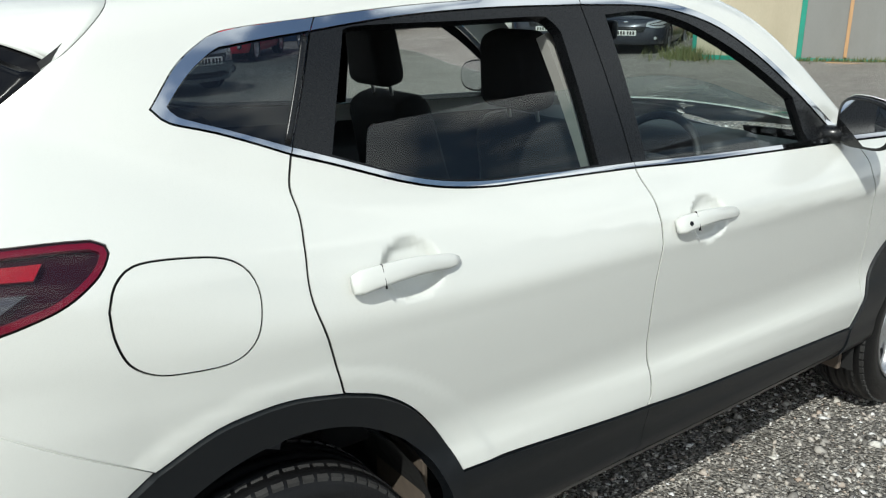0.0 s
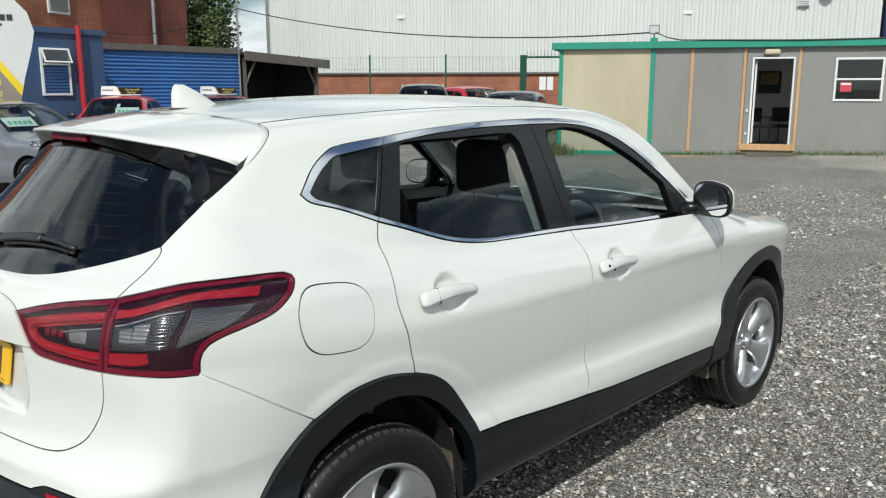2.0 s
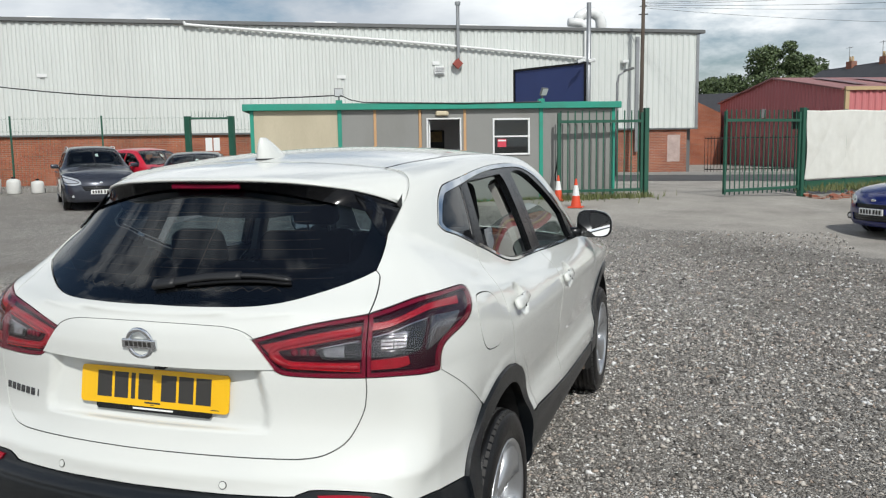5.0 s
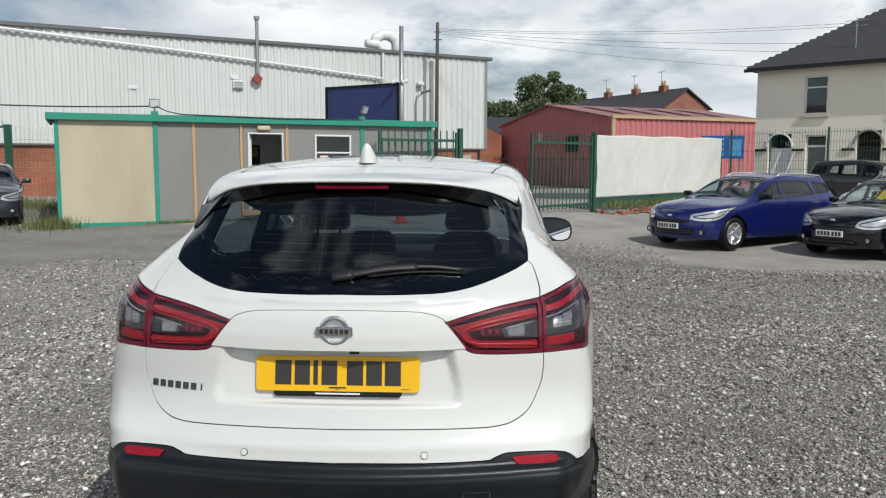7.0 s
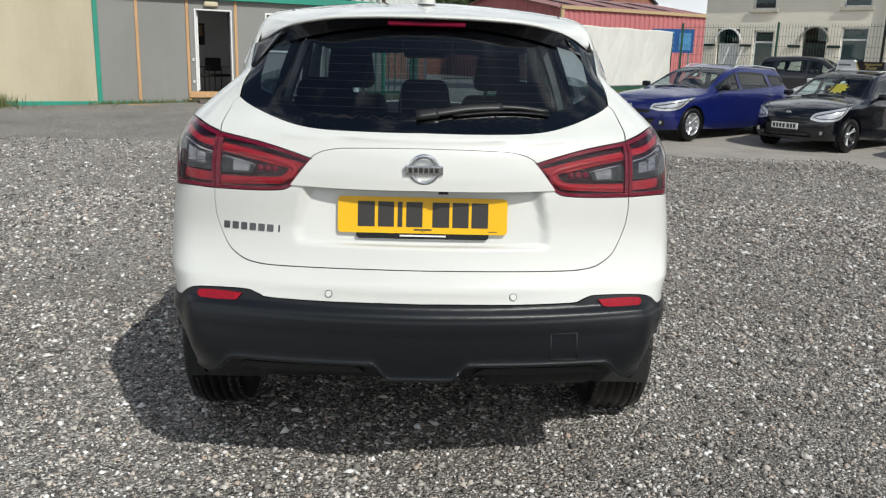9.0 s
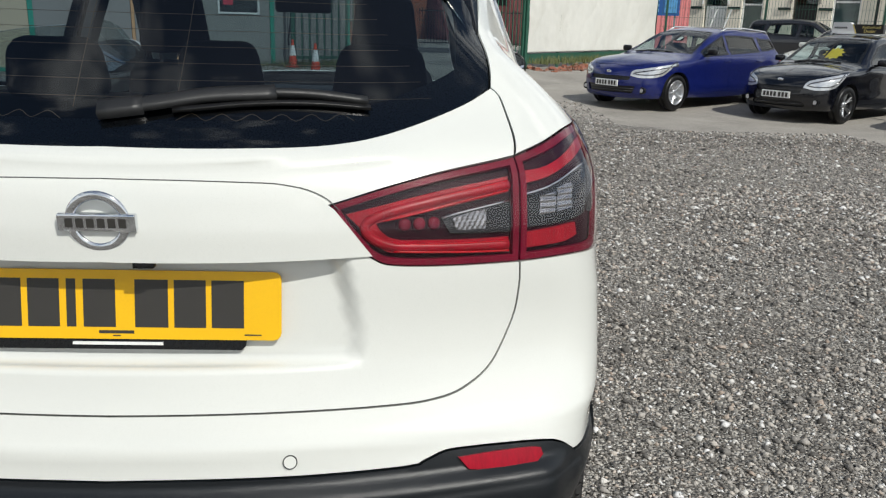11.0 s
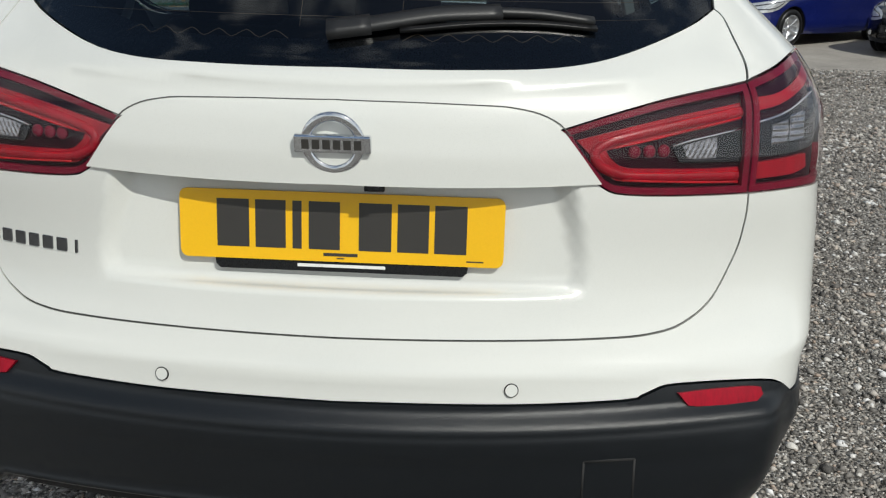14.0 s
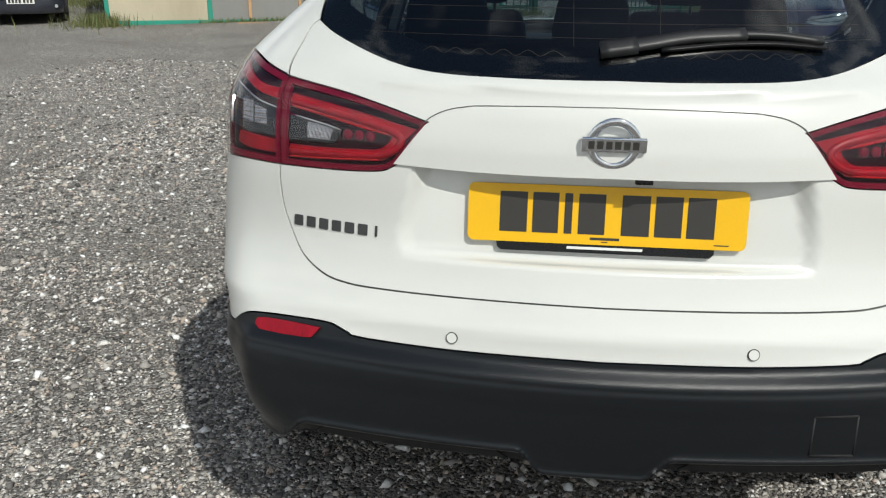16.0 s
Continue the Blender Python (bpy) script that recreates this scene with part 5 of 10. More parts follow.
# door mirrors
def door_mirror(sgn, parent):
    n = 28
    def outline(t):
        a = 2 * math.pi * t
        c, s = math.cos(a), math.sin(a)
        x = 0.104 * math.copysign(abs(c) ** 0.62, c)
        z = 0.076 * math.copysign(abs(s) ** 0.62, s)
        return x, z - 0.10 * (x if x > 0 else 0.35 * x) + (0.010 if z < 0 else 0) * (x / 0.1)
    rows = ((0.0, 0.90), (0.002, 0.985), (0.012, 1.0), (0.05, 0.98), (0.085, 0.90), (0.112, 0.74), (0.130, 0.50), (0.138, 0.2))
    bm = bmesh.new()
    rings = []
    for dy, k in rows:
        rings.append([bm.verts.new((sgn * (0.905 - 0.02 * dy / 0.13 + outline(i / n)[0] * k), 1.888 + dy - 0.32 * outline(i / n)[0] * k, 1.168 - 0.01 * dy / 0.13 + outline(i / n)[1] * k)) for i in range(n)])
    for a, b in zip(rings, rings[1:]):
        for i in range(n):
            bm.faces.new((a[i], a[(i + 1) % n], b[(i + 1) % n], b[i]))
    bm.faces.new(rings[-1])
    bm.faces.new(rings[0][::-1])
    ob = part("door_mirror", bm, TRIM_BLACK, parent, "black door mirror with white cap", angle=50)
    bm = bmesh.new()
    rings = [[bm.verts.new((sgn * (0.905 - 0.02 * dy / 0.13 + outline(i / n)[0] * k), 1.888 + dy - 0.32 * outline(i / n)[0] * k, 1.172 - 0.01 * dy / 0.13 + outline(i / n)[1] * k)) for i in range(n)] for dy, k in ((0.035, 1.0), (0.045, 1.03), (0.07, 0.985), (0.09, 0.91), (0.118, 0.75), (0.136, 0.52), (0.145, 0.2))]
    for a, b in zip(rings, rings[1:]):
        for i in range(n):
            if (outline(i / n)[1] + outline((i + 1) / n)[1]) > -0.07:
                bm.faces.new((a[i], a[(i + 1) % n], b[(i + 1) % n], b[i]))
    part("mirror_cap", bm, PAINT_WHITE, ob, smooth=True)
    bm = bmesh.new()
    vs = [bm.verts.new((sgn * (0.905 + outline(i / n)[0] * 0.88), 1.8845 - 0.36 * outline(i / n)[0] * 0.88 - 0.05 * outline(i / n)[1], 1.168 + outline(i / n)[1] * 0.88)) for i in range(n)]
    bm.faces.new(vs)
    part("mirror_glass", bm, MIRROR_GLASS, ob)
    bm = bmesh.new()
    rod(bm, (sgn * 0.74, 1.90, 1.115), (sgn * 0.84, 1.945, 1.12), 0.032, 0.026, 12)
    part("mirror_arm", bm, TRIM_BLACK, ob, smooth=True)


door_mirror(1, door_of[False]["front_door"])
door_mirror(-1, door_of[True]["front_door"])


# wheels
def wheel(name, cy, sgn):
    hub = thing(name, "", "")
    hub.parent = car
    R1, half_w = 0.343, 0.1075
    bm = bmesh.new()
    prof = [(0.232, -half_w + 0.012), (0.245, -half_w), (0.285, -half_w - 0.004), (0.318, -half_w + 0.004), (0.334, -half_w + 0.018), (R1 - 0.002, -half_w + 0.03)]
    for g in (-0.052, -0.018, 0.018, 0.052):
        prof += [(R1, g - 0.006), (R1 - 0.008, g - 0.004), (R1 - 0.008, g + 0.004), (R1, g + 0.006)]
    prof += [(R1 - 0.002, half_w - 0.03), (0.334, half_w - 0.018), (0.318, half_w - 0.004), (0.285, half_w + 0.004), (0.250, half_w), (0.238, half_w - 0.008), (0.232, half_w - 0.014)]
    lathe(bm, prof, 96)
    tyre = part("tyre", bm, RUBBER, hub, angle=30)
    bm = bmesh.new()
    for k in range(66):
        a, wide = 2 * math.pi * k / 66, 2 * math.pi / 66 * 0.74
        for x0, x1, tw in ((half_w - 0.053, half_w - 0.012, 0.022), (-half_w + 0.053, -half_w + 0.012, -0.022)):
            ring = [(x0, R1 - 0.006, a), (x1, 0.322, a + tw), (x1, 0.322, a + tw + wide), (x0, R1 - 0.006, a + wide)]
            top = [(x0, R1 + 0.0018, a), (x1, 0.3345, a + tw), (x1, 0.3345, a + tw + wide), (x0, R1 + 0.0018, a + wide)]
            lo = [bm.verts.new((x, r_ * math.cos(q), r_ * math.sin(q))) for x, r_, q in ring]
            hi = [bm.verts.new((x, r_ * math.cos(q), r_ * math.sin(q))) for x, r_, q in top]
            bm.faces.new(hi)
            for m_ in range(4):
                bm.faces.new((lo[m_], lo[(m_ + 1) % 4], hi[(m_ + 1) % 4], hi[m_]))
    bmesh.ops.recalc_face_normals(bm, faces=bm.faces)
    tagged(part("tread", bm, TREAD, tyre), kind="stuff")
    bm = bmesh.new()
    lathe(bm, [(0.236, half_w - 0.010), (0.240, half_w - 0.004), (0.236, half_w + 0.001), (0.226, half_w - 0.006), (0.218, half_w - 0.03), (0.205, half_w - 0.06), (0.20, -0.06), (0.236, -half_w + 0.01)], 72)
    part("rim", bm, ALLOY, hub, angle=35)
    for k in range(5):
        base = 2 * math.pi * k / 5 + 0.25
        bm = bmesh.new()
        sect = ((0.030, 40, 0.060, 0.060), (0.062, 31, 0.062, 0.070), (0.10, 21, 0.070, 0.080), (0.15, 17, 0.082, 0.092), (0.195, 20, 0.090, 0.098), (0.226, 25, 0.094, 0.098))
        rows = []
        for r, h, xe, xc in sect:
            row = []
            for f, x in ((-1, xe - 0.028), (-1, xe), (-0.45, (xe + xc) / 2 + 0.002), (0.10, xc), (0.62, xe + 0.001), (1, xe - 0.012), (1, xe - 0.036)):
                a = base + radians(h) * f
                row.append(bm.verts.new((x, r * math.cos(a), r * math.sin(a))))
            rows.append(row)
        for a, b in zip(rows, rows[1:]):
            for i in range(6):
                bm.faces.new((a[i], a[i + 1], b[i + 1], b[i]))
        part("spoke", bm, ALLOY, hub, angle=14)
    bm = bmesh.new()
    lathe(bm, [(0.0005, 0.082), (0.022, 0.081), (0.029, 0.076), (0.031, 0.06)], 28)
    part("centre_cap", bm, ALLOY, hub, angle=40)
    for k in range(5):
        a = 2 * math.pi * (k + 0.5) / 5 + 0.25
        bm = bmesh.new()
        rod(bm, (0.04, 0.05 * math.cos(a), 0.05 * math.sin(a)), (0.066, 0.05 * math.cos(a), 0.05 * math.sin(a)), 0.009, n=6)
        part("wheel_bolt", bm, STEEL, hub)
    bm = bmesh.new()
    lathe(bm, [(0.03, 0.02), (0.145, 0.02), (0.145, 0.0), (0.03, 0.0)], 40)
    part("brake_disc", bm, STEEL, hub, angle=30)
    bm = bmesh.new()
    lathe(bm, [(0.0, -0.02), (0.205, -0.03), (0.205, -0.05)], 32)
    part("brake_shield", bm, TRIM_BLACK, hub)
    hub.matrix_world = Matrix.Translation((sgn * (0.778 if cy < 1 else 0.754), cy, 0.342)) @ (Matrix.Rotation(math.pi, 4, "Z") if sgn < 0 else Matrix.Identity(4)) @ Matrix.Rotation(0.4 + cy, 4, "X")
    return hub


for cy in (-0.045, 2.588):
    for sgn in (1, -1):
        wheel("wheel", cy, sgn)
        bm = bmesh.new()
        for x0, x1 in ((0.56, 0.845),):
            prev = None
            for k in range(15):
                a = radians(-12 + 204 * k / 14)
                y, z = cy + 0.40 * math.cos(a), 0.335 + 0.45 * math.sin(a)
                cur = (bm.verts.new((sgn * x0, y, z)), bm.verts.new((sgn * x1, y, z)))
                if prev:
                    bm.faces.new((prev[0], prev[1], cur[1], cur[0]))
                prev = cur
        part("wheel_liner", bm, SHADOW_GAP, car, smooth=True)
        bm = bmesh.new()
        box(bm, sgn * 0.71 - 0.10, sgn * 0.71 + 0.10, cy + (0.378 if cy < 1 else -0.42), cy + (0.392 if cy < 1 else -0.40), 0.24, 0.56, 0.004)
        part("mud_flap", bm, surface("muddy_flap", (0.11, 0.085, 0.065), 0.9, vary=0.3), car)

# floor pan and cabin
bm = bmesh.new()
box(bm, -0.58, 0.58, -0.52, 3.25, 0.27, 0.42, 0.03)
part("floor_pan", bm, SHADOW_GAP, car)
bm = bmesh.new()
box(bm, -0.72, 0.72, 0.42, 2.2, 0.34, 0.40)
part("carpet", bm, CLOTH_DARK, car)
bm = bmesh.new()
box(bm, -0.55, 0.55, -0.66, 0.12, 0.62, 0.66)
box(bm, -0.56, 0.56, -0.55, 0.10, 0.98, 1.0)
part("boot_floor", bm, CABIN_DARK, car)
bm = bmesh.new()
rod(bm, (0.22, -0.74, 0.40), (0.55, -0.70, 0.40), 0.05, n=14)
part("exhaust_silencer", bm, SHADOW_GAP, car, smooth=True)


def cushion(name, x, y, z, w, d, h, lean, parent, taper=1.0, mat=CLOTH_DARK):
    bm = bmesh.new()
    vs = box(bm, -w / 2, w / 2, -d / 2, d / 2, 0, h, min(w, d, h) * 0.38, segs=3)
    for v in bm.verts:
        v.co.x *= 1 - (1 - taper) * v.co.z / h
    bmesh.ops.transform(bm, matrix=Matrix.Translation((x, y, z)) @ Matrix.Rotation(radians(lean), 4, "X"), verts=bm.verts)
    return part(name, bm, mat, parent, smooth=True)


for sgn in (1, -1):
    seat = thing("front_seat", "", "")
    seat.parent = car
    cushion("seat_base", sgn * 0.37, 1.37, 0.52, 0.50, 0.52, 0.17, 0, seat)
    cushion("seat_back", sgn * 0.37, 1.16, 0.62, 0.49, 0.16, 0.60, 14, seat, 0.70)
    cushion("headrest", sgn * 0.37, 0.985, 1.235, 0.25, 0.11, 0.215, 8, seat, 0.78)
    bm = bmesh.new()
    for dx in (-0.06, 0.06):
        rod(bm, (sgn * 0.37 + dx, 1.015, 1.16), (sgn * 0.37 + dx, 0.99, 1.27), 0.006)
    part("headrest_post", bm, STEEL, seat)
bench = thing("rear_bench", "", "")
bench.parent = car
cushion("seat_base", 0, 0.42, 0.52, 1.28, 0.50, 0.16, 0, bench)
cushion("seat_back", 0, 0.17, 0.60, 1.30, 0.14, 0.59, 14, bench, 0.92)
for x, w in ((-0.39, 0.25), (0.0, 0.22), (0.39, 0.25)):
    cushion("headrest", x, 0.02, 1.165, w, 0.10, 0.145, 8, bench, 0.80)
bm = bmesh.new()
box(bm, -0.74, 0.74, 1.72, 2.22, 0.62, 1.04, 0.07, segs=3)
dash = part("dashboard", bm, CABIN_DARK, car, smooth=True)
bm = bmesh.new()
box(bm, 0.17, 0.57, 1.68, 1.92, 0.98, 1.10, 0.05, segs=3)
part("instrument_hood", bm, CABIN_DARK, dash, smooth=True)
bm = bmesh.new()
box(bm, -0.13, 0.13, 1.66, 1.75, 0.80, 1.0, 0.02, segs=2)
part("centre_screen", bm, surface("dark_screen", (0.02, 0.02, 0.022), 0.12, vary=0.02), dash)
bm = bmesh.new()
seg, tn = 36, 8
st_m = Matrix.Translation((0.37, 1.58, 0.985)) @ Matrix.Rotation(radians(68), 4, "X")
rv = [[bm.verts.new(st_m @ Vector(((0.182 + 0.014 * math.cos(b)) * math.cos(a), (0.182 + 0.014 * math.cos(b)) * math.sin(a), 0.016 * math.sin(b)))) for b in (2 * math.pi * k / tn for k in range(tn))] for a in (2 * math.pi * j / seg for j in range(seg))]
for j in range(seg):
    for k in range(tn):
        bm.faces.new((rv[j][k], rv[(j + 1) % seg][k], rv[(j + 1) % seg][(k + 1) % tn], rv[j][(k + 1) % tn]))
wheel_s = part("steering_wheel", bm, CABIN_DARK, car, smooth=True)
bm = bmesh.new()
box(bm, -0.17, 0.17, -0.025, 0.025, -0.02, 0.0, 0.008, m=st_m)
box(bm, -0.07, 0.07, -0.06, 0.05, -0.03, 0.012, 0.015, m=st_m)
box(bm, -0.025, 0.025, -0.17, 0.0, -0.02, 0.0, 0.008, m=st_m)
part("airbag_boss", bm, CABIN_DARK, wheel_s, smooth=True)
bm = bmesh.new()
box(bm, 0.03, 0.045, 1.35, 1.62, 0.60, 0.66, 0.006)
box(bm, -0.12, 0.12, 0.95, 1.75, 0.42, 0.70, 0.03)
part("centre_console", bm, CABIN_DARK, car)
bm = bmesh.new()
box(bm, -0.12, 0.12, 1.64, 1.67, 1.385, 1.45, 0.012, segs=2)
rod(bm, (0, 1.66, 1.44), (0, 1.72, 1.50), 0.012)
part("inside_mirror", bm, CABIN_DARK, car, smooth=True)
lining = [[T(0, -0.30), T(0.40, -0.27), T(0.52, -0.05)], [T(0.52, -0.05), T(0.55, 0.5), T(0.55, 1.45)], [T(0.55, 1.45), T(0.3, 1.55), T(0, 1.58)]]
panel("headlining", [top_loop(*lining, *[flip_x(s) for s in lining[::-1]])], CABIN_PALE, car, lift=-0.05, depth=0.0, step=0.06, chart=on_top)


# ---- ground ----
rise = curve([10.0, 11.0, 14.5, 18.0, 22.0, 30.0, 38.0, 45.0], [0.0, 0.004, 0.10, 0.25, 0.28, 0.22, 0.15, 0.15])


def ground_z(x, y):
    t, u, v = (min(1.0, max(0.0, q)) for q in ((x - 1.5) / 3, (y - 7.5) / 4, (28.0 - y) / 5))
    dip = 0.17 * t * t * (3 - 2 * t) * u * u * (3 - 2 * u) * v * v * (3 - 2 * v)
    return float(rise(np.clip(y, 10.0, 45.0))) - dip


def ground_material():
    m = bpy.data.materials.new("gravel_ground")
    m.use_nodes = True
    n, l = m.node_tree.nodes, m.node_tree.links
    b = n["Principled BSDF"]
    co = n.new("ShaderNodeTexCoord")

    def noise_at(scale, detail=4, rough=0.6):
        t = n.new("ShaderNodeTexNoise")
        t.inputs["Scale"].default_value, t.inputs["Detail"].default_value, t.inputs["Roughness"].default_value = scale, detail, rough
        l.new(co.outputs["Object"], t.inputs["Vector"])
        return t.outputs["Fac"]

    def chips(scale):
        v = n.new("ShaderNodeTexVoronoi")
        v.inputs["Scale"].default_value = scale
        l.new(co.outputs["Object"], v.inputs["Vector"])
        return v

    def ramp(src, stops):
        r = n.new("ShaderNodeValToRGB")
        while len(r.color_ramp.elements) < len(stops):
            r.color_ramp.elements.new(0.5)
        for e, (p, c) in zip(r.color_ramp.elements, stops):
            e.position, e.color = p, rgb(c)
        l.new(src, r.inputs["Fac"])
        return r.outputs["Color"]

    def mixed(f, a, b_):
        x = n.new("ShaderNodeMix")
        x.data_type = "RGBA"
        for s, v in (("Factor", f), ("A", a), ("B", b_)):
            if isinstance(v, (tuple, float)):
                x.inputs[s].default_value = v
            else:
                l.new(v, x.inputs[s])
        return x.outputs["Result"]

    def maths(op, a, b_):
        x = n.new("ShaderNodeMath")
        x.operation = op
        for i, v in enumerate((a, b_)):
            if isinstance(v, float):
                x.inputs[i].default_value = v
            else:
                l.new(v, x.inputs[i])
        return x.outputs[0]

    v1, v2 = chips(78.0), chips(140.0)
    sep = n.new("ShaderNodeSeparateColor")
    l.new(v1.outputs["Color"], sep.inputs["Color"])
    sep2 = n.new("ShaderNodeSeparateColor")
    l.new(v2.outputs["Color"], sep2.inputs["Color"])
    tones = [(0.0, (0.042, 0.039, 0.037)), (0.28, (0.133, 0.124, 0.114)), (0.55, (0.267, 0.247, 0.220)), (0.78, (0.476, 0.447, 0.400)), (0.93, (0.850, 0.824, 0.766))]
    c1 = ramp(sep.outputs["Red"], tones)
    c2 = ramp(sep2.outputs["Green"], tones)
    gravel = mixed(noise_at(9.0), c1, c2)
    earth = ramp(noise_at(1.3, 6), [(0.3, (0.12, 0.104, 0.088)), (0.7, (0.20, 0.18, 0.155))])
    patch = maths("MULTIPLY", ramp(noise_at(0.55, 5), [(0.42, (0, 0, 0)), (0.66, (1, 1, 1))]), 0.45)
    gravel = mixed(patch, gravel, earth)
    pos = n.new("ShaderNodeSeparateXYZ")
    l.new(co.outputs["Object"], pos.inputs["Vector"])
    track = n.new("ShaderNodeMapRange")
    track.inputs["From Min"].default_value, track.inputs["From Max"].default_value = -0.6, 1.8
    track.inputs["To Max"].default_value = 0.40
    l.new(maths("ADD", pos.outputs["X"], maths("MULTIPLY", maths("SUBTRACT", noise_at(0.6, 5), 0.5), 3.0)), track.inputs["Value"])
    gravel = mixed(track.outputs["Result"], gravel, mixed(0.5, gravel, (0.085, 0.073, 0.062, 1)))
    slab = ramp(noise_at(0.8, 8, 0.65), [(0.28, (0.19, 0.175, 0.152)), (0.45, (0.30, 0.278, 0.245)), (0.62, (0.38, 0.353, 0.312)), (0.8, (0.44, 0.41, 0.365))])
    slab = mixed(0.32, slab, gravel)
    slab = mixed(maths("MULTIPLY", ramp(noise_at(30.0, 3), [(0.5, (0, 0, 0)), (0.75, (1, 1, 1))]), 0.4), slab, (0.15, 0.142, 0.13, 1))
    xyz = n.new("ShaderNodeSeparateXYZ")
    l.new(co.outputs["Object"], xyz.inputs["Vector"])
    edge = maths("ADD", maths("ADD", xyz.outputs["Y"], maths("MULTIPLY", xyz.outputs["X"], 0.71)), maths("MULTIPLY", noise_at(0.5, 6), 5.0))
    f = n.new("ShaderNodeMapRange")
    f.inputs["From Min"].default_value, f.inputs["From Max"].default_value = 15.4, 16.4
    l.new(edge, f.inputs["Value"])
    l.new(mixed(f.outputs["Result"], gravel, slab), b.inputs["Base Color"])
    b.inputs["Roughness"].default_value = 0.88
    b.inputs["Specular IOR Level"].default_value = 0.35
    h = maths("ADD", maths("MULTIPLY", v1.outputs["Distance"], -1.0), maths("MULTIPLY", noise_at(120.0, 3), 0.4))
    bp = n.new("ShaderNodeBump")
    bp.inputs["Distance"].default_value = 0.02
    l.new(maths("SUBTRACT", 1.0, maths("MULTIPLY", f.outputs["Result"], 0.92)), bp.inputs["Strength"])
    l.new(h, bp.inputs["Height"])
    l.new(bp.outputs["Normal"], b.inputs["Normal"])
    return m


xs = np.unique(np.concatenate([np.linspace(-420, -40, 10), np.linspace(-40, 40, 81), np.linspace(40, 420, 10)]))
ys = np.unique(np.concatenate([np.linspace(-420, -20, 10), np.linspace(-20, 60, 81), np.linspace(60, 520, 12)]))
gv = [(x, y, ground_z(x, y)) for y in ys for x in xs]
gf = [(j * len(xs) + i, j * len(xs) + i + 1, (j + 1) * len(xs) + i + 1, (j + 1) * len(xs) + i) for j in range(len(ys) - 1) for i in range(len(xs) - 1)]
tagged(mesh_ob("ground", gv, gf, ground_material()), "grey stone-chip gravel yard, worn to packed earth near the gate", "ground", kind="structure")


def stone_material():
    m = bpy.data.materials.new("stone_chips")
    m.use_nodes = True
    n, l = m.node_tree.nodes, m.node_tree.links
    g = n.new("ShaderNodeNewGeometry")
    r = n.new("ShaderNodeValToRGB")
    tones = [(0.0, (0.053, 0.052, 0.051)), (0.28, (0.167, 0.158, 0.147)), (0.52, (0.360, 0.340, 0.314)), (0.70, (0.574, 0.534, 0.481)), (0.80, (0.427, 0.333, 0.267)), (0.88, (0.693, 0.667, 0.614)), (1.0, (0.900, 0.900, 0.900))]
    while len(r.color_ramp.elements) < len(tones):
        r.color_ramp.elements.new(0.5)
    for e, (p, c) in zip(r.color_ramp.elements, tones):
        e.position, e.color = p, rgb(c)
    l.new(g.outputs["Random Per Island"], r.inputs["Fac"])
    co = n.new("ShaderNodeTexCoord")
    t = n.new("ShaderNodeTexNoise")
    t.inputs["Scale"].default_value = 160
    l.new(co.outputs["Object"], t.inputs["Vector"])
    h = n.new("ShaderNodeHueSaturation")
    mr = n.new("ShaderNodeMapRange")
    mr.inputs["To Min"].default_value, mr.inputs["To Max"].default_value = 0.7, 1.3
    l.new(t.outputs["Fac"], mr.inputs["Value"])
    l.new(mr.outputs["Result"], h.inputs["Value"])
    l.new(r.outputs["Color"], h.inputs["Color"])
    b = n["Principled BSDF"]
    xyz = n.new("ShaderNodeSeparateXYZ")
    l.new(co.outputs["Object"], xyz.inputs["Vector"])
    wide = n.new("ShaderNodeTexNoise")
    wide.inputs["Scale"].default_value, wide.inputs["Detail"].default_value = 0.6, 5
    l.new(co.outputs["Object"], wide.inputs["Vector"])
    add = n.new("ShaderNodeMath")
    add.operation = "MULTIPLY_ADD"
    add.inputs[1].default_value = 3.0
    l.new(wide.outputs["Fac"], add.inputs[0])
    l.new(xyz.outputs["X"], add.inputs[2])
    track = n.new("ShaderNodeMapRange")
    track.inputs["From Min"].default_value, track.inputs["From Max"].default_value = 0.9, 3.3
    track.inputs["To Max"].default_value = 0.28
    l.new(add.outputs[0], track.inputs["Value"])
    dust = n.new("ShaderNodeMix")
    dust.data_type = "RGBA"
    dust.inputs["B"].default_value = (0.105, 0.090, 0.076, 1)
    l.new(track.outputs["Result"], dust.inputs["Factor"])
    l.new(h.outputs["Color"], dust.inputs["A"])
    l.new(dust.outputs["Result"], b.inputs["Base Color"])
    b.inputs["Roughness"].default_value = 0.82
    return m


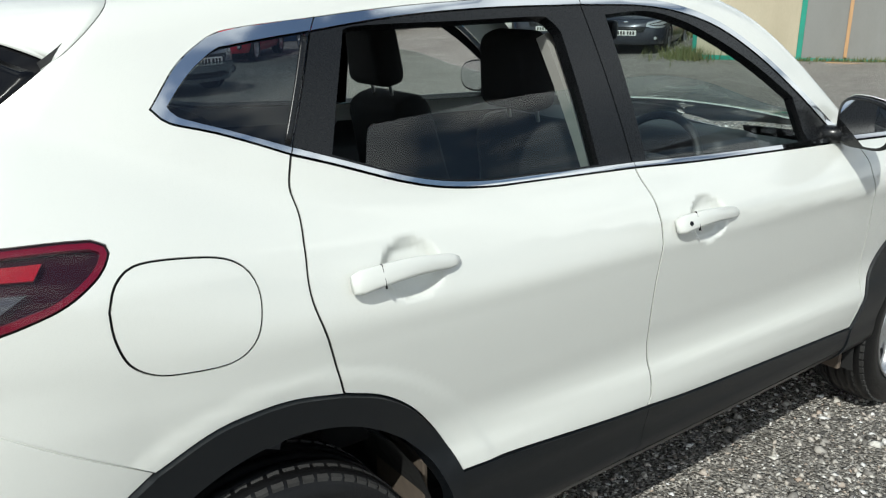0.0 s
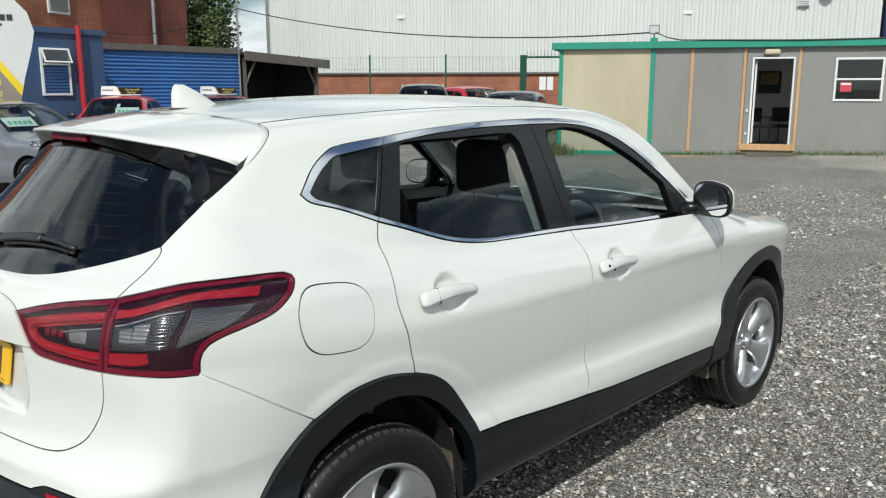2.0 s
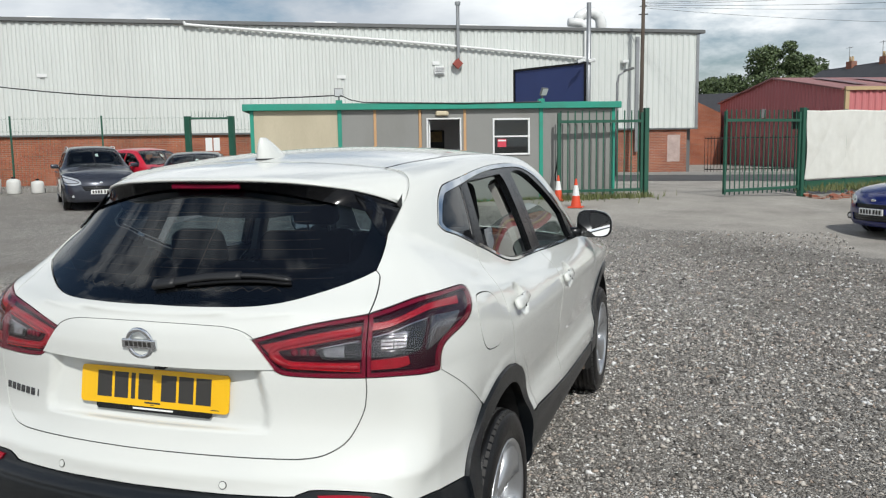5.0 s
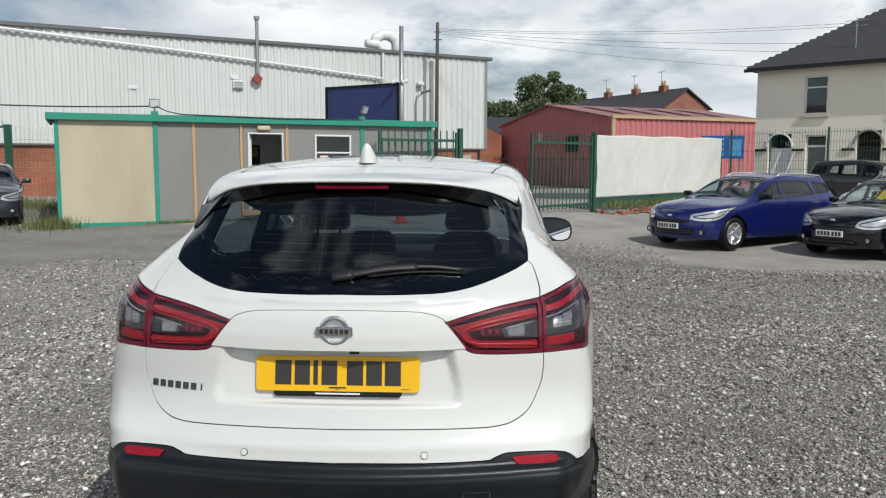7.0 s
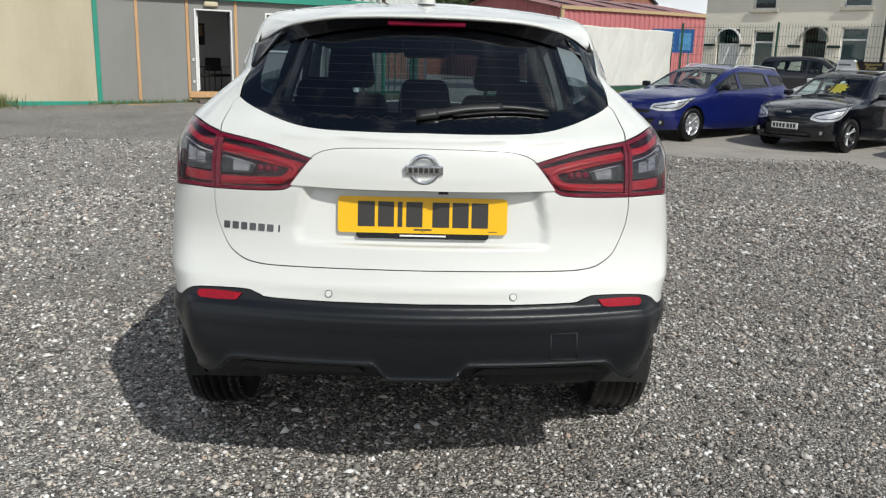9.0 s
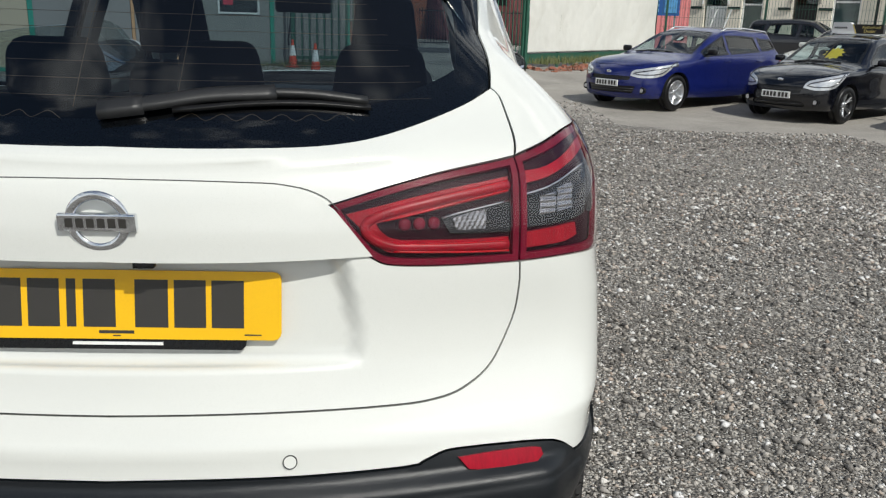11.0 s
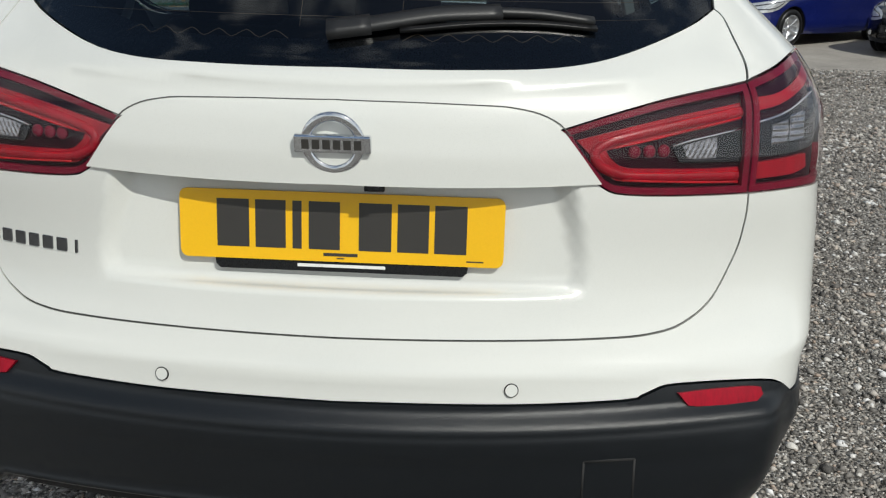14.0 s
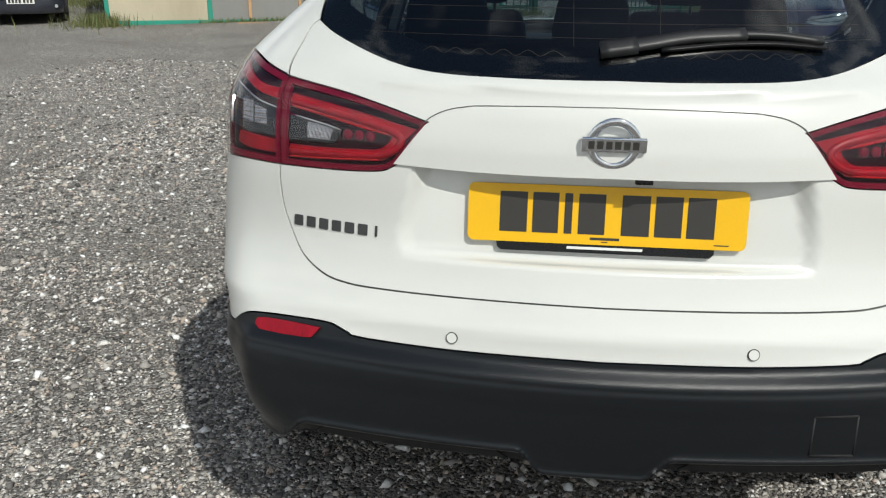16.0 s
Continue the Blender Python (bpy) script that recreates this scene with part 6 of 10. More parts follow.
def scatter_stones():
    """Loose angular chips over the part of the yard that is passed close by."""
    rng = np.random.default_rng(5)
    spots = []
    for x0, x1, y0, y1, per in ((-2.6, 3.6, -2.6, 1.2, 5600), (0.4, 4.6, 1.2, 5.0, 3000), (-3.6, -0.6, 1.2, 5.0, 1500), (0.2, 6.5, 5.0, 9.0, 1300), (-6.5, -0.6, 5.0, 9.5, 700), (-7.5, -2.6, -2.5, 5.0, 800), (3.6, 7.5, -2.0, 5.0, 900), (-3.0, 3.5, 9.0, 12.5, 500)):
        k = int((x1 - x0) * (y1 - y0) * per)
        spots.append(np.stack([rng.uniform(x0, x1, k), rng.uniform(y0, y1, k)], 1))
    p = np.vstack(spots)
    k = len(p)
    far = np.clip((np.hypot(p[:, 0], p[:, 1] + 2.5) - 3.0) / 4.0, 0, 1)
    size = np.clip(rng.lognormal(math.log(0.0052), 0.50, k) * (1 + 0.5 * far), 0.0024, 0.021 + 0.006 * far)
    octa = np.array([(1, 0, 0), (-1, 0, 0), (0, 1, 0), (0, -1, 0), (0, 0, 1), (0, 0, -1)], float)
    tri = np.array([(0, 2, 4), (2, 1, 4), (1, 3, 4), (3, 0, 4), (2, 0, 5), (1, 2, 5), (3, 1, 5), (0, 3, 5)])
    v = octa[None] * rng.uniform(0.6, 1.3, (k, 6, 1)) + rng.normal(0, 0.16, (k, 6, 3))
    v = v * np.stack([rng.uniform(0.8, 1.5, k), rng.uniform(0.7, 1.1, k), rng.uniform(0.4, 0.8, k)], 1)[:, None] * size[:, None, None]
    a, t = rng.uniform(0, 2 * math.pi, k), rng.normal(0, 0.35, k)
    ca, sa, ct, st = np.cos(a), np.sin(a), np.cos(t), np.sin(t)
    x, y, z = v[..., 0], v[..., 1] * ct[:, None] - v[..., 2] * st[:, None], v[..., 1] * st[:, None] + v[..., 2] * ct[:, None]
    v = np.stack([x * ca[:, None] - y * sa[:, None], x * sa[:, None] + y * ca[:, None], z], -1)
    v[..., :2] += p[:, None]
    v[..., 2] += (rise(np.clip(p[:, 1], 10, 45)) + size * 0.22)[:, None]
    f = (tri[None] + (np.arange(k) * 6)[:, None, None]).reshape(-1, 3)
    me = bpy.data.meshes.new("gravel_stones")
    me.vertices.add(k * 6)
    me.vertices.foreach_set("co", v.reshape(-1))
    me.loops.add(len(f) * 3)
    me.loops.foreach_set("vertex_index", f.reshape(-1).astype(np.int32))
    me.polygons.add(len(f))
    me.polygons.foreach_set("loop_start", (np.arange(len(f)) * 3).astype(np.int32))
    me.update(calc_edges=True)
    me.materials.append(stone_material())
    tagged(new("gravel_stones", me), "loose angular grey and tan stone chips", "gravel", kind="stuff")


scatter_stones()


# ---- building materials ----
def brick_material(name, c1, c2, mortar, scale=1.0, bump=0.006):
    m = bpy.data.materials.new(name)
    m.use_nodes = True
    n, l = m.node_tree.nodes, m.node_tree.links
    co, mp = n.new("ShaderNodeTexCoord"), n.new("ShaderNodeMapping")
    mp.inputs["Rotation"].default_value = (radians(90), 0, 0)
    br = n.new("ShaderNodeTexBrick")
    br.inputs["Scale"].default_value = scale
    br.inputs["Brick Width"].default_value, br.inputs["Row Height"].default_value, br.inputs["Mortar Size"].default_value = 0.225, 0.075, 0.006
    br.inputs["Color1"].default_value, br.inputs["Color2"].default_value, br.inputs["Mortar"].default_value = rgb(c1), rgb(c2), rgb(mortar)
    l.new(co.outputs["Object"], mp.inputs["Vector"])
    l.new(mp.outputs["Vector"], br.inputs["Vector"])
    no = n.new("ShaderNodeTexNoise")
    no.inputs["Scale"].default_value, no.inputs["Detail"].default_value = 0.9, 8
    l.new(co.outputs["Object"], no.inputs["Vector"])
    mr = n.new("ShaderNodeMapRange")
    mr.inputs["From Min"].default_value, mr.inputs["From Max"].default_value = 0.3, 0.7
    mr.inputs["To Min"].default_value, mr.inputs["To Max"].default_value = 0.7, 1.25
    l.new(no.outputs["Fac"], mr.inputs["Value"])
    h = n.new("ShaderNodeHueSaturation")
    l.new(br.outputs["Color"], h.inputs["Color"])
    l.new(mr.outputs["Result"], h.inputs["Value"])
    b = n["Principled BSDF"]
    l.new(h.outputs["Color"], b.inputs["Base Color"])
    b.inputs["Roughness"].default_value = 0.88
    bp = n.new("ShaderNodeBump")
    bp.inputs["Distance"].default_value = bump
    l.new(br.outputs["Fac"], bp.inputs["Height"])
    bp.invert = True
    l.new(bp.outputs["Normal"], b.inputs["Normal"])
    return m


BRICK_ORANGE = brick_material("orange_brick", (0.36, 0.115, 0.055), (0.30, 0.085, 0.045), (0.30, 0.24, 0.19))
BRICK_MAROON = brick_material("dark_red_brick", (0.17, 0.045, 0.032), (0.145, 0.040, 0.030), (0.165, 0.075, 0.06))
BRICK_BROWN = brick_material("weathered_brick", (0.33, 0.115, 0.062), (0.24, 0.085, 0.055), (0.32, 0.27, 0.22))
CLAD_WHITE = surface("white_profiled_steel", (0.60, 0.625, 0.60), 0.5, vary=0.05, size=3.0, grain=3, dirt=(0.42, 0.42, 0.38), dirt_amount=0.35, stretch=(1, 1, 0.15))
GUTTER_GREY = surface("grey_gutter", (0.13, 0.135, 0.135), 0.6, vary=0.1)
PANEL_GREY = surface("grey_cabin_panel", (0.235, 0.235, 0.222), 0.75, vary=0.07, size=0.9, bump=0.002, grain=60, dirt=(0.16, 0.15, 0.13), dirt_amount=0.5, stretch=(1, 1, 0.35))
PANEL_CREAM = surface("weathered_cream_panel", (0.50, 0.445, 0.325), 0.75, vary=0.08, size=0.8, bump=0.002, grain=60, dirt=(0.34, 0.29, 0.20), dirt_amount=0.6, stretch=(1, 1, 0.3))
GREEN_TRIM = surface("turquoise_green_paint", (0.025, 0.27, 0.19), 0.5, vary=0.12, size=0.4, dirt=(0.05, 0.16, 0.12), dirt_amount=0.5)
GREEN_STEEL = surface("dark_green_steel", (0.018, 0.085, 0.055), 0.5, vary=0.15, size=0.4)
BATTEN = surface("raw_pine_batten", (0.50, 0.30, 0.15), 0.75, vary=0.2, size=0.15, bump=0.001, grain=30, stretch=(1, 1, 0.1))
UPVC = surface("white_upvc", (0.72, 0.73, 0.72), 0.35, vary=0.04)
PANE_DARK = pane("office_glass", (0.55, 0.60, 0.60))
WALL_PALE = surface("pale_inner_wall", (0.72, 0.72, 0.72), 0.85, vary=0.05)
LINO = surface("grey_office_floor", (0.30, 0.30, 0.30), 0.6, vary=0.15)
CHAIR_BLACK = surface("black_vinyl", (0.015, 0.015, 0.016), 0.5, vary=0.1)
BLUE_SHUTTER = surface("navy_sheet_steel", (0.028, 0.045, 0.145), 0.55, vary=0.1, size=1.0)
BLUE_SHEET = surface("blue_corrugated_steel", (0.045, 0.15, 0.40), 0.45, vary=0.1, size=1.2, dirt=(0.05, 0.10, 0.22), dirt_amount=0.5)
BLUE_CABIN = surface("faded_blue_paint", (0.040, 0.085, 0.185), 0.65, vary=0.15, size=1.0, dirt=(0.07, 0.09, 0.12), dirt_amount=0.6)
RED_PAINT = surface("red_paint", (0.42, 0.018, 0.03), 0.5, vary=0.1)
WOOD_GREY = surface("weathered_timber", (0.12, 0.105, 0.09), 0.85, vary=0.25, size=0.3, bump=0.003, grain=25, stretch=(0.2, 1, 1))
WOOD_BLACK = surface("tarred_boards", (0.018, 0.018, 0.018), 0.85, vary=0.2, size=0.3)
CONCRETE = surface("grey_concrete", (0.30, 0.29, 0.27), 0.85, vary=0.15, size=0.5, bump=0.003)
CONE_RED = surface("orange_red_cone", (0.62, 0.065, 0.022), 0.5, vary=0.1, dirt=(0.30, 0.06, 0.04), dirt_amount=0.5)
SHEET_WHITE = surface("white_tarpaulin", (0.66, 0.66, 0.62), 0.6, vary=0.06, size=1.0, bump=0.01, grain=5, dirt=(0.42, 0.41, 0.35), dirt_amount=0.5)
PINK_STEEL = surface("faded_red_profiled_steel", (0.50, 0.165, 0.17), 0.6, vary=0.1, size=3.0, dirt=(0.34, 0.14, 0.13), dirt_amount=0.4)
YELLOW_TRIM = surface("ochre_gutter", (0.46, 0.34, 0.19), 0.6, vary=0.1)
RENDER_CREAM = surface("cream_render", (0.80, 0.75, 0.64), 0.9, vary=0.05, size=2.0, bump=0.0, grain=20, dirt=(0.62, 0.57, 0.48), dirt_amount=0.4)
SLATE = surface("dark_slate", (0.040, 0.040, 0.045), 0.7, vary=0.25, size=0.4, bump=0.01, grain=8)
ASPHALT = surface("road_asphalt", (0.060, 0.060, 0.062), 0.9, vary=0.2, size=1.5, bump=0.004, grain=60)
POLE_WOOD = surface("creosoted_pole", (0.075, 0.058, 0.045), 0.9, vary=0.2)
CABLE = surface("black_cable", (0.02, 0.02, 0.02), 0.6, vary=0.05)
GALV = surface("galvanised_steel", (0.34, 0.35, 0.36), 0.45, metal=0.7, vary=0.15, size=0.2)


def solid(name, m, boxes, material, parent=None, label="", bevel=0.0):
    bm = bmesh.new()
    for b in boxes:
        box(bm, *b, bevel=bevel, m=m)
    return part(name, bm, material, parent, label)


def corrugated(bm, u0, u1, w0, w1, period, deep, along="x", m=None, flat=0.35):
    """A profiled sheet in the x-z plane, ribs upright or level."""
    us, vs = [], []
    u = u0
    while u < u1 - 1e-6:
        for f, d in ((0.0, 0.0), (flat, 0.0), (0.5, -deep), (0.5 + flat, -deep)):
            if u + f * period < u1:
                us.append((u + f * period, d))
        u += period
    us.append((u1, 0.0))
    rows = []
    for q, d in us:
        a, b = ((q, d, w0), (q, d, w1)) if along == "x" else ((w0, d, q), (w1, d, q))
        va, vb = bm.verts.new(m @ Vector(a) if m else a), bm.verts.new(m @ Vector(b) if m else b)
        rows.append((va, vb))
    for (a, b), (c, d) in zip(rows, rows[1:]):
        bm.faces.new((a, c, d, b))


# ---- portable office cabin ----
CAB = pose(-7.55, 15.2, 0.0, 0, 0, 27.0)
cabin = thing("portable_cabin", "grey and cream panelled portable office with turquoise trim, door standing open", "cabin")
DEEP = 2.9
Z0, Z1 = 0.20, 2.52
solid("wall_panel", CAB, [(-1.62, 0.37, 0, 0.06, Z0, Z1)], PANEL_CREAM, cabin, "stained cream wall panel")
for a, b, lo, hi in ((0.47, 1.24, Z0, Z1), (1.30, 2.34, Z0, Z1), (2.42, 2.53, Z0, Z1), (3.40, 3.46, Z0, Z1), (2.53, 3.40, 2.29, Z1), (3.53, 4.19, Z0, Z1), (4.19, 5.14, Z0, 1.36), (4.19, 5.14, 2.27, Z1), (5.14, 5.38, Z0, Z1), (5.48, 7.30, Z0, Z1)):
    solid("wall_panel", CAB, [(a, b, 0, 0.06, lo, hi)], PANEL_GREY, cabin)
for a in (1.24, 2.345, 3.46):
    solid("batten", CAB, [(a, a + 0.065, -0.022, 0.05, Z0 + 0.02, Z1)], BATTEN, cabin, "raw pine batten", 0.004)
for a in (0.37, 5.38):
    post = solid("corner_post", CAB, [(a, a + 0.10, -0.03, 0.08, 0.05, 2.74)], GREEN_TRIM, cabin, "", 0.006)
    solid("post_bracket", CAB, [(a - 0.03, a + 0.13, -0.06, 0.04, 2.66, 2.74)], GREEN_TRIM, post, "", 0.006)
for a in (-1.70, 7.28):
    solid("corner_post", CAB, [(a, a + 0.09, -0.02, 0.08, 0.10, Z1)], GREEN_TRIM, cabin, "", 0.006)
solid("fascia", CAB, [(-1.86, 7.50, -0.12, 0.02, 2.50, 2.66)], GREEN_TRIM, cabin, "", 0.01)
solid("fascia", CAB, [(-1.86, -1.78, 0.02, DEEP + 0.1, 2.50, 2.66)], GREEN_TRIM, cabin, "", 0.01)
solid("roof", CAB, [(-1.80, 7.46, 0.0, DEEP + 0.08, 2.56, 2.63)], GUTTER_GREY, cabin)
solid("base_beam", CAB, [(-1.70, 2.36, -0.025, 0.05, 0.10, 0.20), (3.50, 7.37, -0.025, 0.05, 0.15, 0.25)], GREEN_TRIM, cabin, "", 0.006)
solid("end_wall", CAB, [(-1.66, -1.60, 0.08, DEEP, Z0 - 0.1, Z1)], PANEL_GREY, cabin)
solid("end_wall", CAB, [(7.30, 7.36, 0.08, DEEP, Z0, Z1)], PANEL_GREY, cabin)
solid("back_wall", CAB, [(-1.66, 7.36, DEEP, DEEP + 0.06, Z0, Z1)], WALL_PALE, cabin)
solid("partition", CAB, [(2.10, 2.14, 0.1, DEEP, Z0, Z1), (4.02, 4.06, 0.9, DEEP, Z0, Z1)], WALL_PALE, cabin)
solid("cabin_floor", CAB, [(-1.62, 7.32, 0.06, DEEP, 0.22, 0.30)], LINO, cabin)
solid("inner_ceiling", CAB, [(-1.60, 7.30, 0.06, DEEP, 2.46, 2.50)], WALL_PALE, cabin)
frame_o = solid("door_frame", CAB, [(2.53, 2.575, -0.03, 0.08, 0.42, 2.29), (3.365, 3.40, -0.03, 0.08, 0.42, 2.29), (2.575, 3.365, -0.03, 0.08, 2.255, 2.29)], UPVC, cabin, "white door frame", 0.005)
solid("door_sill", CAB, [(2.36, 3.52, -0.05, 0.06, 0.28, 0.42)], BATTEN, cabin, "pine door sill", 0.006)
solid("door_leaf", CAB, [(2.60, 2.64, 0.09, 0.86, 0.44, 2.22)], UPVC, cabin, "white door standing open inwards", 0.004)
for z in (1.12, 0.62):
    solid("door_hook", CAB, [(2.46, 2.50, -0.04, 0.0, z, z + 0.06)], UPVC, frame_o)
win = solid("window_frame", CAB, [(4.19, 4.235, -0.03, 0.07, 1.36, 2.27), (5.095, 5.14, -0.03, 0.07, 1.36, 2.27), (4.235, 5.095, -0.03, 0.07, 1.36, 1.405), (4.235, 5.095, -0.03, 0.07, 2.225, 2.27), (4.235, 5.095, -0.03, 0.07, 1.80, 1.84)], UPVC, cabin, "white window frame", 0.004)
for lo, hi in ((1.405, 1.80), (1.84, 2.225)):
    o = solid("window_glass", CAB, [(4.235, 5.095, 0.01, 0.016, lo, hi)], PANE_DARK, win)
    o.visible_shadow = False
solid("notice", CAB, [(4.32, 4.54, 0.004, 0.008, 1.56, 1.76)], surface("red_notice", (0.55, 0.05, 0.08), 0.6), win, "red window notice with a pale band")
solid("notice_band", CAB, [(4.33, 4.53, 0.0, 0.003, 1.70, 1.74)], UPVC, win)
lamp = solid("bulkhead_lamp", CAB, [(2.76, 3.08, -0.10, 0.0, 2.34, 2.46)], surface("cream_lamp_cover", (0.55, 0.48, 0.34), 0.4), cabin, "cream bulkhead lamp", 0.03)
step_o = tagged(solid("door_step", CAB, [(2.50, 3.45, -0.45, -0.05, 0.05, 0.24)], WOOD_GREY), "weathered timber step under the office door", "step")
tagged(solid("timber_offcut", CAB, [(0.95, 1.75, -0.35, -0.22, 0.08, 0.15)], BATTEN), "pale timber offcut lying on the gravel", "timber")


def floodlight(at, yaw, tilt, parent):
    m = CAB @ Matrix.Translation(at) @ Matrix.Rotation(radians(yaw), 4, "Z") @ Matrix.Rotation(radians(tilt), 4, "X")
    fl = solid("floodlight", m, [(-0.11, 0.11, -0.03, 0.03, 0.02, 0.22)], GUTTER_GREY, parent, "small grey floodlight", 0.01)
    solid("lens", m, [(-0.095, 0.095, -0.036, -0.028, 0.04, 0.20)], surface("lamp_glass", (0.5, 0.52, 0.52), 0.15), fl)
    solid("bracket", m, [(-0.02, 0.02, -0.02, 0.02, -0.06, 0.03)], GUTTER_GREY, fl)


floodlight((0.42, -0.02, 2.80), 0, 0, cabin)
floodlight((5.46, -0.02, 2.80), 35, 25, cabin)


def office_chair(x, y, yaw):
    m = CAB @ Matrix.Translation((x, y, 0.30)) @ Matrix.Rotation(radians(yaw), 4, "Z")
    ch = thing("office_chair", "black padded visitor chair with tubular arms", "chair", "visitor chairs")
    solid("seat", m, [(-0.24, 0.24, -0.22, 0.22, 0.42, 0.48)], CHAIR_BLACK, ch, "", 0.02)
    solid("backrest", m, [(-0.23, 0.23, 0.20, 0.25, 0.55, 0.88)], CHAIR_BLACK, ch, "", 0.02)
    for sx in (-0.25, 0.25):
        bm = bmesh.new()
        tube(bm, [m @ Vector(p) for p in ((sx, -0.22, 0.0), (sx, -0.22, 0.66), (sx, 0.24, 0.66), (sx, 0.24, 0.0))], 0.013)
        part("leg_frame", bm, CHAIR_BLACK, ch)


office_chair(2.98, 1.3, 60)
office_chair(3.45, 1.7, 20)
pic = thing("wall_picture", "dark framed abstract picture on the office wall", "picture")
solid("frame", CAB, [(2.86, 3.40, DEEP - 0.05, DEEP - 0.005, 1.50, 2.05)], CHAIR_BLACK, pic)
solid("print", CAB, [(2.92, 3.34, DEEP - 0.056, DEEP - 0.049, 1.72, 2.01)], surface("print_tones", (0.28, 0.20, 0.08), 0.6, vary=0.6, size=0.15), pic)

# ---- white warehouse ----
WH = pose(0.5, 38.0, 0.0, 0, 0, 32.0)
wh = thing("warehouse", "long white profiled-steel warehouse on a red brick base", "warehouse")
for a, b in ((-34.4, -23.0), (-23.0, -5.75), (-5.75, -0.12)):
    bm = bmesh.new()
    corrugated(bm, a, b, 2.25, 6.62, 0.30, 0.04, m=WH)
    part("cladding", bm, CLAD_WHITE, wh)
solid("brick_base", WH, [(-34.4, -5.55, 0.06, 0.4, -0.3, 2.22)], BRICK_ORANGE, wh, "orange-red brick base wall")
solid("brick_base", WH, [(-5.55, -0.5, 0.06, 0.4, -0.3, 2.22)], BRICK_BROWN, wh, "weathered brown brick base wall")
solid("paint_mark", WH, [(-1.50, -0.85, 0.05, 0.06, 0.7, 1.95)], surface("faded_whitewash", (0.42, 0.33, 0.30), 0.9, vary=0.3, size=0.3), wh)
solid("drip_rail", WH, [(-34.4, 0.0, -0.06, 0.1, 2.20, 2.27)], GUTTER_GREY, wh)
solid("core", WH, [(-34.3, -0.1, 0.45, 25, -0.3, 6.6)], GUTTER_GREY, wh)
for s in (-0.14, -34.45):
    solid("corner_flashing", WH, [(s, s + 0.14, -0.05, 0.3, 2.25, 6.62)], GALV, wh)
solid("gutter", WH, [(-34.6, 0.25, -0.14, 0.15, 6.60, 6.76)], GUTTER_GREY, wh, "", 0.02)
solid("cable_trunking", WH, [(-3.24, -3.08, -0.12, -0.04, 1.2, 6.4)], GALV, wh)
bm = bmesh.new()
tube(bm, [WH @ Vector(p) for p in ((-22.9, -0.16, 6.58), (-14.3, -0.16, 6.05), (-5.75, -0.16, 5.42))], 0.055)
tube(bm, [WH @ Vector(p) for p in ((-22.95, -0.16, 6.7), (-22.9, -0.16, 6.55))], 0.055)
tube(bm, [WH @ Vector(p) for p in ((-5.75, -0.16, 6.6), (-5.75, -0.16, 5.38))], 0.05)
part("rain_pipe", bm, UPVC, wh)
bm = bmesh.new()
rod(bm, WH @ Vector((-11.65, -0.2, 5.15)), WH @ Vector((-11.65, -0.2, 7.6)), 0.075)
rod(bm, WH @ Vector((-11.65, -0.2, 7.58)), WH @ Vector((-11.65, -0.2, 7.72)), 0.12)
flue = part("flue", bm, GALV, wh)
solid("flue_foot", WH @ Matrix.Translation((-11.68, -0.2, 5.12)) @ Matrix.Rotation(radians(45), 4, "Y"), [(-0.16, 0.16, -0.1, 0.1, -0.16, 0.16)], surface("rusty_red_box", (0.28, 0.06, 0.045), 0.7, vary=0.3), flue)
bm = bmesh.new()
tube(bm, [WH @ Vector(p) for p in ((-4.30, 1.4, 6.6), (-4.30, 1.4, 7.25), (-4.42, 1.4, 7.50), (-4.72, 1.4, 7.66), (-5.05, 1.4, 7.66), (-5.35, 1.4, 7.50), (-5.5, 1.4, 7.2))], 0.26, 14)
tube(bm, [WH @ Vector(p) for p in ((-5.1, 1.2, 6.6), (-5.15, 1.2, 6.95), (-5.4, 1.2, 7.15), (-6.0, 1.2, 7.18))], 0.20, 12)
part("roof_duct", bm, UPVC, wh, "white bent roof duct", smooth=True)
for s in (-17.2, -10.9, -7.5, -24.0, -28.5):
    solid("roof_vent", WH, [(s - 0.5, s + 0.5, 0.8, 1.6, 6.6, 6.95)], UPVC, wh, "", 0.06)
for s, z, w, h in ((-28.35, 4.56, 0.36, 0.14), (-16.7, 4.55, 0.36, 0.14), (-12.62, 5.16, 0.3, 0.16)):
    solid("wall_label", WH, [(s - w / 2, s + w / 2, -0.07, -0.05, z - h / 2, z + h / 2)], UPVC, wh)
solid("wall_vent", WH, [(-12.7, -12.25, -0.16, -0.04, 4.66, 5.0)], UPVC, wh, "", 0.02)
for k in range(4):
    solid("vent_slat", WH, [(-12.66, -12.29, -0.18, -0.15, 4.70 + 0.075 * k, 4.73 + 0.075 * k)], GALV, wh)
for s, z in ((-3.9, 5.2),):
    solid("camera_unit", WH, [(s - 0.08, s + 0.22, -0.32, -0.06, z, z + 0.14)], UPVC, wh, "", 0.02)


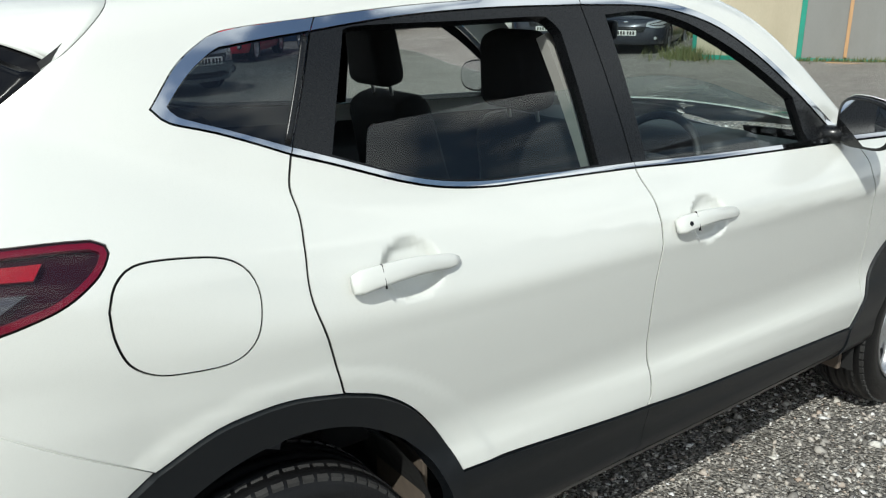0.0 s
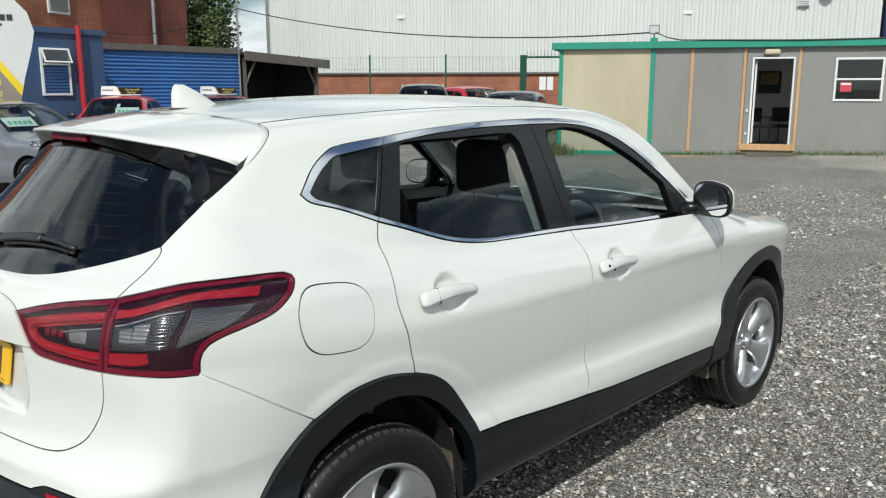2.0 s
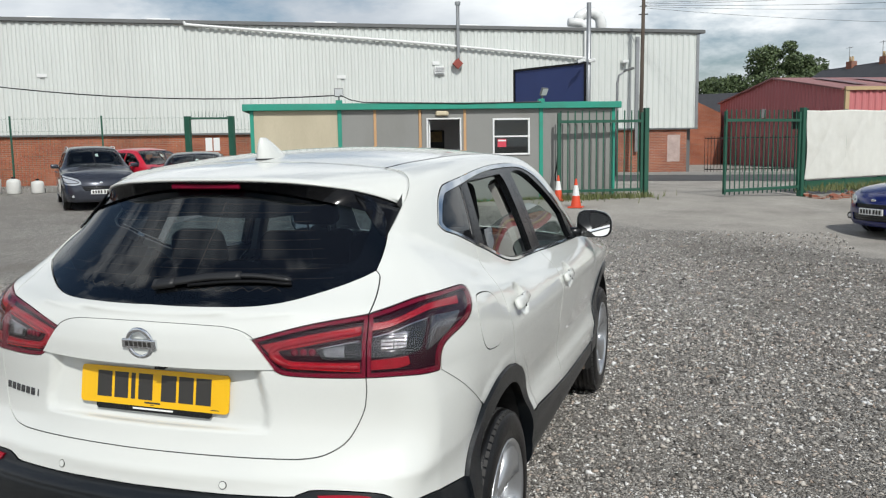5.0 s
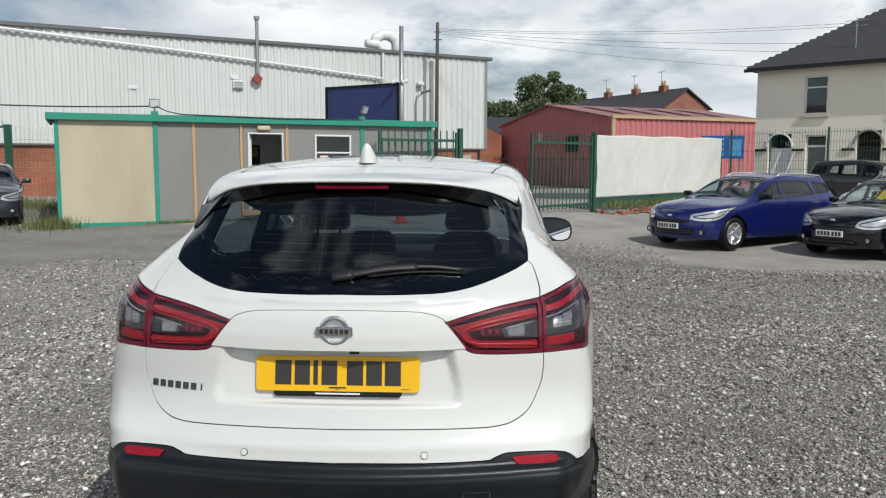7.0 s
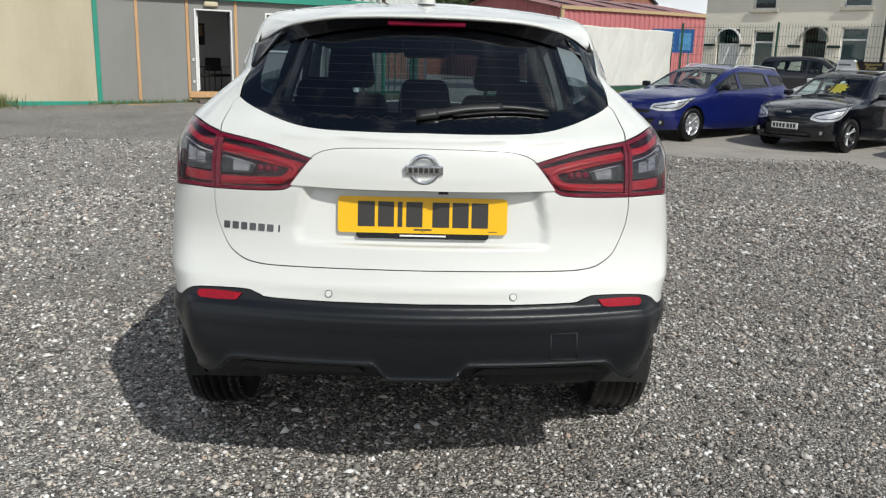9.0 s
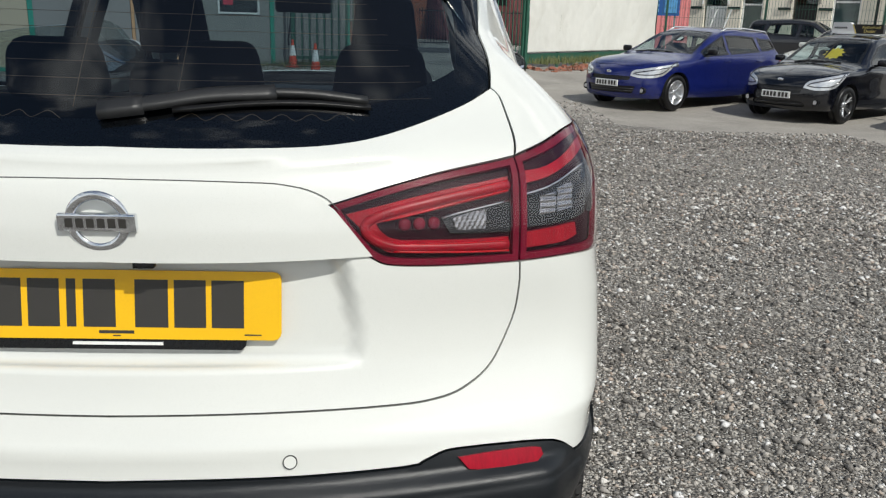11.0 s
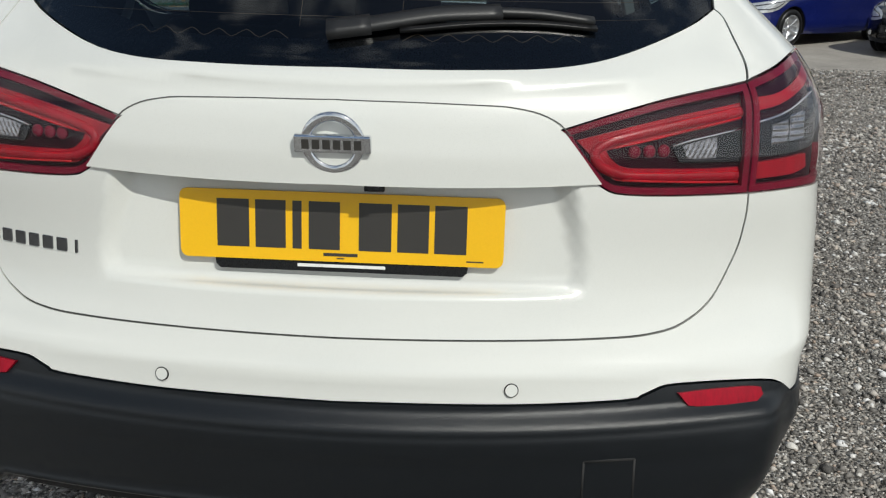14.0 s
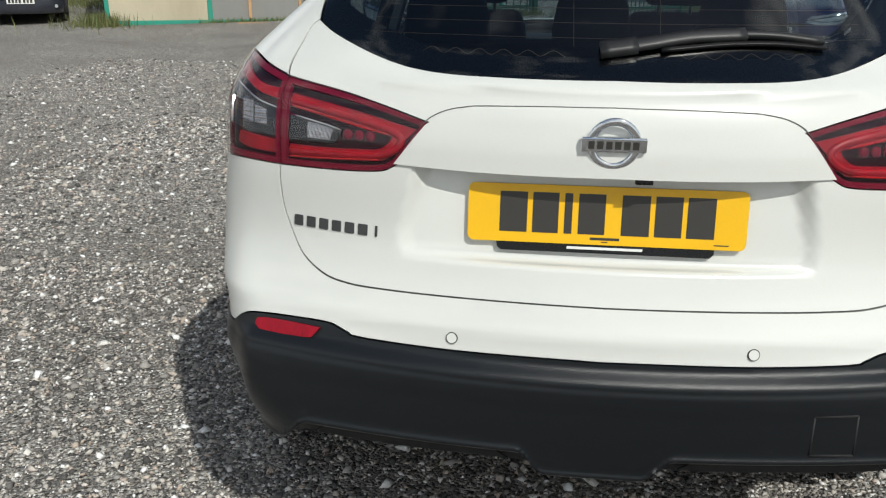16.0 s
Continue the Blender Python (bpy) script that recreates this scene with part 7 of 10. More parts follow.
# tall navy hoarding behind the cabin, with a steel post at its corner
BX = Matrix.Translation((-4.53, 22.29, 0)) @ Matrix.Rotation(math.atan2(-1.45, 2.43), 4, "Z")
store = thing("blue_hoarding", "tall navy blue steel hoarding behind the portable cabin", "hoarding")
solid("sheet", BX, [(0.06, 2.80, 0.0, 0.06, 0.1, 3.84)], BLUE_SHUTTER, store)
for a in (0.0, 2.80):
    solid("upright", BX, [(a, a + 0.07, -0.03, 0.09, 0.1, 3.90)], TRIM_BLACK, store)
solid("top_rail", BX, [(0.07, 2.80, -0.03, 0.09, 3.84, 3.90)], TRIM_BLACK, store)
post_s = thing("steel_post", "tall galvanised post beside the navy hoarding", "post")
bm = bmesh.new()
rod(bm, (-2.0, 20.75, 0.1), (-2.0, 20.75, 5.5), 0.065, n=12)
part("shaft", bm, GALV, post_s, smooth=True)
for dx in (-0.22, 0.08):
    solid("camera_unit", Matrix.Translation((-2.0 + dx, 20.68, 3.86)) @ Matrix.Rotation(radians(-14), 4, "Y"), [(-0.06, 0.14, -0.05, 0.05, 0.0, 0.09)], UPVC, post_s, "white camera unit", 0.015)


# ---- fences and gates ----
def mesh_fence(name, a, b, z0, z1, step_v, step_h, posts, label, post_mat=GREEN_STEEL, wire=0.004):
    a, b = Vector(a), Vector(b)
    d = b - a
    fe = thing(name, label, "fence")
    for t in posts:
        p = a + d * t
        bm = bmesh.new()
        box(bm, -0.03, 0.03, -0.03, 0.03, z0 - 0.4, z1 + 0.05, m=Matrix.Translation((p.x, p.y, 0)) @ Matrix.Rotation(math.atan2(d.y, d.x), 4, "Z"))
        part("post", bm, post_mat, fe)
    bm = bmesh.new()
    for k in range(int(d.length / step_v)):
        p = a + d * ((k + 0.5) * step_v / d.length)
        rod(bm, (p.x, p.y, z0), (p.x, p.y, z1), wire, n=3, caps=False)
    for k in range(int((z1 - z0) / step_h) + 1):
        z = z0 + k * step_h
        rod(bm, (a.x, a.y, z), (b.x, b.y, z), wire, n=3, caps=False)
    part("wire_mesh", bm, GREEN_STEEL, fe)
    return fe


def on_wh(s, off):
    v = WH @ Vector((s, -off, 0))
    return (v.x, v.y, 0)


mesh_fence("mesh_fence", on_wh(-34, 2.5), on_wh(-23.0, 2.5), 0.1, 2.86, 0.13, 0.45, [(s + 34) / 11.0 for s in (-32.0, -29.0, -25.9)], "green welded mesh fence in front of the warehouse wall")
mesh_fence("mesh_fence", on_wh(-21.2, 2.5), on_wh(-19.6, 2.5), 0.1, 2.80, 0.13, 0.45, [0.98], "green welded mesh fence beside the side gate")
pg = thing("side_gate", "dark green steel side gate frame with spiked top rail", "gate")
for s in (-22.85, -21.25):
    p = on_wh(s, 2.55)
    solid("post", Matrix.Translation((p[0], p[1], 0)), [(-0.11, 0.11, -0.07, 0.07, -0.2, 2.86)], GREEN_STEEL, pg)
for z in (0.3, 2.78):
    bm = bmesh.new()
    rod(bm, (*on_wh(-22.85, 2.55)[:2], z), (*on_wh(-21.25, 2.55)[:2], z), 0.04, n=6)
    part("rail", bm, GREEN_STEEL, pg)
for k in range(11):
    p = on_wh(-22.7 + 0.13 * k, 2.55)
    bm = bmesh.new()
    rod(bm, (p[0], p[1], 2.78), (p[0], p[1], 3.06), 0.012, 0.004, n=5)
    part("spike", bm, GREEN_STEEL, pg)
solid("notice", Matrix.Translation(on_wh(-22.0, 2.3)) @ Matrix.Rotation(radians(32), 4, "Z"), [(-0.25, 0.0, 0, 0.02, 1.55, 2.05), (0.05, 0.28, 0, 0.02, 1.55, 2.05)], UPVC, pg)


def palisade(name, free, post, label, n=13, z0=0.30, h=2.12):
    """A gate leaf hung on a post; its pales are flat uprights."""
    a, b = Vector(post), Vector(free)
    d = (b - a)
    yaw = math.atan2(d.y, d.x)
    g = thing(name, label, "gate", "yard gates")
    m = Matrix.Translation((a.x, a.y, z0)) @ Matrix.Rotation(yaw, 4, "Z")
    L = d.length
    solid("gate_post", m, [(-0.14, -0.03, -0.07, 0.07, -0.4, h + 0.06)], GREEN_STEEL, g, "", 0.005)
    solid("stile", m, [(0.0, 0.06, -0.03, 0.03, 0.05, h - 0.05)], GREEN_STEEL, g)
    solid("stile", m, [(L - 0.06, L, -0.03, 0.03, 0.05, h - 0.05)], GREEN_STEEL, g)
    for z in (0.10, h - 0.30):
        solid("rail", m, [(0.0, L, -0.035, 0.035, z, z + 0.07)], GREEN_STEEL, g)
    for k in range(n):
        x = 0.10 + (L - 0.2) * k / (n - 1)
        bm = bmesh.new()
        box(bm, x - 0.016, x + 0.016, -0.05, -0.038, 0.02, h, m=m)
        part("pale", bm, GREEN_STEEL, g)
    return g, m, L


gl, glm, gL = palisade("palisade_gate", (-2.26, 17.49), (-0.29, 18.55), "green palisade gate leaf swung open before the cabin", 12, 0.30)
bm = bmesh.new()
tube(bm, [glm @ Vector(p) for p in ((gL - 0.03, -0.06, 1.05), (gL - 0.02, -0.10, 0.8), (gL + 0.03, -0.09, 0.55), (gL + 0.02, -0.1, 0.4))], 0.022)
part("lock_chain", bm, TRIM_BLACK, gl)
palisade("palisade_gate", (1.66, 18.5), (3.52, 20.5), "green palisade gate leaf standing open beside the tarpaulin fence", 16, 0.27)


def traffic_cone(x, y, h, label):
    z = ground_z(x, y)
    c = thing("traffic_cone", label, "cone", "traffic cones")
    k = h / 0.72
    bm = bmesh.new()
    box(bm, -0.18 * k, 0.18 * k, -0.18 * k, 0.18 * k, 0, 0.035 * k, 0.008)
    part("base", bm, CONE_RED, c)
    for nme, z0, z1, mt in (("body", 0.03, 0.30, CONE_RED), ("sleeve", 0.30, 0.56, UPVC), ("tip", 0.56, 0.72, CONE_RED)):
        bm = bmesh.new()
        r = lambda q: (0.135 - 0.155 * q) * k + (0.002 if nme == "sleeve" else 0)
        rod(bm, (0, 0, z0 * k), (0, 0, z1 * k), r(z0), r(z1), 20)
        part(nme, bm, mt, c, smooth=False)
    c.matrix_world = Matrix.Translation((x, y, z))
    return c


traffic_cone(-1.53, 15.9, 0.66, "orange traffic cone with a white sleeve, before the gate")
traffic_cone(-2.2, 17.3, 0.62, "faded traffic cone behind the gate leaf")

# tarpaulin fence
tar = thing("tarpaulin_fence", "creased white tarpaulin stretched over a mesh fence", "fence")
A, B = Vector((3.75, 21.3, 0)), Vector((9.35, 28.2, 0))
nx, nz = 150, 48
vv = []
for j in range(nz + 1):
    for i in range(nx + 1):
        p = A.lerp(B, i / nx)
        u, w = 8.9 * i / nx, 1.9 * j / nz
        z = 0.55 + (2.40 - 0.55 + 0.1 * i / nx) * j / nz
        sag = 0.012 * math.sin(u * 2.3) * (j / nz) ** 6
        q = 0.05 * noise.noise(Vector((u * 0.7, w * 0.6, 2))) + 0.020 * noise.noise(Vector((u * 2.2 + w * 0.9, w * 1.6, 7)))
        for a, k in ((0.9, 0.55), (-0.7, 0.8), (0.15, 1.3)):
            q += 0.014 * (1 - min(1.0, 3.2 * abs(noise.noise(Vector((u * k + w * a * k, (w - u * a) * 0.35, k * 9)))))) ** 2
        vv.append((p.x - 0.7 * q, p.y + 0.6 * q - 0.06, z - sag))
o = mesh_ob("tarpaulin", vv, [(j * (nx + 1) + i, j * (nx + 1) + i + 1, (j + 1) * (nx + 1) + i + 1, (j + 1) * (nx + 1) + i) for j in range(nz) for i in range(nx)], SHEET_WHITE, tar)
o.modifiers.new("cloth", "SOLIDIFY").thickness = 0.006
for t in np.linspace(0, 1, 6):
    p = A.lerp(B, t)
    solid("post", Matrix.Translation((p.x, p.y + 0.08, 0)), [(-0.04, 0.04, -0.04, 0.04, 0.1, 2.45)], GREEN_STEEL, tar)
# added dark green board stands in for the shaded gap under the tarpaulin
solid("foot_shade_board", Matrix.Translation(A) @ Matrix.Rotation(math.atan2(B.y - A.y, B.x - A.x), 4, "Z"), [(0, (B - A).length, 0.0, 0.05, 0.25, 0.52)], GREEN_STEEL, tar)
mesh_fence("boundary_fence", (9.45, 28.0, 0), (17.0, 19.5, 0), 0.4, 2.75, 0.10, 0.32, [0.02, 0.34, 0.66, 0.98], "tall green mesh boundary fence along the street", wire=0.006)
sg = thing("street_sign", "blue street board with pale bars on posts", "sign")
sgm = Matrix.Translation((9.9, 29.5, 0)) @ Matrix.Rotation(radians(-18), 4, "Z")
solid("board", sgm, [(-0.95, 0.65, 0, 0.05, 1.75, 2.65)], surface("blue_sign_board", (0.02, 0.10, 0.32), 0.5), sg)
for k in range(4):
    solid("bar", sgm, [(-0.85, -0.1, -0.012, -0.002, 1.88 + 0.19 * k, 1.98 + 0.19 * k)], surface("pale_sign_bar", (0.20, 0.42, 0.62), 0.5), sg)
solid("panel", sgm, [(0.1, 0.55, -0.012, -0.002, 1.85, 2.5)], surface("light_blue_panel", (0.10, 0.32, 0.60), 0.5, vary=0.3, size=0.2), sg)
for x in (-0.8, 0.5):
    solid("post", sgm, [(x - 0.04, x + 0.04, 0.05, 0.12, 0.1, 2.65)], GALV, sg)
bm = bmesh.new()
for dx in (0.0, 0.5):
    rod(bm, (10.6 + dx, 27.2, 0.3), (11.1 + dx, 27.0, 2.0), 0.03, n=8)
tagged(part("leaning_tubes", bm, UPVC), "pale tubes leaning on the boundary fence", "tubes")

# ---- street beyond the gate ----
rv, rf = [], []
for i in range(41):
    p = Vector((-12 + i * 1.3, 30.5 + 0.05 * i, 0))
    for off in (-3.8, 3.6):
        rv.append((p.x, p.y + off, ground_z(p.x, p.y + off) + 0.012))
for i in range(40):
    rf.append((2 * i, 2 * i + 2, 2 * i + 3, 2 * i + 1))
tagged(mesh_ob("road", rv, rf, ASPHALT), "dark asphalt street crossing beyond the gate", "road", kind="structure")
kv = bmesh.new()
for i in range(30):
    x = -8 + i * 1.5
    y = 30.5 + 0.05 * (x + 12) / 1.3 + 3.6
    box(kv, x, x + 1.48, y, y + 0.14, ground_z(x, y) - 0.05, ground_z(x, y) + 0.13, 0.01)
tagged(part("kerb", kv, CONCRETE), "pale concrete kerb along the street", "kerb", kind="structure")

# faded red industrial unit
unit = thing("industrial_unit", "faded red profiled-steel unit with a shallow roof", "building")
C, Lp, Rp = Vector((7.2, 41.1, 0)), Vector((1.5, 53.7, 0)), Vector((16.7, 46.0, 0))
dx_u, dy_u = (Rp - C), (Lp - C)
bm = bmesh.new()
corrugated(bm, 0, dx_u.length, 0.0, 4.0, 0.35, 0.05, m=Matrix.Translation(C) @ Matrix.Rotation(math.atan2(dx_u.y, dx_u.x), 4, "Z"))
part("long_wall", bm, PINK_STEEL, unit)
um = Matrix.Translation(Lp) @ Matrix.Rotation(math.atan2(-dy_u.y, -dy_u.x), 4, "Z")
bm = bmesh.new()
Lg = dy_u.length
prev = None
for k in range(int(Lg / 0.175) + 1):
    x = min(k * 0.175, Lg)
    top = 4.0 + 1.05 * (1 - abs(x / Lg - 0.5) * 2)
    dd = -0.05 if k % 2 else 0.0
    cur = (bm.verts.new(um @ Vector((x, dd, 0))), bm.verts.new(um @ Vector((x, dd, top))))
    if prev:
        bm.faces.new((prev[0], cur[0], cur[1], prev[1]))
    prev = cur
part("gable_wall", bm, PINK_STEEL, unit)
mid = (C + Lp) / 2
bm = bmesh.new()
up0, up1 = Vector((0, 0, 4.05)), Vector((0, 0, 5.1))
q = [bm.verts.new(p) for p in (C + up0 - dx_u * 0.02, Rp + up0 + dx_u * 0.1, mid + dx_u * 1.1 + up1, mid - dx_u * 0.02 + up1, Lp + up0 - dx_u * 0.02, Lp + dx_u * 1.1 + up0)]
bm.faces.new((q[0], q[1], q[2], q[3]))
bm.faces.new((q[3], q[2], q[5], q[4]))
o = part("roof", bm, surface("weathered_red_roof", (0.27, 0.12, 0.115), 0.6, vary=0.15, size=2.0), unit)
o.modifiers.new("sheet", "SOLIDIFY").thickness = 0.08
for k in range(4):
    a0 = C.lerp(mid, 0.25) + dx_u * (0.15 + 0.22 * k)
    a1 = C.lerp(mid, 0.85) + dx_u * (0.15 + 0.22 * k)
    bm = bmesh.new()
    vs = [bm.verts.new(p) for p in (a0 + Vector((0, 0, 4.05 + 0.27)), a0 + dx_u * 0.07 + Vector((0, 0, 4.05 + 0.27)), a1 + dx_u * 0.07 + Vector((0, 0, 4.05 + 0.90)), a1 + Vector((0, 0, 4.05 + 0.90)))]
    bm.faces.new(vs)
    o = part("rooflight", bm, surface("dull_rooflight", (0.16, 0.06, 0.065), 0.4), unit)
    o.location.z = 0.06
solid("gutter", Matrix.Translation(C) @ Matrix.Rotation(math.atan2(dx_u.y, dx_u.x), 4, "Z"), [(-0.1, dx_u.length + 1, -0.16, -0.02, 3.95, 4.12)], YELLOW_TRIM, unit)
solid("corner_trim", Matrix.Translation(C) @ Matrix.Rotation(math.atan2(dx_u.y, dx_u.x), 4, "Z"), [(-0.08, 0.12, -0.12, 0.0, 0, 4.0)], YELLOW_TRIM, unit)
solid("window", um, [(Lg * 0.66, Lg * 0.66 + 1.3, -0.12, -0.04, 2.2, 3.1)], SHADOW_GAP, unit)
solid("wall_lamp", um, [(Lg * 0.42, Lg * 0.42 + 0.3, -0.14, -0.04, 2.9, 3.4)], UPVC, unit)

# low orange brick yard wall and far railings
bm = bmesh.new()
prism(bm, [(-4.0, 0), (1.55, 0), (1.55, 3.35), (-2.0, 5.2), (-4.0, 4.2)], 6.0, Matrix.Translation((0, 58.0, 0)) @ Matrix.Rotation(math.pi / 2, 4, "X"))
lw = tagged(part("brick_outbuilding", bm, BRICK_ORANGE), "orange brick gable end beyond the street", "building")
for i, (x0, y0, x1, y1) in enumerate(((0.9, 36.2, 4.6, 37.4), (4.6, 37.4, 12.0, 39.4))):
    rl = thing("street_railing", "dark steel railing along the far pavement", "railing")
    d = Vector((x1 - x0, y1 - y0, 0))
    bm = bmesh.new()
    k = int(d.length / 0.14)
    for j in range(k):
        p = Vector((x0, y0, 0)) + d * (j / k)
        rod(bm, (p.x, p.y, 0.2), (p.x, p.y, 1.85), 0.012, n=4, caps=False)
    part("bars", bm, SHADOW_GAP, rl)
    for z in (0.35, 1.75):
        bm = bmesh.new()
        rod(bm, (x0, y0, z), (x1, y1, z), 0.025, n=5)
        part("rail", bm, SHADOW_GAP, rl)

# ---- cream house ----
HM = Matrix.Translation((11.3, 30.4, 0)) @ Matrix.Rotation(math.atan2(-0.643, 0.766), 4, "Z")
house = thing("house", "two-storey cream rendered terrace house with a slate roof", "house")
holes = ((1.82, 2.68, 3.45, 4.90), (5.05, 6.00, 3.50, 4.98), (0.52, 1.40, 0.45, 2.72), (1.95, 2.72, 0.95, 2.66), (3.78, 4.62, 0.45, 2.78), (5.10, 6.02, 0.95, 2.78))
xs_h = sorted({-0.02, 12.0, *[v for h in holes for v in h[:2]]})
for x0, x1 in zip(xs_h, xs_h[1:]):
    cuts = sorted([(h[2], h[3]) for h in holes if h[0] <= x0 + 1e-6 and h[1] >= x1 - 1e-6])
    z = 0.0
    for lo, hi in cuts + [(5.3, 5.3)]:
        if lo > z:
            solid("wall", HM, [(x0, x1, 0, 0.35, z, lo)], RENDER_CREAM, house)
        z = hi
solid("end_wall", HM, [(-0.02, 0.33, 0.35, 8.0, 0, 5.3)], RENDER_CREAM, house)
solid("room_dark", HM, [(0.4, 12, 1.2, 8.0, 0, 5.2)], SHADOW_GAP, house)
for h in (holes[0], holes[1], holes[3], holes[5]):
    w = solid("window", HM, [(h[0], h[0] + 0.06, 0.10, 0.18, h[2], h[3]), (h[1] - 0.06, h[1], 0.10, 0.18, h[2], h[3]), (h[0], h[1], 0.10, 0.18, h[2], h[2] + 0.06), (h[0], h[1], 0.10, 0.18, h[3] - 0.06, h[3]), (h[0], h[1], 0.10, 0.18, h[3] - 0.46, h[3] - 0.40)], UPVC, house, "white framed window")
    solid("glass", HM, [(h[0], h[1], 0.14, 0.15, h[2], h[3])], PANE_DARK, w)
    solid("curtain", HM, [(h[0] + 0.05, h[1] - 0.05, 0.22, 0.24, h[2], h[3] - 0.1)], surface("pale_net_curtain", (0.55, 0.56, 0.58), 0.9, vary=0.25, size=0.08, stretch=(6, 1, 0.3)), w)
    solid("sill", HM, [(h[0] - 0.1, h[1] + 0.1, -0.09, 0.12, h[2] - 0.13, h[2])], surface("pale_stone_sill", (0.50, 0.46, 0.38), 0.85), w, "", 0.01)
for h, col in ((holes[2], UPVC), (holes[4], TRIM_BLACK)):
    d = solid("door", HM, [(h[0] + 0.05, h[1] - 0.05, 0.16, 0.21, h[2], h[3] - 0.55)], col, house, "panelled front door")
    for px in (0.18, 0.55):
        for pz in (0.25, 1.05):
            solid("door_panel", HM, [(h[0] + px, h[0] + px + 0.22, 0.145, 0.165, h[2] + pz, h[2] + pz + 0.6)], col, d, "", 0.008)
    solid("fanlight", HM, [(h[0] + 0.05, h[1] - 0.05, 0.17, 0.18, h[3] - 0.5, h[3])], PANE_DARK, d)
    bm = bmesh.new()
    tube(bm, [HM @ Vector(((h[0] + h[1]) / 2 + 0.50 * math.cos(a), -0.03, h[3] - 0.50 + 0.52 * math.sin(a))) for a in np.linspace(0, math.pi, 13)], 0.04, 6)
    part("arch_surround", bm, UPVC if col is UPVC else surface("grey_stone", (0.30, 0.28, 0.25), 0.85), d)
    for xa, xb in ((h[0] - 0.5, h[0] - 0.06), (h[1] + 0.06, h[1] + 0.5)):
        solid("string_course", HM, [(xa, xb, -0.06, 0.02, 2.05, 2.14)], TRIM_BLACK, house)
bm = bmesh.new()
rq = [bm.verts.new(HM @ Vector(p)) for p in ((-0.35, -0.35, 5.28), (12.3, -0.35, 5.28), (12.3, 4.0, 7.9), (3.9, 4.0, 7.9), (-0.35, 8.3, 5.28), (12.3, 8.3, 5.28))]
bm.faces.new((rq[0], rq[1], rq[2], rq[3]))
bm.faces.new((rq[0], rq[3], rq[4]))
bm.faces.new((rq[3], rq[2], rq[5], rq[4]))
o = part("roof", bm, SLATE, house, "dark slate hipped roof")
o.modifiers.new("slates", "SOLIDIFY").thickness = 0.07
for k in range(22):
    t0 = k / 22
    solid("slate_course", HM @ Matrix.Translation((0, -0.36 + 4.35 * t0, 5.30 + 2.62 * t0)) @ Matrix.Rotation(math.atan2(2.62, 4.35), 4, "X"), [(-0.35 + 4.25 * t0, 12.3, 0, 0.24, 0.0, 0.022)], SLATE, house)
solid("gutter", HM, [(-0.4, 12.3, -0.46, -0.34, 5.16, 5.28)], TRIM_BLACK, house)
solid("eaves_board", HM, [(-0.3, 12.3, -0.34, 0.0, 5.20, 5.27)], WOOD_GREY, house)
bm = bmesh.new()
rod(bm, HM @ Vector((6.55, -0.08, 0)), HM @ Vector((6.55, -0.08, 5.2)), 0.05)
part("downpipe", bm, TRIM_BLACK, house)
solid("vent_brick", HM, [(1.62, 1.80, -0.03, 0.01, 4.0, 4.16)], UPVC, house)
bm = bmesh.new()
rod(bm, HM @ Vector((3.4, 0.6, 5.7)), HM @ Vector((3.4, 0.6, 7.0)), 0.018)
for z in (6.7, 6.9):
    rod(bm, HM @ Vector((3.0, 0.6, z)), HM @ Vector((3.8, 0.6, z)), 0.012)
part("roof_aerial", bm, GALV, house)

# far brick terraces
def terrace(at, turn, long, deep, eaves, top, stacks, label):
    ter = thing("terrace", label, "houses", "far terraces")
    tm = Matrix.Translation(at) @ Matrix.Rotation(radians(turn), 4, "Z")
    solid("wall", tm, [(0, long, 0, deep, 0, eaves)], BRICK_BROWN, ter)
    for x in (0.0, long - 0.2):
        bm = bmesh.new()
        prism(bm, [(0, eaves), (deep, eaves), (deep / 2, top - 0.1)], 0.2, tm @ Matrix.Translation((x, 0, 0)) @ Matrix.Rotation(math.pi / 2, 4, "Z") @ Matrix.Rotation(math.pi / 2, 4, "X"))
        part("gable", bm, BRICK_BROWN, ter)
    for y0, y1 in ((-0.3, deep / 2), (deep + 0.3, deep / 2)):
        bm = bmesh.new()
        vs = [bm.verts.new(tm @ Vector(p)) for p in ((-0.25, y0, eaves - 0.12), (long + 0.25, y0, eaves - 0.12), (long + 0.25, y1, top), (-0.25, y1, top))]
        bm.faces.new(vs)
        o = part("roof", bm, SLATE, ter)
        o.modifiers.new("slates", "SOLIDIFY").thickness = 0.1
    for x in stacks:
        ch = solid("chimney", tm, [(x - 0.35, x + 0.35, deep / 2 - 0.25, deep / 2 + 0.25, top - 0.4, top + 0.45)], BRICK_BROWN, ter)
        for k in (-0.16, 0.16):
            bm = bmesh.new()
            rod(bm, tm @ Vector((x + k, deep / 2, top + 0.45)), tm @ Vector((x + k, deep / 2, top + 0.85)), 0.1, 0.08)
            part("chimney_pot", bm, YELLOW_TRIM, ch)
        bm = bmesh.new()
        rod(bm, tm @ Vector((x + 0.3, deep / 2, top)), tm @ Vector((x + 0.3, deep / 2, top + 1.7)), 0.025)
        rod(bm, tm @ Vector((x - 0.1, deep / 2, top + 1.6)), tm @ Vector((x + 0.7, deep / 2, top + 1.6)), 0.02)
        part("aerial", bm, GALV, ter)


terrace((18.7, 65.8, 0), 118.4, 14.1, 4.9, 6.0, 7.55, (2.6, 6.2, 10.2), "far brown-red brick terrace with slate roof and chimneys")
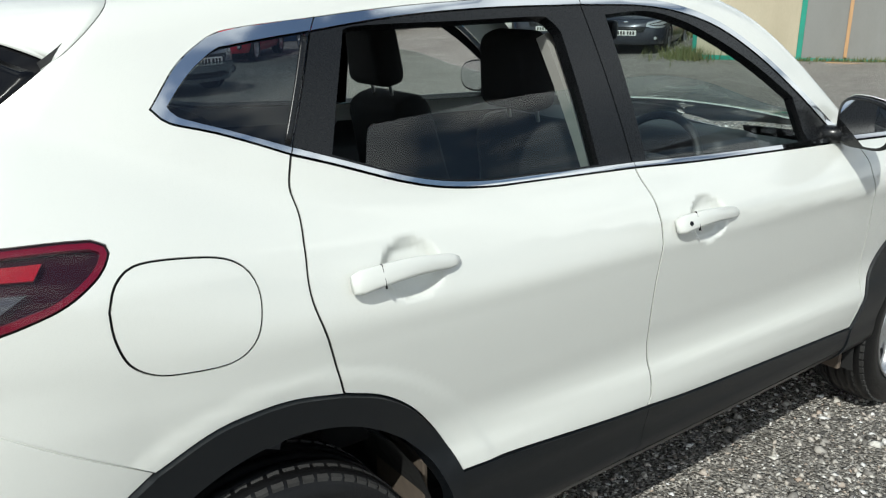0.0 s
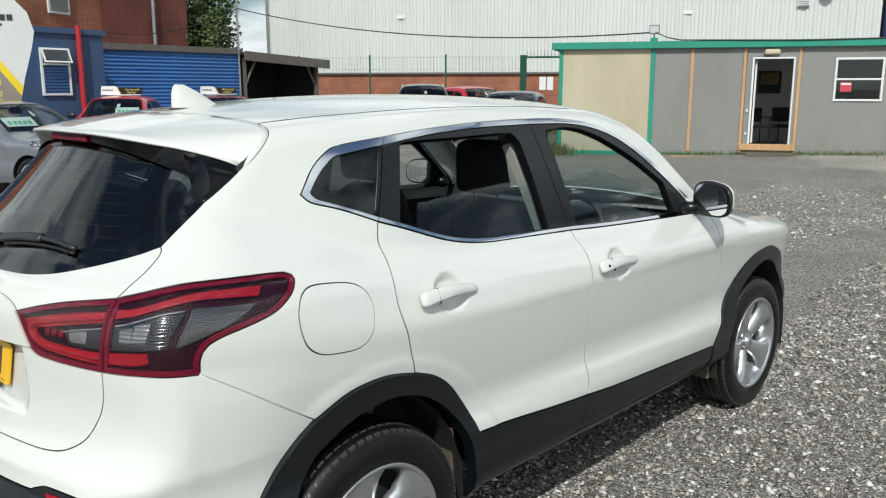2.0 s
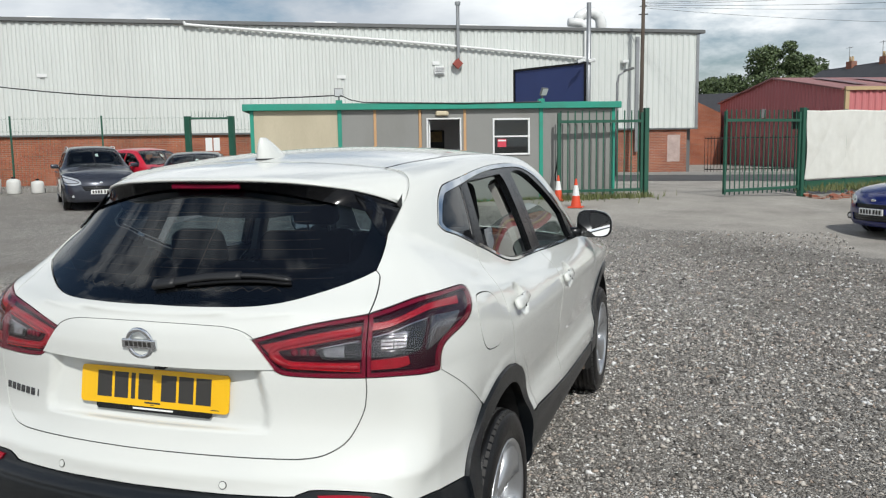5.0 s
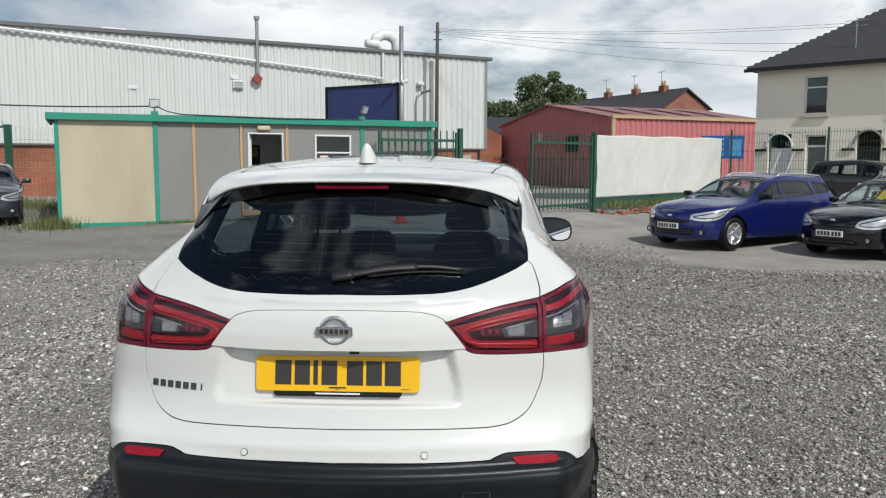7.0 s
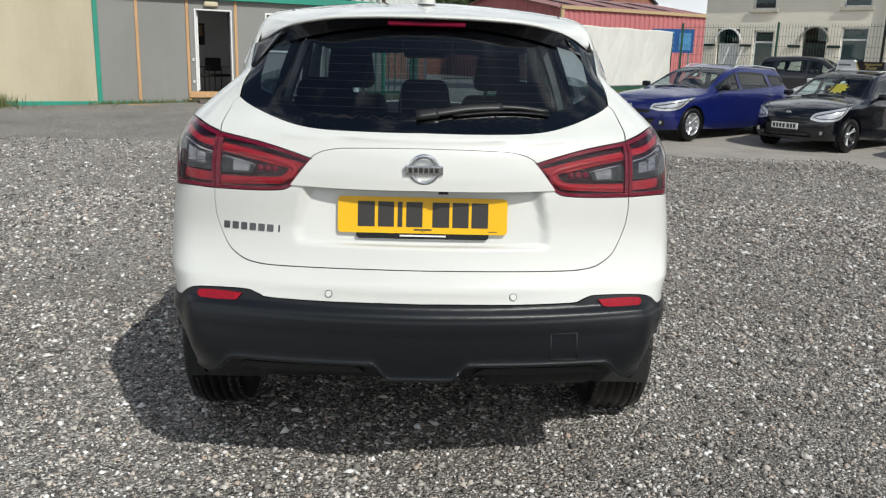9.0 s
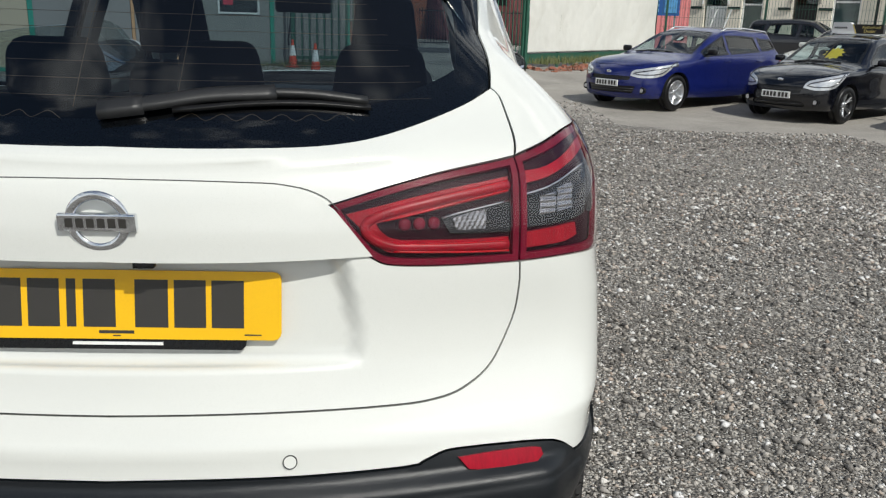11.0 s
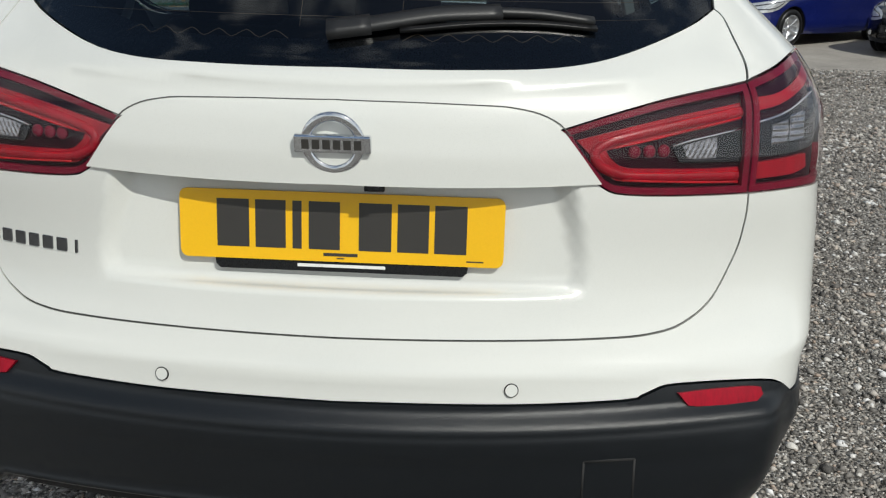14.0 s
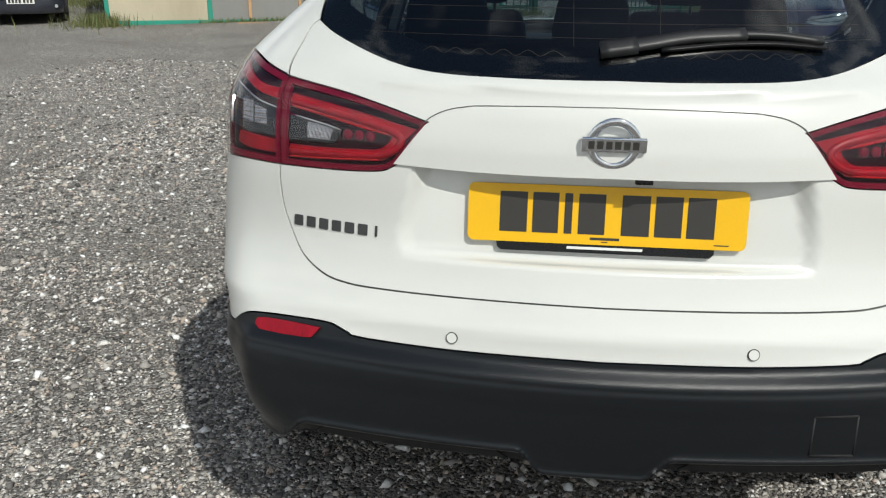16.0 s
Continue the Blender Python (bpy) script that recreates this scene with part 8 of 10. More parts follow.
terrace((6.5, 82.0, 0), 168, 9.5, 6.0, 4.3, 6.0, (), "low far houses under plain slate roofs")

# ---- poles, lamp and wires ----
pole = thing("telegraph_pole", "dark wooden telegraph pole beside the street", "pole")
bm = bmesh.new()
rod(bm, (-1.86, 35.2, 0), (-1.80, 35.2, 8.0), 0.10, 0.075, 12)
part("shaft", bm, POLE_WOOD, pole, smooth=True)
solid("step_iron", pose(-1.80, 35.2, 7.2), [(-0.2, 0.2, -0.02, 0.02, 0, 0.04), (-0.16, 0.16, -0.02, 0.02, 0.35, 0.39)], TRIM_BLACK, pole)


def wire(name, a, b, sag, label, r=0.007):
    a, b = Vector(a), Vector(b)
    bm = bmesh.new()
    tube(bm, [a.lerp(b, t) - Vector((0, 0, sag * 4 * t * (1 - t))) for t in np.linspace(0, 1, 17)], r, 5)
    return tagged(part(name, bm, CABLE), label, "cable")


for dz, ex, ey, ez, sg_ in ((7.73, 30, 26, 8.2, 0.9), (7.62, 32, 30, 7.2, 0.8), (7.56, 30, 32, 6.6, 0.7), (7.5, 26, 38, 6.0, 0.6), (7.67, 34, 24, 8.6, 1.2)):
    wire("overhead_wire", (-1.80, 35.2, dz), (ex, ey, ez), sg_, "thin black overhead wire from the telegraph pole")
wire("yard_cable", (-21.3, 13.6, 4.15), (-7.15, 15.4, 2.86), 0.42, "black cable slung across the yard to the cabin", 0.016)
wire("yard_cable", (-21.3, 13.6, 4.15), (-27.5, 12.0, 3.6), 0.35, "black cable slung from the shed pole", 0.014)
bm = bmesh.new()
tube(bm, [CAB @ Vector(p) for p in ((0.45, -0.05, 2.86), (0.7, -0.1, 2.74), (1.0, -0.13, 2.68), (3.5, -0.14, 2.64), (5.4, -0.13, 2.66))], 0.014, 5)
part("roof_cable", bm, CABLE, cabin)
sl = thing("street_lamp", "slender dark street lamp with a flat head", "street lamp")
bm = bmesh.new()
tube(bm, [(-2.62, 32.8, 0.1), (-2.62, 32.8, 4.1), (-2.56, 32.8, 4.42), (-2.30, 32.8, 4.60)], [0.07, 0.055, 0.045, 0.04], 8)
part("column", bm, GALV, sl, smooth=True)
solid("head", Matrix.Translation((-2.20, 32.8, 4.64)) @ Matrix.Rotation(radians(-14), 4, "Y"), [(-0.16, 0.28, -0.09, 0.09, -0.04, 0.05)], GUTTER_GREY, sl, "", 0.015)

# ---- blue sheds ----
shed = thing("corrugated_store", "bright blue corrugated steel store with an open timber shelter", "shed")
SM = Matrix.Translation((-21.0, 8.6, 0)) @ Matrix.Rotation(math.atan2(5.1, -0.45), 4, "Z")
bm = bmesh.new()
corrugated(bm, 0.15, 2.72, 0.0, 5.12, 0.11, 0.03, along="z", m=SM, flat=0.2)
part("corrugated_wall", bm, BLUE_SHEET, shed)
solid("store_body", SM, [(0, 5.1, 0.06, 2.6, 0.02, 2.70)], BLUE_CABIN, shed)
solid("roof_board", SM, [(-0.05, 5.2, -0.10, 2.6, 2.72, 2.90)], WOOD_GREY, shed)
shl = thing("timber_shelter", "black open-fronted timber shelter with a felted roof", "shelter")
for x in (5.22, 8.42):
    solid("post", SM, [(x, x + 0.12, -0.05, 0.07, 0, 2.62)], WOOD_GREY, shl)
solid("back_wall", SM, [(5.1, 8.6, 2.4, 2.46, 0, 2.6)], WOOD_BLACK, shl)
solid("end_wall", SM, [(8.54, 8.6, 0.1, 2.4, 0, 2.5)], WOOD_BLACK, shl)
rm = SM @ Matrix.Translation((5.1, 0, 2.72)) @ Matrix.Rotation(radians(3.2), 4, "Y")
solid("roof", rm, [(0, 3.75, -0.3, 2.6, -0.02, 0.06)], WOOD_BLACK, shl)
solid("fascia", rm, [(0, 3.75, -0.34, -0.29, -0.20, 0.10)], WOOD_GREY, shl)
for x0, x1 in ((5.30, 5.75), (8.44, 8.0)):
    bm = bmesh.new()
    rod(bm, SM @ Vector((x0, 0, 1.7)), SM @ Vector((x1, 0, 2.5)), 0.05, n=4)
    part("brace", bm, WOOD_GREY, shl)
bm = bmesh.new()
rod(bm, (-21.35, 13.62, 0), (-21.35, 13.62, 6.2), 0.035, n=8)
tagged(part("aerial_mast", bm, GALV), "thin grey mast beside the blue store", "mast")
cont = thing("blue_cabin", "faded blue site cabin with a white framed window", "cabin")
CM = Matrix.Translation((-18.1, 1.2, 0)) @ Matrix.Rotation(math.atan2(7.1, -1.3), 4, "Z")
solid("body", CM, [(0, 7.2, 0.0, 2.6, 0.1, 3.05)], BLUE_CABIN, cont, "", 0.03)
solid("roof_edge", CM, [(-0.05, 7.25, -0.06, 2.65, 2.98, 3.12)], BLUE_CABIN, cont)
CW = CM @ Matrix.Translation((0.38, 0, 0))
cw = solid("window_frame", CW, [(5.0, 5.05, -0.06, 0.02, 1.45, 2.62), (5.73, 5.78, -0.06, 0.02, 1.45, 2.62), (5.05, 5.73, -0.06, 0.02, 1.45, 1.50), (5.05, 5.73, -0.06, 0.02, 2.57, 2.62), (5.05, 5.73, -0.06, 0.02, 2.2, 2.24)], UPVC, cont)
solid("window_blind", CW, [(5.05, 5.73, -0.03, -0.01, 1.50, 2.57)], BLUE_SHEET, cw)
for k in range(13):
    solid("window_bar", CW, [(5.05, 5.73, -0.045, -0.03, 1.54 + 0.077 * k, 1.556 + 0.077 * k)], WOOD_BLACK, cw)
sash = solid("open_light", CW @ Matrix.Translation((0, -0.04, 2.60)) @ Matrix.Rotation(radians(-24), 4, "X"), [(5.02, 5.06, -0.03, 0.0, -0.38, 0.0), (5.72, 5.76, -0.03, 0.0, -0.38, 0.0), (5.06, 5.72, -0.03, 0.0, -0.38, -0.34), (5.06, 5.72, -0.03, 0.0, -0.04, 0.0)], UPVC, cw, "top light standing ajar")
solid("pane", CW @ Matrix.Translation((0, -0.04, 2.60)) @ Matrix.Rotation(radians(-24), 4, "X"), [(5.06, 5.72, -0.018, -0.012, -0.34, -0.04)], PANE_DARK, cw)
bm = bmesh.new()
rod(bm, CM @ Vector((6.42, -0.1, 0.2)), CM @ Vector((6.42, -0.1, 3.2)), 0.07, n=8)
part("red_pipe", bm, RED_PAINT, cont)
solid("meter_box", CM, [(4.1, 4.5, -0.15, 0, 1.3, 1.55)], UPVC, cont)

bb = thing("brick_building", "tall red brick building with white sash windows", "building")
BM1 = Matrix.Translation((-22.5, 1.5, 0)) @ Matrix.Rotation(math.atan2(10.45, -5.3), 4, "Z")
solid("front_wall", BM1, [(0, 11.7, 0, 6, 0, 6.6)], BRICK_ORANGE, bb)
BM2 = Matrix.Translation((-27.7, 11.9, 0)) @ Matrix.Rotation(math.atan2(4.2, -1.3), 4, "Z")
solid("rear_wing", BM2, [(0.05, 4.4, 0.0, 6, 0, 6.2)], BRICK_MAROON, bb)
for x, z in ((6.2, 4.1), (9.2, 4.1), (2.6, 4.1)):
    w = solid("sash_window", BM1, [(x, x + 1.0, -0.05, 0.02, z, z + 1.6)], UPVC, bb)
    for dz in (0.08, 0.84):
        solid("pane", BM1, [(x + 0.1, x + 0.9, -0.07, -0.05, z + dz, z + dz + 0.66)], SMOKED, w)
bm = bmesh.new()
rod(bm, BM2 @ Vector((2.5, -0.1, 0)), BM2 @ Vector((2.5, -0.1, 6.1)), 0.07)
part("downpipe", bm, GALV, bb)
solid("lean_to_roof", BM2, [(-0.2, 4.6, -1.2, 0.0, 2.9, 3.15)], WOOD_GREY, bb)


# ---- plants ----
def foliage_material(name, a, b):
    m = bpy.data.materials.new(name)
    m.use_nodes = True
    n, l = m.node_tree.nodes, m.node_tree.links
    g, r = n.new("ShaderNodeNewGeometry"), n.new("ShaderNodeValToRGB")
    r.color_ramp.elements[0].color, r.color_ramp.elements[1].color = rgb(a), rgb(b)
    l.new(g.outputs["Random Per Island"], r.inputs["Fac"])
    bs = n["Principled BSDF"]
    l.new(r.outputs["Color"], bs.inputs["Base Color"])
    bs.inputs["Roughness"].default_value = 0.6
    return m


LEAF = foliage_material("green_leaves", (0.030, 0.055, 0.016), (0.11, 0.16, 0.05))
# paler leaves for far trees, with the haze of distance in their colour
LEAF_HAZED = foliage_material("hazed_leaves", (0.045, 0.07, 0.03), (0.12, 0.165, 0.065))
GRASS = foliage_material("rough_grass", (0.06, 0.09, 0.02), (0.20, 0.20, 0.08))


def quads(name, centres, sizes, rng, material, parent=None):
    k = len(centres)
    u = rng.normal(size=(k, 3))
    u /= np.linalg.norm(u, axis=1, keepdims=True)
    w = np.cross(u, rng.normal(size=(k, 3)))
    w /= np.linalg.norm(w, axis=1, keepdims=True)
    s = sizes[:, None]
    v = np.stack([centres - u * s, centres + w * s * 0.6, centres + u * s, centres - w * s * 0.6], 1).reshape(-1, 3)
    f = np.arange(k * 4).reshape(-1, 4)
    return mesh_ob(name, v, f, material, parent, smooth=False)


def tree(x, y, h, r, seed, label, leaves=9000, leaf=0.16, mat=LEAF, low=0.3):
    rng = np.random.default_rng(seed)
    t = thing("tree", label, "tree")
    z0 = ground_z(x, y)
    bm = bmesh.new()
    tube(bm, [(x, y, z0 - 0.2), (x + 0.1, y, z0 + h * 0.3), (x, y + 0.1, z0 + h * 0.65)], [0.05 * r + 0.08, 0.04 * r + 0.05, 0.05], 8)
    part("trunk", bm, POLE_WOOD, t)
    clumps = []
    for k in range(70):
        a, q = rng.uniform(0, 2 * math.pi), rng.uniform(0, 1) ** 0.5
        zz = rng.uniform(low, 1.0)
        rr = r * q * math.sin(math.pi * min(0.98, max(0.12, (zz - low * 0.6) / (1.05 - low * 0.6)))) ** 0.6
        clumps.append((x + rr * math.cos(a), y + rr * math.sin(a), z0 + h * zz, rng.uniform(0.16, 0.34) * r))
    bm = bmesh.new()
    for c in clumps[::4]:
        tube(bm, [(x, y, z0 + h * 0.35), ((x + c[0]) / 2, (y + c[1]) / 2, (z0 + h * 0.35 + c[2]) / 2 + 0.2), c[:3]], [0.08, 0.05, 0.02], 5)
    part("limbs", bm, POLE_WOOD, t)
    pts = []
    for cx, cy, cz, cr in clumps:
        k = leaves // len(clumps)
        d = rng.normal(size=(k, 3))
        d /= np.linalg.norm(d, axis=1, keepdims=True)
        pts.append(np.array((cx, cy, cz)) + d * (cr * rng.uniform(0.55, 1.08, (k, 1))) * (1, 1, 0.8))
    p = np.vstack(pts)
    quads("crown", p, rng.uniform(0.5, 1.2, len(p)) * leaf, rng, mat, t)


tree(-33.0, 17.6, 7.8, 3.5, 3, "leafy green tree behind the blue store", 24000, 0.10)
tree(-30.2, 16.9, 4.2, 1.6, 8, "low leafy bush behind the blue store", 7000, 0.09)
tree(1.6, 98.0, 8.2, 4.0, 4, "distant dark green tree beyond the street", 22000, 0.17, LEAF_HAZED)
tree(7.6, 96.0, 11.6, 4.2, 5, "distant rounded green tree beyond the street", 30000, 0.17, LEAF_HAZED)
tree(10.8, 99.0, 10.0, 2.9, 9, "distant green tree beside a larger one", 16000, 0.17, LEAF_HAZED)
tree(-6.0, 100.0, 6.8, 4.5, 6, "distant green tree beyond the warehouse", 7000, 0.20)


def grass_patch(x0, y0, x1, y1, wide, k, hi, seed, label, mat=GRASS):
    rng = np.random.default_rng(seed)
    t = rng.uniform(0, 1, k)
    p = np.stack([x0 + (x1 - x0) * t, y0 + (y1 - y0) * t], 1) + rng.normal(0, wide, (k, 2)) * np.abs(rng.normal(0, 1, (k, 1)))
    a = rng.uniform(0, 2 * math.pi, k)
    h = hi * rng.uniform(0.3, 1.0, k)
    w = 0.006 + 0.010 * rng.uniform(0, 1, k)
    lean = rng.normal(0, 0.35, (k, 2)) * h[:, None]
    z = rise(np.clip(p[:, 1], 10, 45))
    c, s = np.cos(a) * w, np.sin(a) * w
    v = np.stack([np.stack([p[:, 0] - c, p[:, 1] - s, z], 1), np.stack([p[:, 0] + c, p[:, 1] + s, z], 1), np.stack([p[:, 0] + lean[:, 0], p[:, 1] + lean[:, 1], z + h], 1)], 1).reshape(-1, 3)
    tagged(mesh_ob("grass_tufts", v, np.arange(k * 3).reshape(-1, 3), mat, smooth=False), label, "grass", kind="stuff")


grass_patch(-2.4, 17.2, -0.1, 18.3, 0.18, 900, 0.22, 1, "rough grass along the foot of the gate leaf")
cl, cr_ = CAB @ Vector((-2.1, 0.2, 0)), CAB @ Vector((-1.5, -0.15, 0))
grass_patch(cl.x, cl.y, cr_.x, cr_.y, 0.22, 900, 0.34, 2, "weeds at the corner of the cabin")
c2, c3 = CAB @ Vector((0.2, -0.08, 0)), CAB @ Vector((7.2, -0.10, 0))
grass_patch(c2.x, c2.y, c3.x, c3.y, 0.06, 1300, 0.13, 3, "sparse weeds along the cabin base")
grass_patch(3.9, 20.6, 9.0, 27.0, 0.35, 1800, 0.25, 4, "dry grass and litter along the tarpaulin fence")
grass_patch(-9.5, 17.5, -13.5, 20.0, 0.8, 1200, 0.4, 6, "rough weeds beside the side gate")

# rubble under the tarpaulin fence
rng = np.random.default_rng(9)
bm = bmesh.new()
for k in range(60):
    t = rng.uniform(0, 0.5)
    x, y = 3.9 + 5.1 * t + rng.normal(0, 0.25), 20.2 + 6.4 * t + rng.normal(0, 0.2) - 0.3
    s = rng.uniform(0.03, 0.11)
    box(bm, -s, s, -s * 0.7, s * 0.7, -s * 0.3, s * 0.6, 0.01, Matrix.Translation((x, y, ground_z(x, y) + s * 0.3)) @ Euler(rng.uniform(-0.5, 0.5, 3) * (1, 1, 6)).to_matrix().to_4x4())
tagged(part("brick_rubble", bm, BRICK_BROWN), "broken brick rubble under the tarpaulin fence", "rubble", kind="stuff")


# plastic drums beside the shelter
def drum(x, y, r, h, mat, label):
    d = thing("plastic_drum", label, "drum", "plastic drums")
    z = ground_z(x, y)
    bm = bmesh.new()
    lathe(bm, [(0.0, 0), (r * 0.95, 0.0), (r, 0.03), (r, h * 0.75), (r * 0.85, h * 0.92), (r * 0.3, h)], 18, "Z")
    part("body", bm, mat, d, smooth=True)
    bm = bmesh.new()
    rod(bm, (0, 0, h * 0.98), (0, 0, h + 0.06), r * 0.28, n=12)
    part("cap", bm, TRIM_BLACK, d)
    d.matrix_world = Matrix.Translation((x, y, z))


D_WHITE, D_BLUE, D_RED = surface("white_plastic", (0.60, 0.60, 0.57), 0.5, vary=0.1), surface("pale_blue_plastic", (0.12, 0.28, 0.48), 0.5), surface("grey_red_plastic", (0.30, 0.20, 0.20), 0.6)
for k, (x, y, r, h, mt, lb) in enumerate(((-22.9, 17.4, 0.2, 0.55, D_WHITE, "grey-white plastic drum standing by the shelter"), (-22.3, 17.6, 0.21, 0.6, D_RED, "dull red plastic drum standing by the shelter"), (-21.85, 17.75, 0.18, 0.55, D_WHITE, "white plastic drum standing on the gravel"), (-21.5, 17.85, 0.16, 0.6, D_BLUE, "pale blue plastic drum standing by the shelter"), (-21.0, 17.95, 0.24, 0.6, D_WHITE, "large white plastic drum"), (-20.4, 18.2, 0.22, 0.5, D_WHITE, "white plastic drum lying about"), (-19.7, 18.5, 0.2, 0.42, D_WHITE, "white plastic drum standing on the gravel"), (-18.9, 18.9, 0.22, 0.4, D_WHITE, "white plastic drum standing on the gravel"))):
    drum(x, y, r, h, mt, lb)
bm = bmesh.new()
for k in range(26):
    x, y = -19.8 + k * 0.16 + random.uniform(-0.1, 0.1), 18.9 + k * 0.09 + random.uniform(-0.25, 0.25)
    box(bm, -0.2, 0.2, -0.11, 0.11, 0, 0.1 + 0.05 * (k % 3), 0.01, Matrix.Translation((x, y, ground_z(x, y))) @ Matrix.Rotation(random.uniform(0, 3), 4, "Z"))
tagged(part("stone_pile", bm, CONCRETE), "low heap of broken concrete blocks by the brick wall", "rubble", kind="stuff")

# feather flag
flag = thing("feather_flag", "tall grey and white feather flag with a yellow stripe", "flag")
FM = Matrix.Translation((-13.48, 3.3, 0)) @ Matrix.Rotation(radians(64), 4, "Z")
FLAG_W, FLAG_G, FLAG_Y = surface("white_flag_cloth", (0.60, 0.60, 0.59), 0.8, vary=0.05), surface("taupe_flag_cloth", (0.235, 0.205, 0.175), 0.8, vary=0.06), surface("yellow_flag_cloth", (0.75, 0.55, 0.02), 0.8)
outline_f = [(-0.02, 0.4), (0.35, 0.45), (0.62, 1.0), (0.80, 1.8), (0.95, 2.3), (1.02, 2.62), (0.93, 2.95), (0.70, 3.2), (0.35, 3.32), (-0.02, 3.30)]


def flag_part(name, pts, mat, y, lbl=""):
    bm = bmesh.new()
    prism(bm, pts, 0.006, FM @ Matrix.Translation((0, y, 0)) @ Matrix.Rotation(radians(90), 4, "X"))
    return part(name, bm, mat, flag, lbl)


flag_part("cloth", outline_f, FLAG_W, 0.0)
flag_part("lower_field", [(-0.02, 0.4), (0.35, 0.45), (0.62, 1.0), (0.73, 1.52), (-0.02, 2.62)], FLAG_G, -0.012)
flag_part("stripe", [(0.73, 1.50), (0.77, 1.66), (-0.02, 2.74), (-0.02, 2.58)], FLAG_Y, -0.02)
for k in range(6):
    flag_part("mark", [(0.03 + 0.115 * k, 2.80), (0.12 + 0.115 * k, 2.80), (0.12 + 0.115 * k, 2.90), (0.03 + 0.115 * k, 2.90)], INK if k != 1 else FLAG_Y, -0.012)
flag_part("mark", [(0.28, 2.71), (0.52, 2.71), (0.52, 2.745), (0.28, 2.745)], INK, -0.012)
bm = bmesh.new()
tube(bm, [FM @ Vector(p) for p in ((-0.05, 0, 0), (-0.05, 0, 3.3))], 0.02, 6)
part("mast", bm, GALV, flag)
cu = bpy.data.curves.new("flag_words", "FONT")
cu.body = "Authorised Dealer"
cu.size = 0.26
cu.extrude = 0.001
cu.materials.append(surface("ochre_lettering", (0.62, 0.47, 0.10), 0.8))
words = new("lettering", cu)
words.matrix_world = FM @ Matrix.Translation((0.42, -0.022, 0.42)) @ Matrix.Rotation(radians(90), 4, "X") @ Matrix.Rotation(radians(90), 4, "Z")
words.parent = flag


# ---- the other parked cars ----
def hatch_skin(wb, nose, tail, hw, high, belt, ws0, ws1, cowl, slope):
    """A car body as an implicit skin. ws0, ws1: foot and head of the windscreen; cowl: height of its foot; slope: lean of the tail."""
    flank = curve([0.18, 0.30, 0.45, 0.56, 0.66, 0.76, belt - 0.08, belt, belt + 0.07, belt + 0.20],
                  [hw - 0.09, hw - 0.03, hw - 0.012, hw - 0.016, hw - 0.008, hw, hw - 0.004, hw - 0.03, hw - 0.09, hw - 0.24])
    taper = curve([-tail, -tail + 0.25, 0.0, 0.7, wb - 0.5, wb, wb + 0.35, wb + nose], [0.16, 0.05, 0.012, 0.0, 0.0, 0.012, 0.05, 0.17])
    top = curve([-tail - 0.1, -tail + 0.25, 0.1, 0.7, ws1 - 0.25, ws1, ws0, ws0 + 0.12, wb + 0.1, wb + nose - 0.35, wb + nose - 0.1, wb + nose + 0.1],
                [high - 0.13, high - 0.065, high - 0.02, high, high - 0.018, high - 0.06, cowl, cowl - 0.025, cowl - 0.06, cowl - 0.15, cowl - 0.26, cowl - 0.45])
    face = curve([0.15, 0.26, 0.42, 0.60, 0.72, 0.90, 1.1], [nose - 0.14, nose - 0.03, nose, nose - 0.015, nose - 0.06, nose - 0.25, nose - 0.5])
    stern = curve([0.15, 0.30, 0.50, 0.80, 0.95, 1.10, high - 0.1], [0.14, 0.04, 0.0, 0.03, 0.07, 0.16 * slope + 0.04, 0.36 * slope + 0.06])

    def f(p):
        x, y, z = np.abs(p[..., 0]), p[..., 1], p[..., 2]
        low = x - (flank(z) - taper(y))
        zh = np.maximum(z, belt - 0.05)
        lid = x - (hw - 0.075 - 0.40 * (zh - belt) - 0.7 * taper(y) - np.clip(0.7 - z, 0, 1))
        side = -smax(-low, -lid, 0.04)
        back = (-tail + stern(z) + 0.22 * x * x) - y
        front = y - (wb + face(z) - 0.42 * x * x)
        over = z - (top(y) - 0.12 * x * x)
        return smax(smax(smax(side, back, 0.12), front, 0.14), over, 0.09)

    return f


REAR_HUB, FRONT_HUB, HUB_HIGH, ROUND = 0.15, 2.25, 0.70, 0.8
QUARTER = ROUND * math.pi / 2


def to_shell(p):
    """Chart of a whole half body: round the tail, along the flank, round the nose; and up by angle."""
    p = np.asarray(p, float)
    x, y, z = p[..., 0], p[..., 1], p[..., 2]
    s = np.where(y < REAR_HUB, ROUND * np.arctan2(x, REAR_HUB - y), np.where(y > FRONT_HUB, QUARTER + FRONT_HUB - REAR_HUB + ROUND * np.arctan2(y - FRONT_HUB, x), QUARTER + y - REAR_HUB))
    r = np.where(y < REAR_HUB, np.hypot(x, y - REAR_HUB), np.where(y > FRONT_HUB, np.hypot(x, y - FRONT_HUB), x))
    return np.stack([s, ROUND * np.arctan2(z - HUB_HIGH, np.maximum(r, 1e-6))], -1)


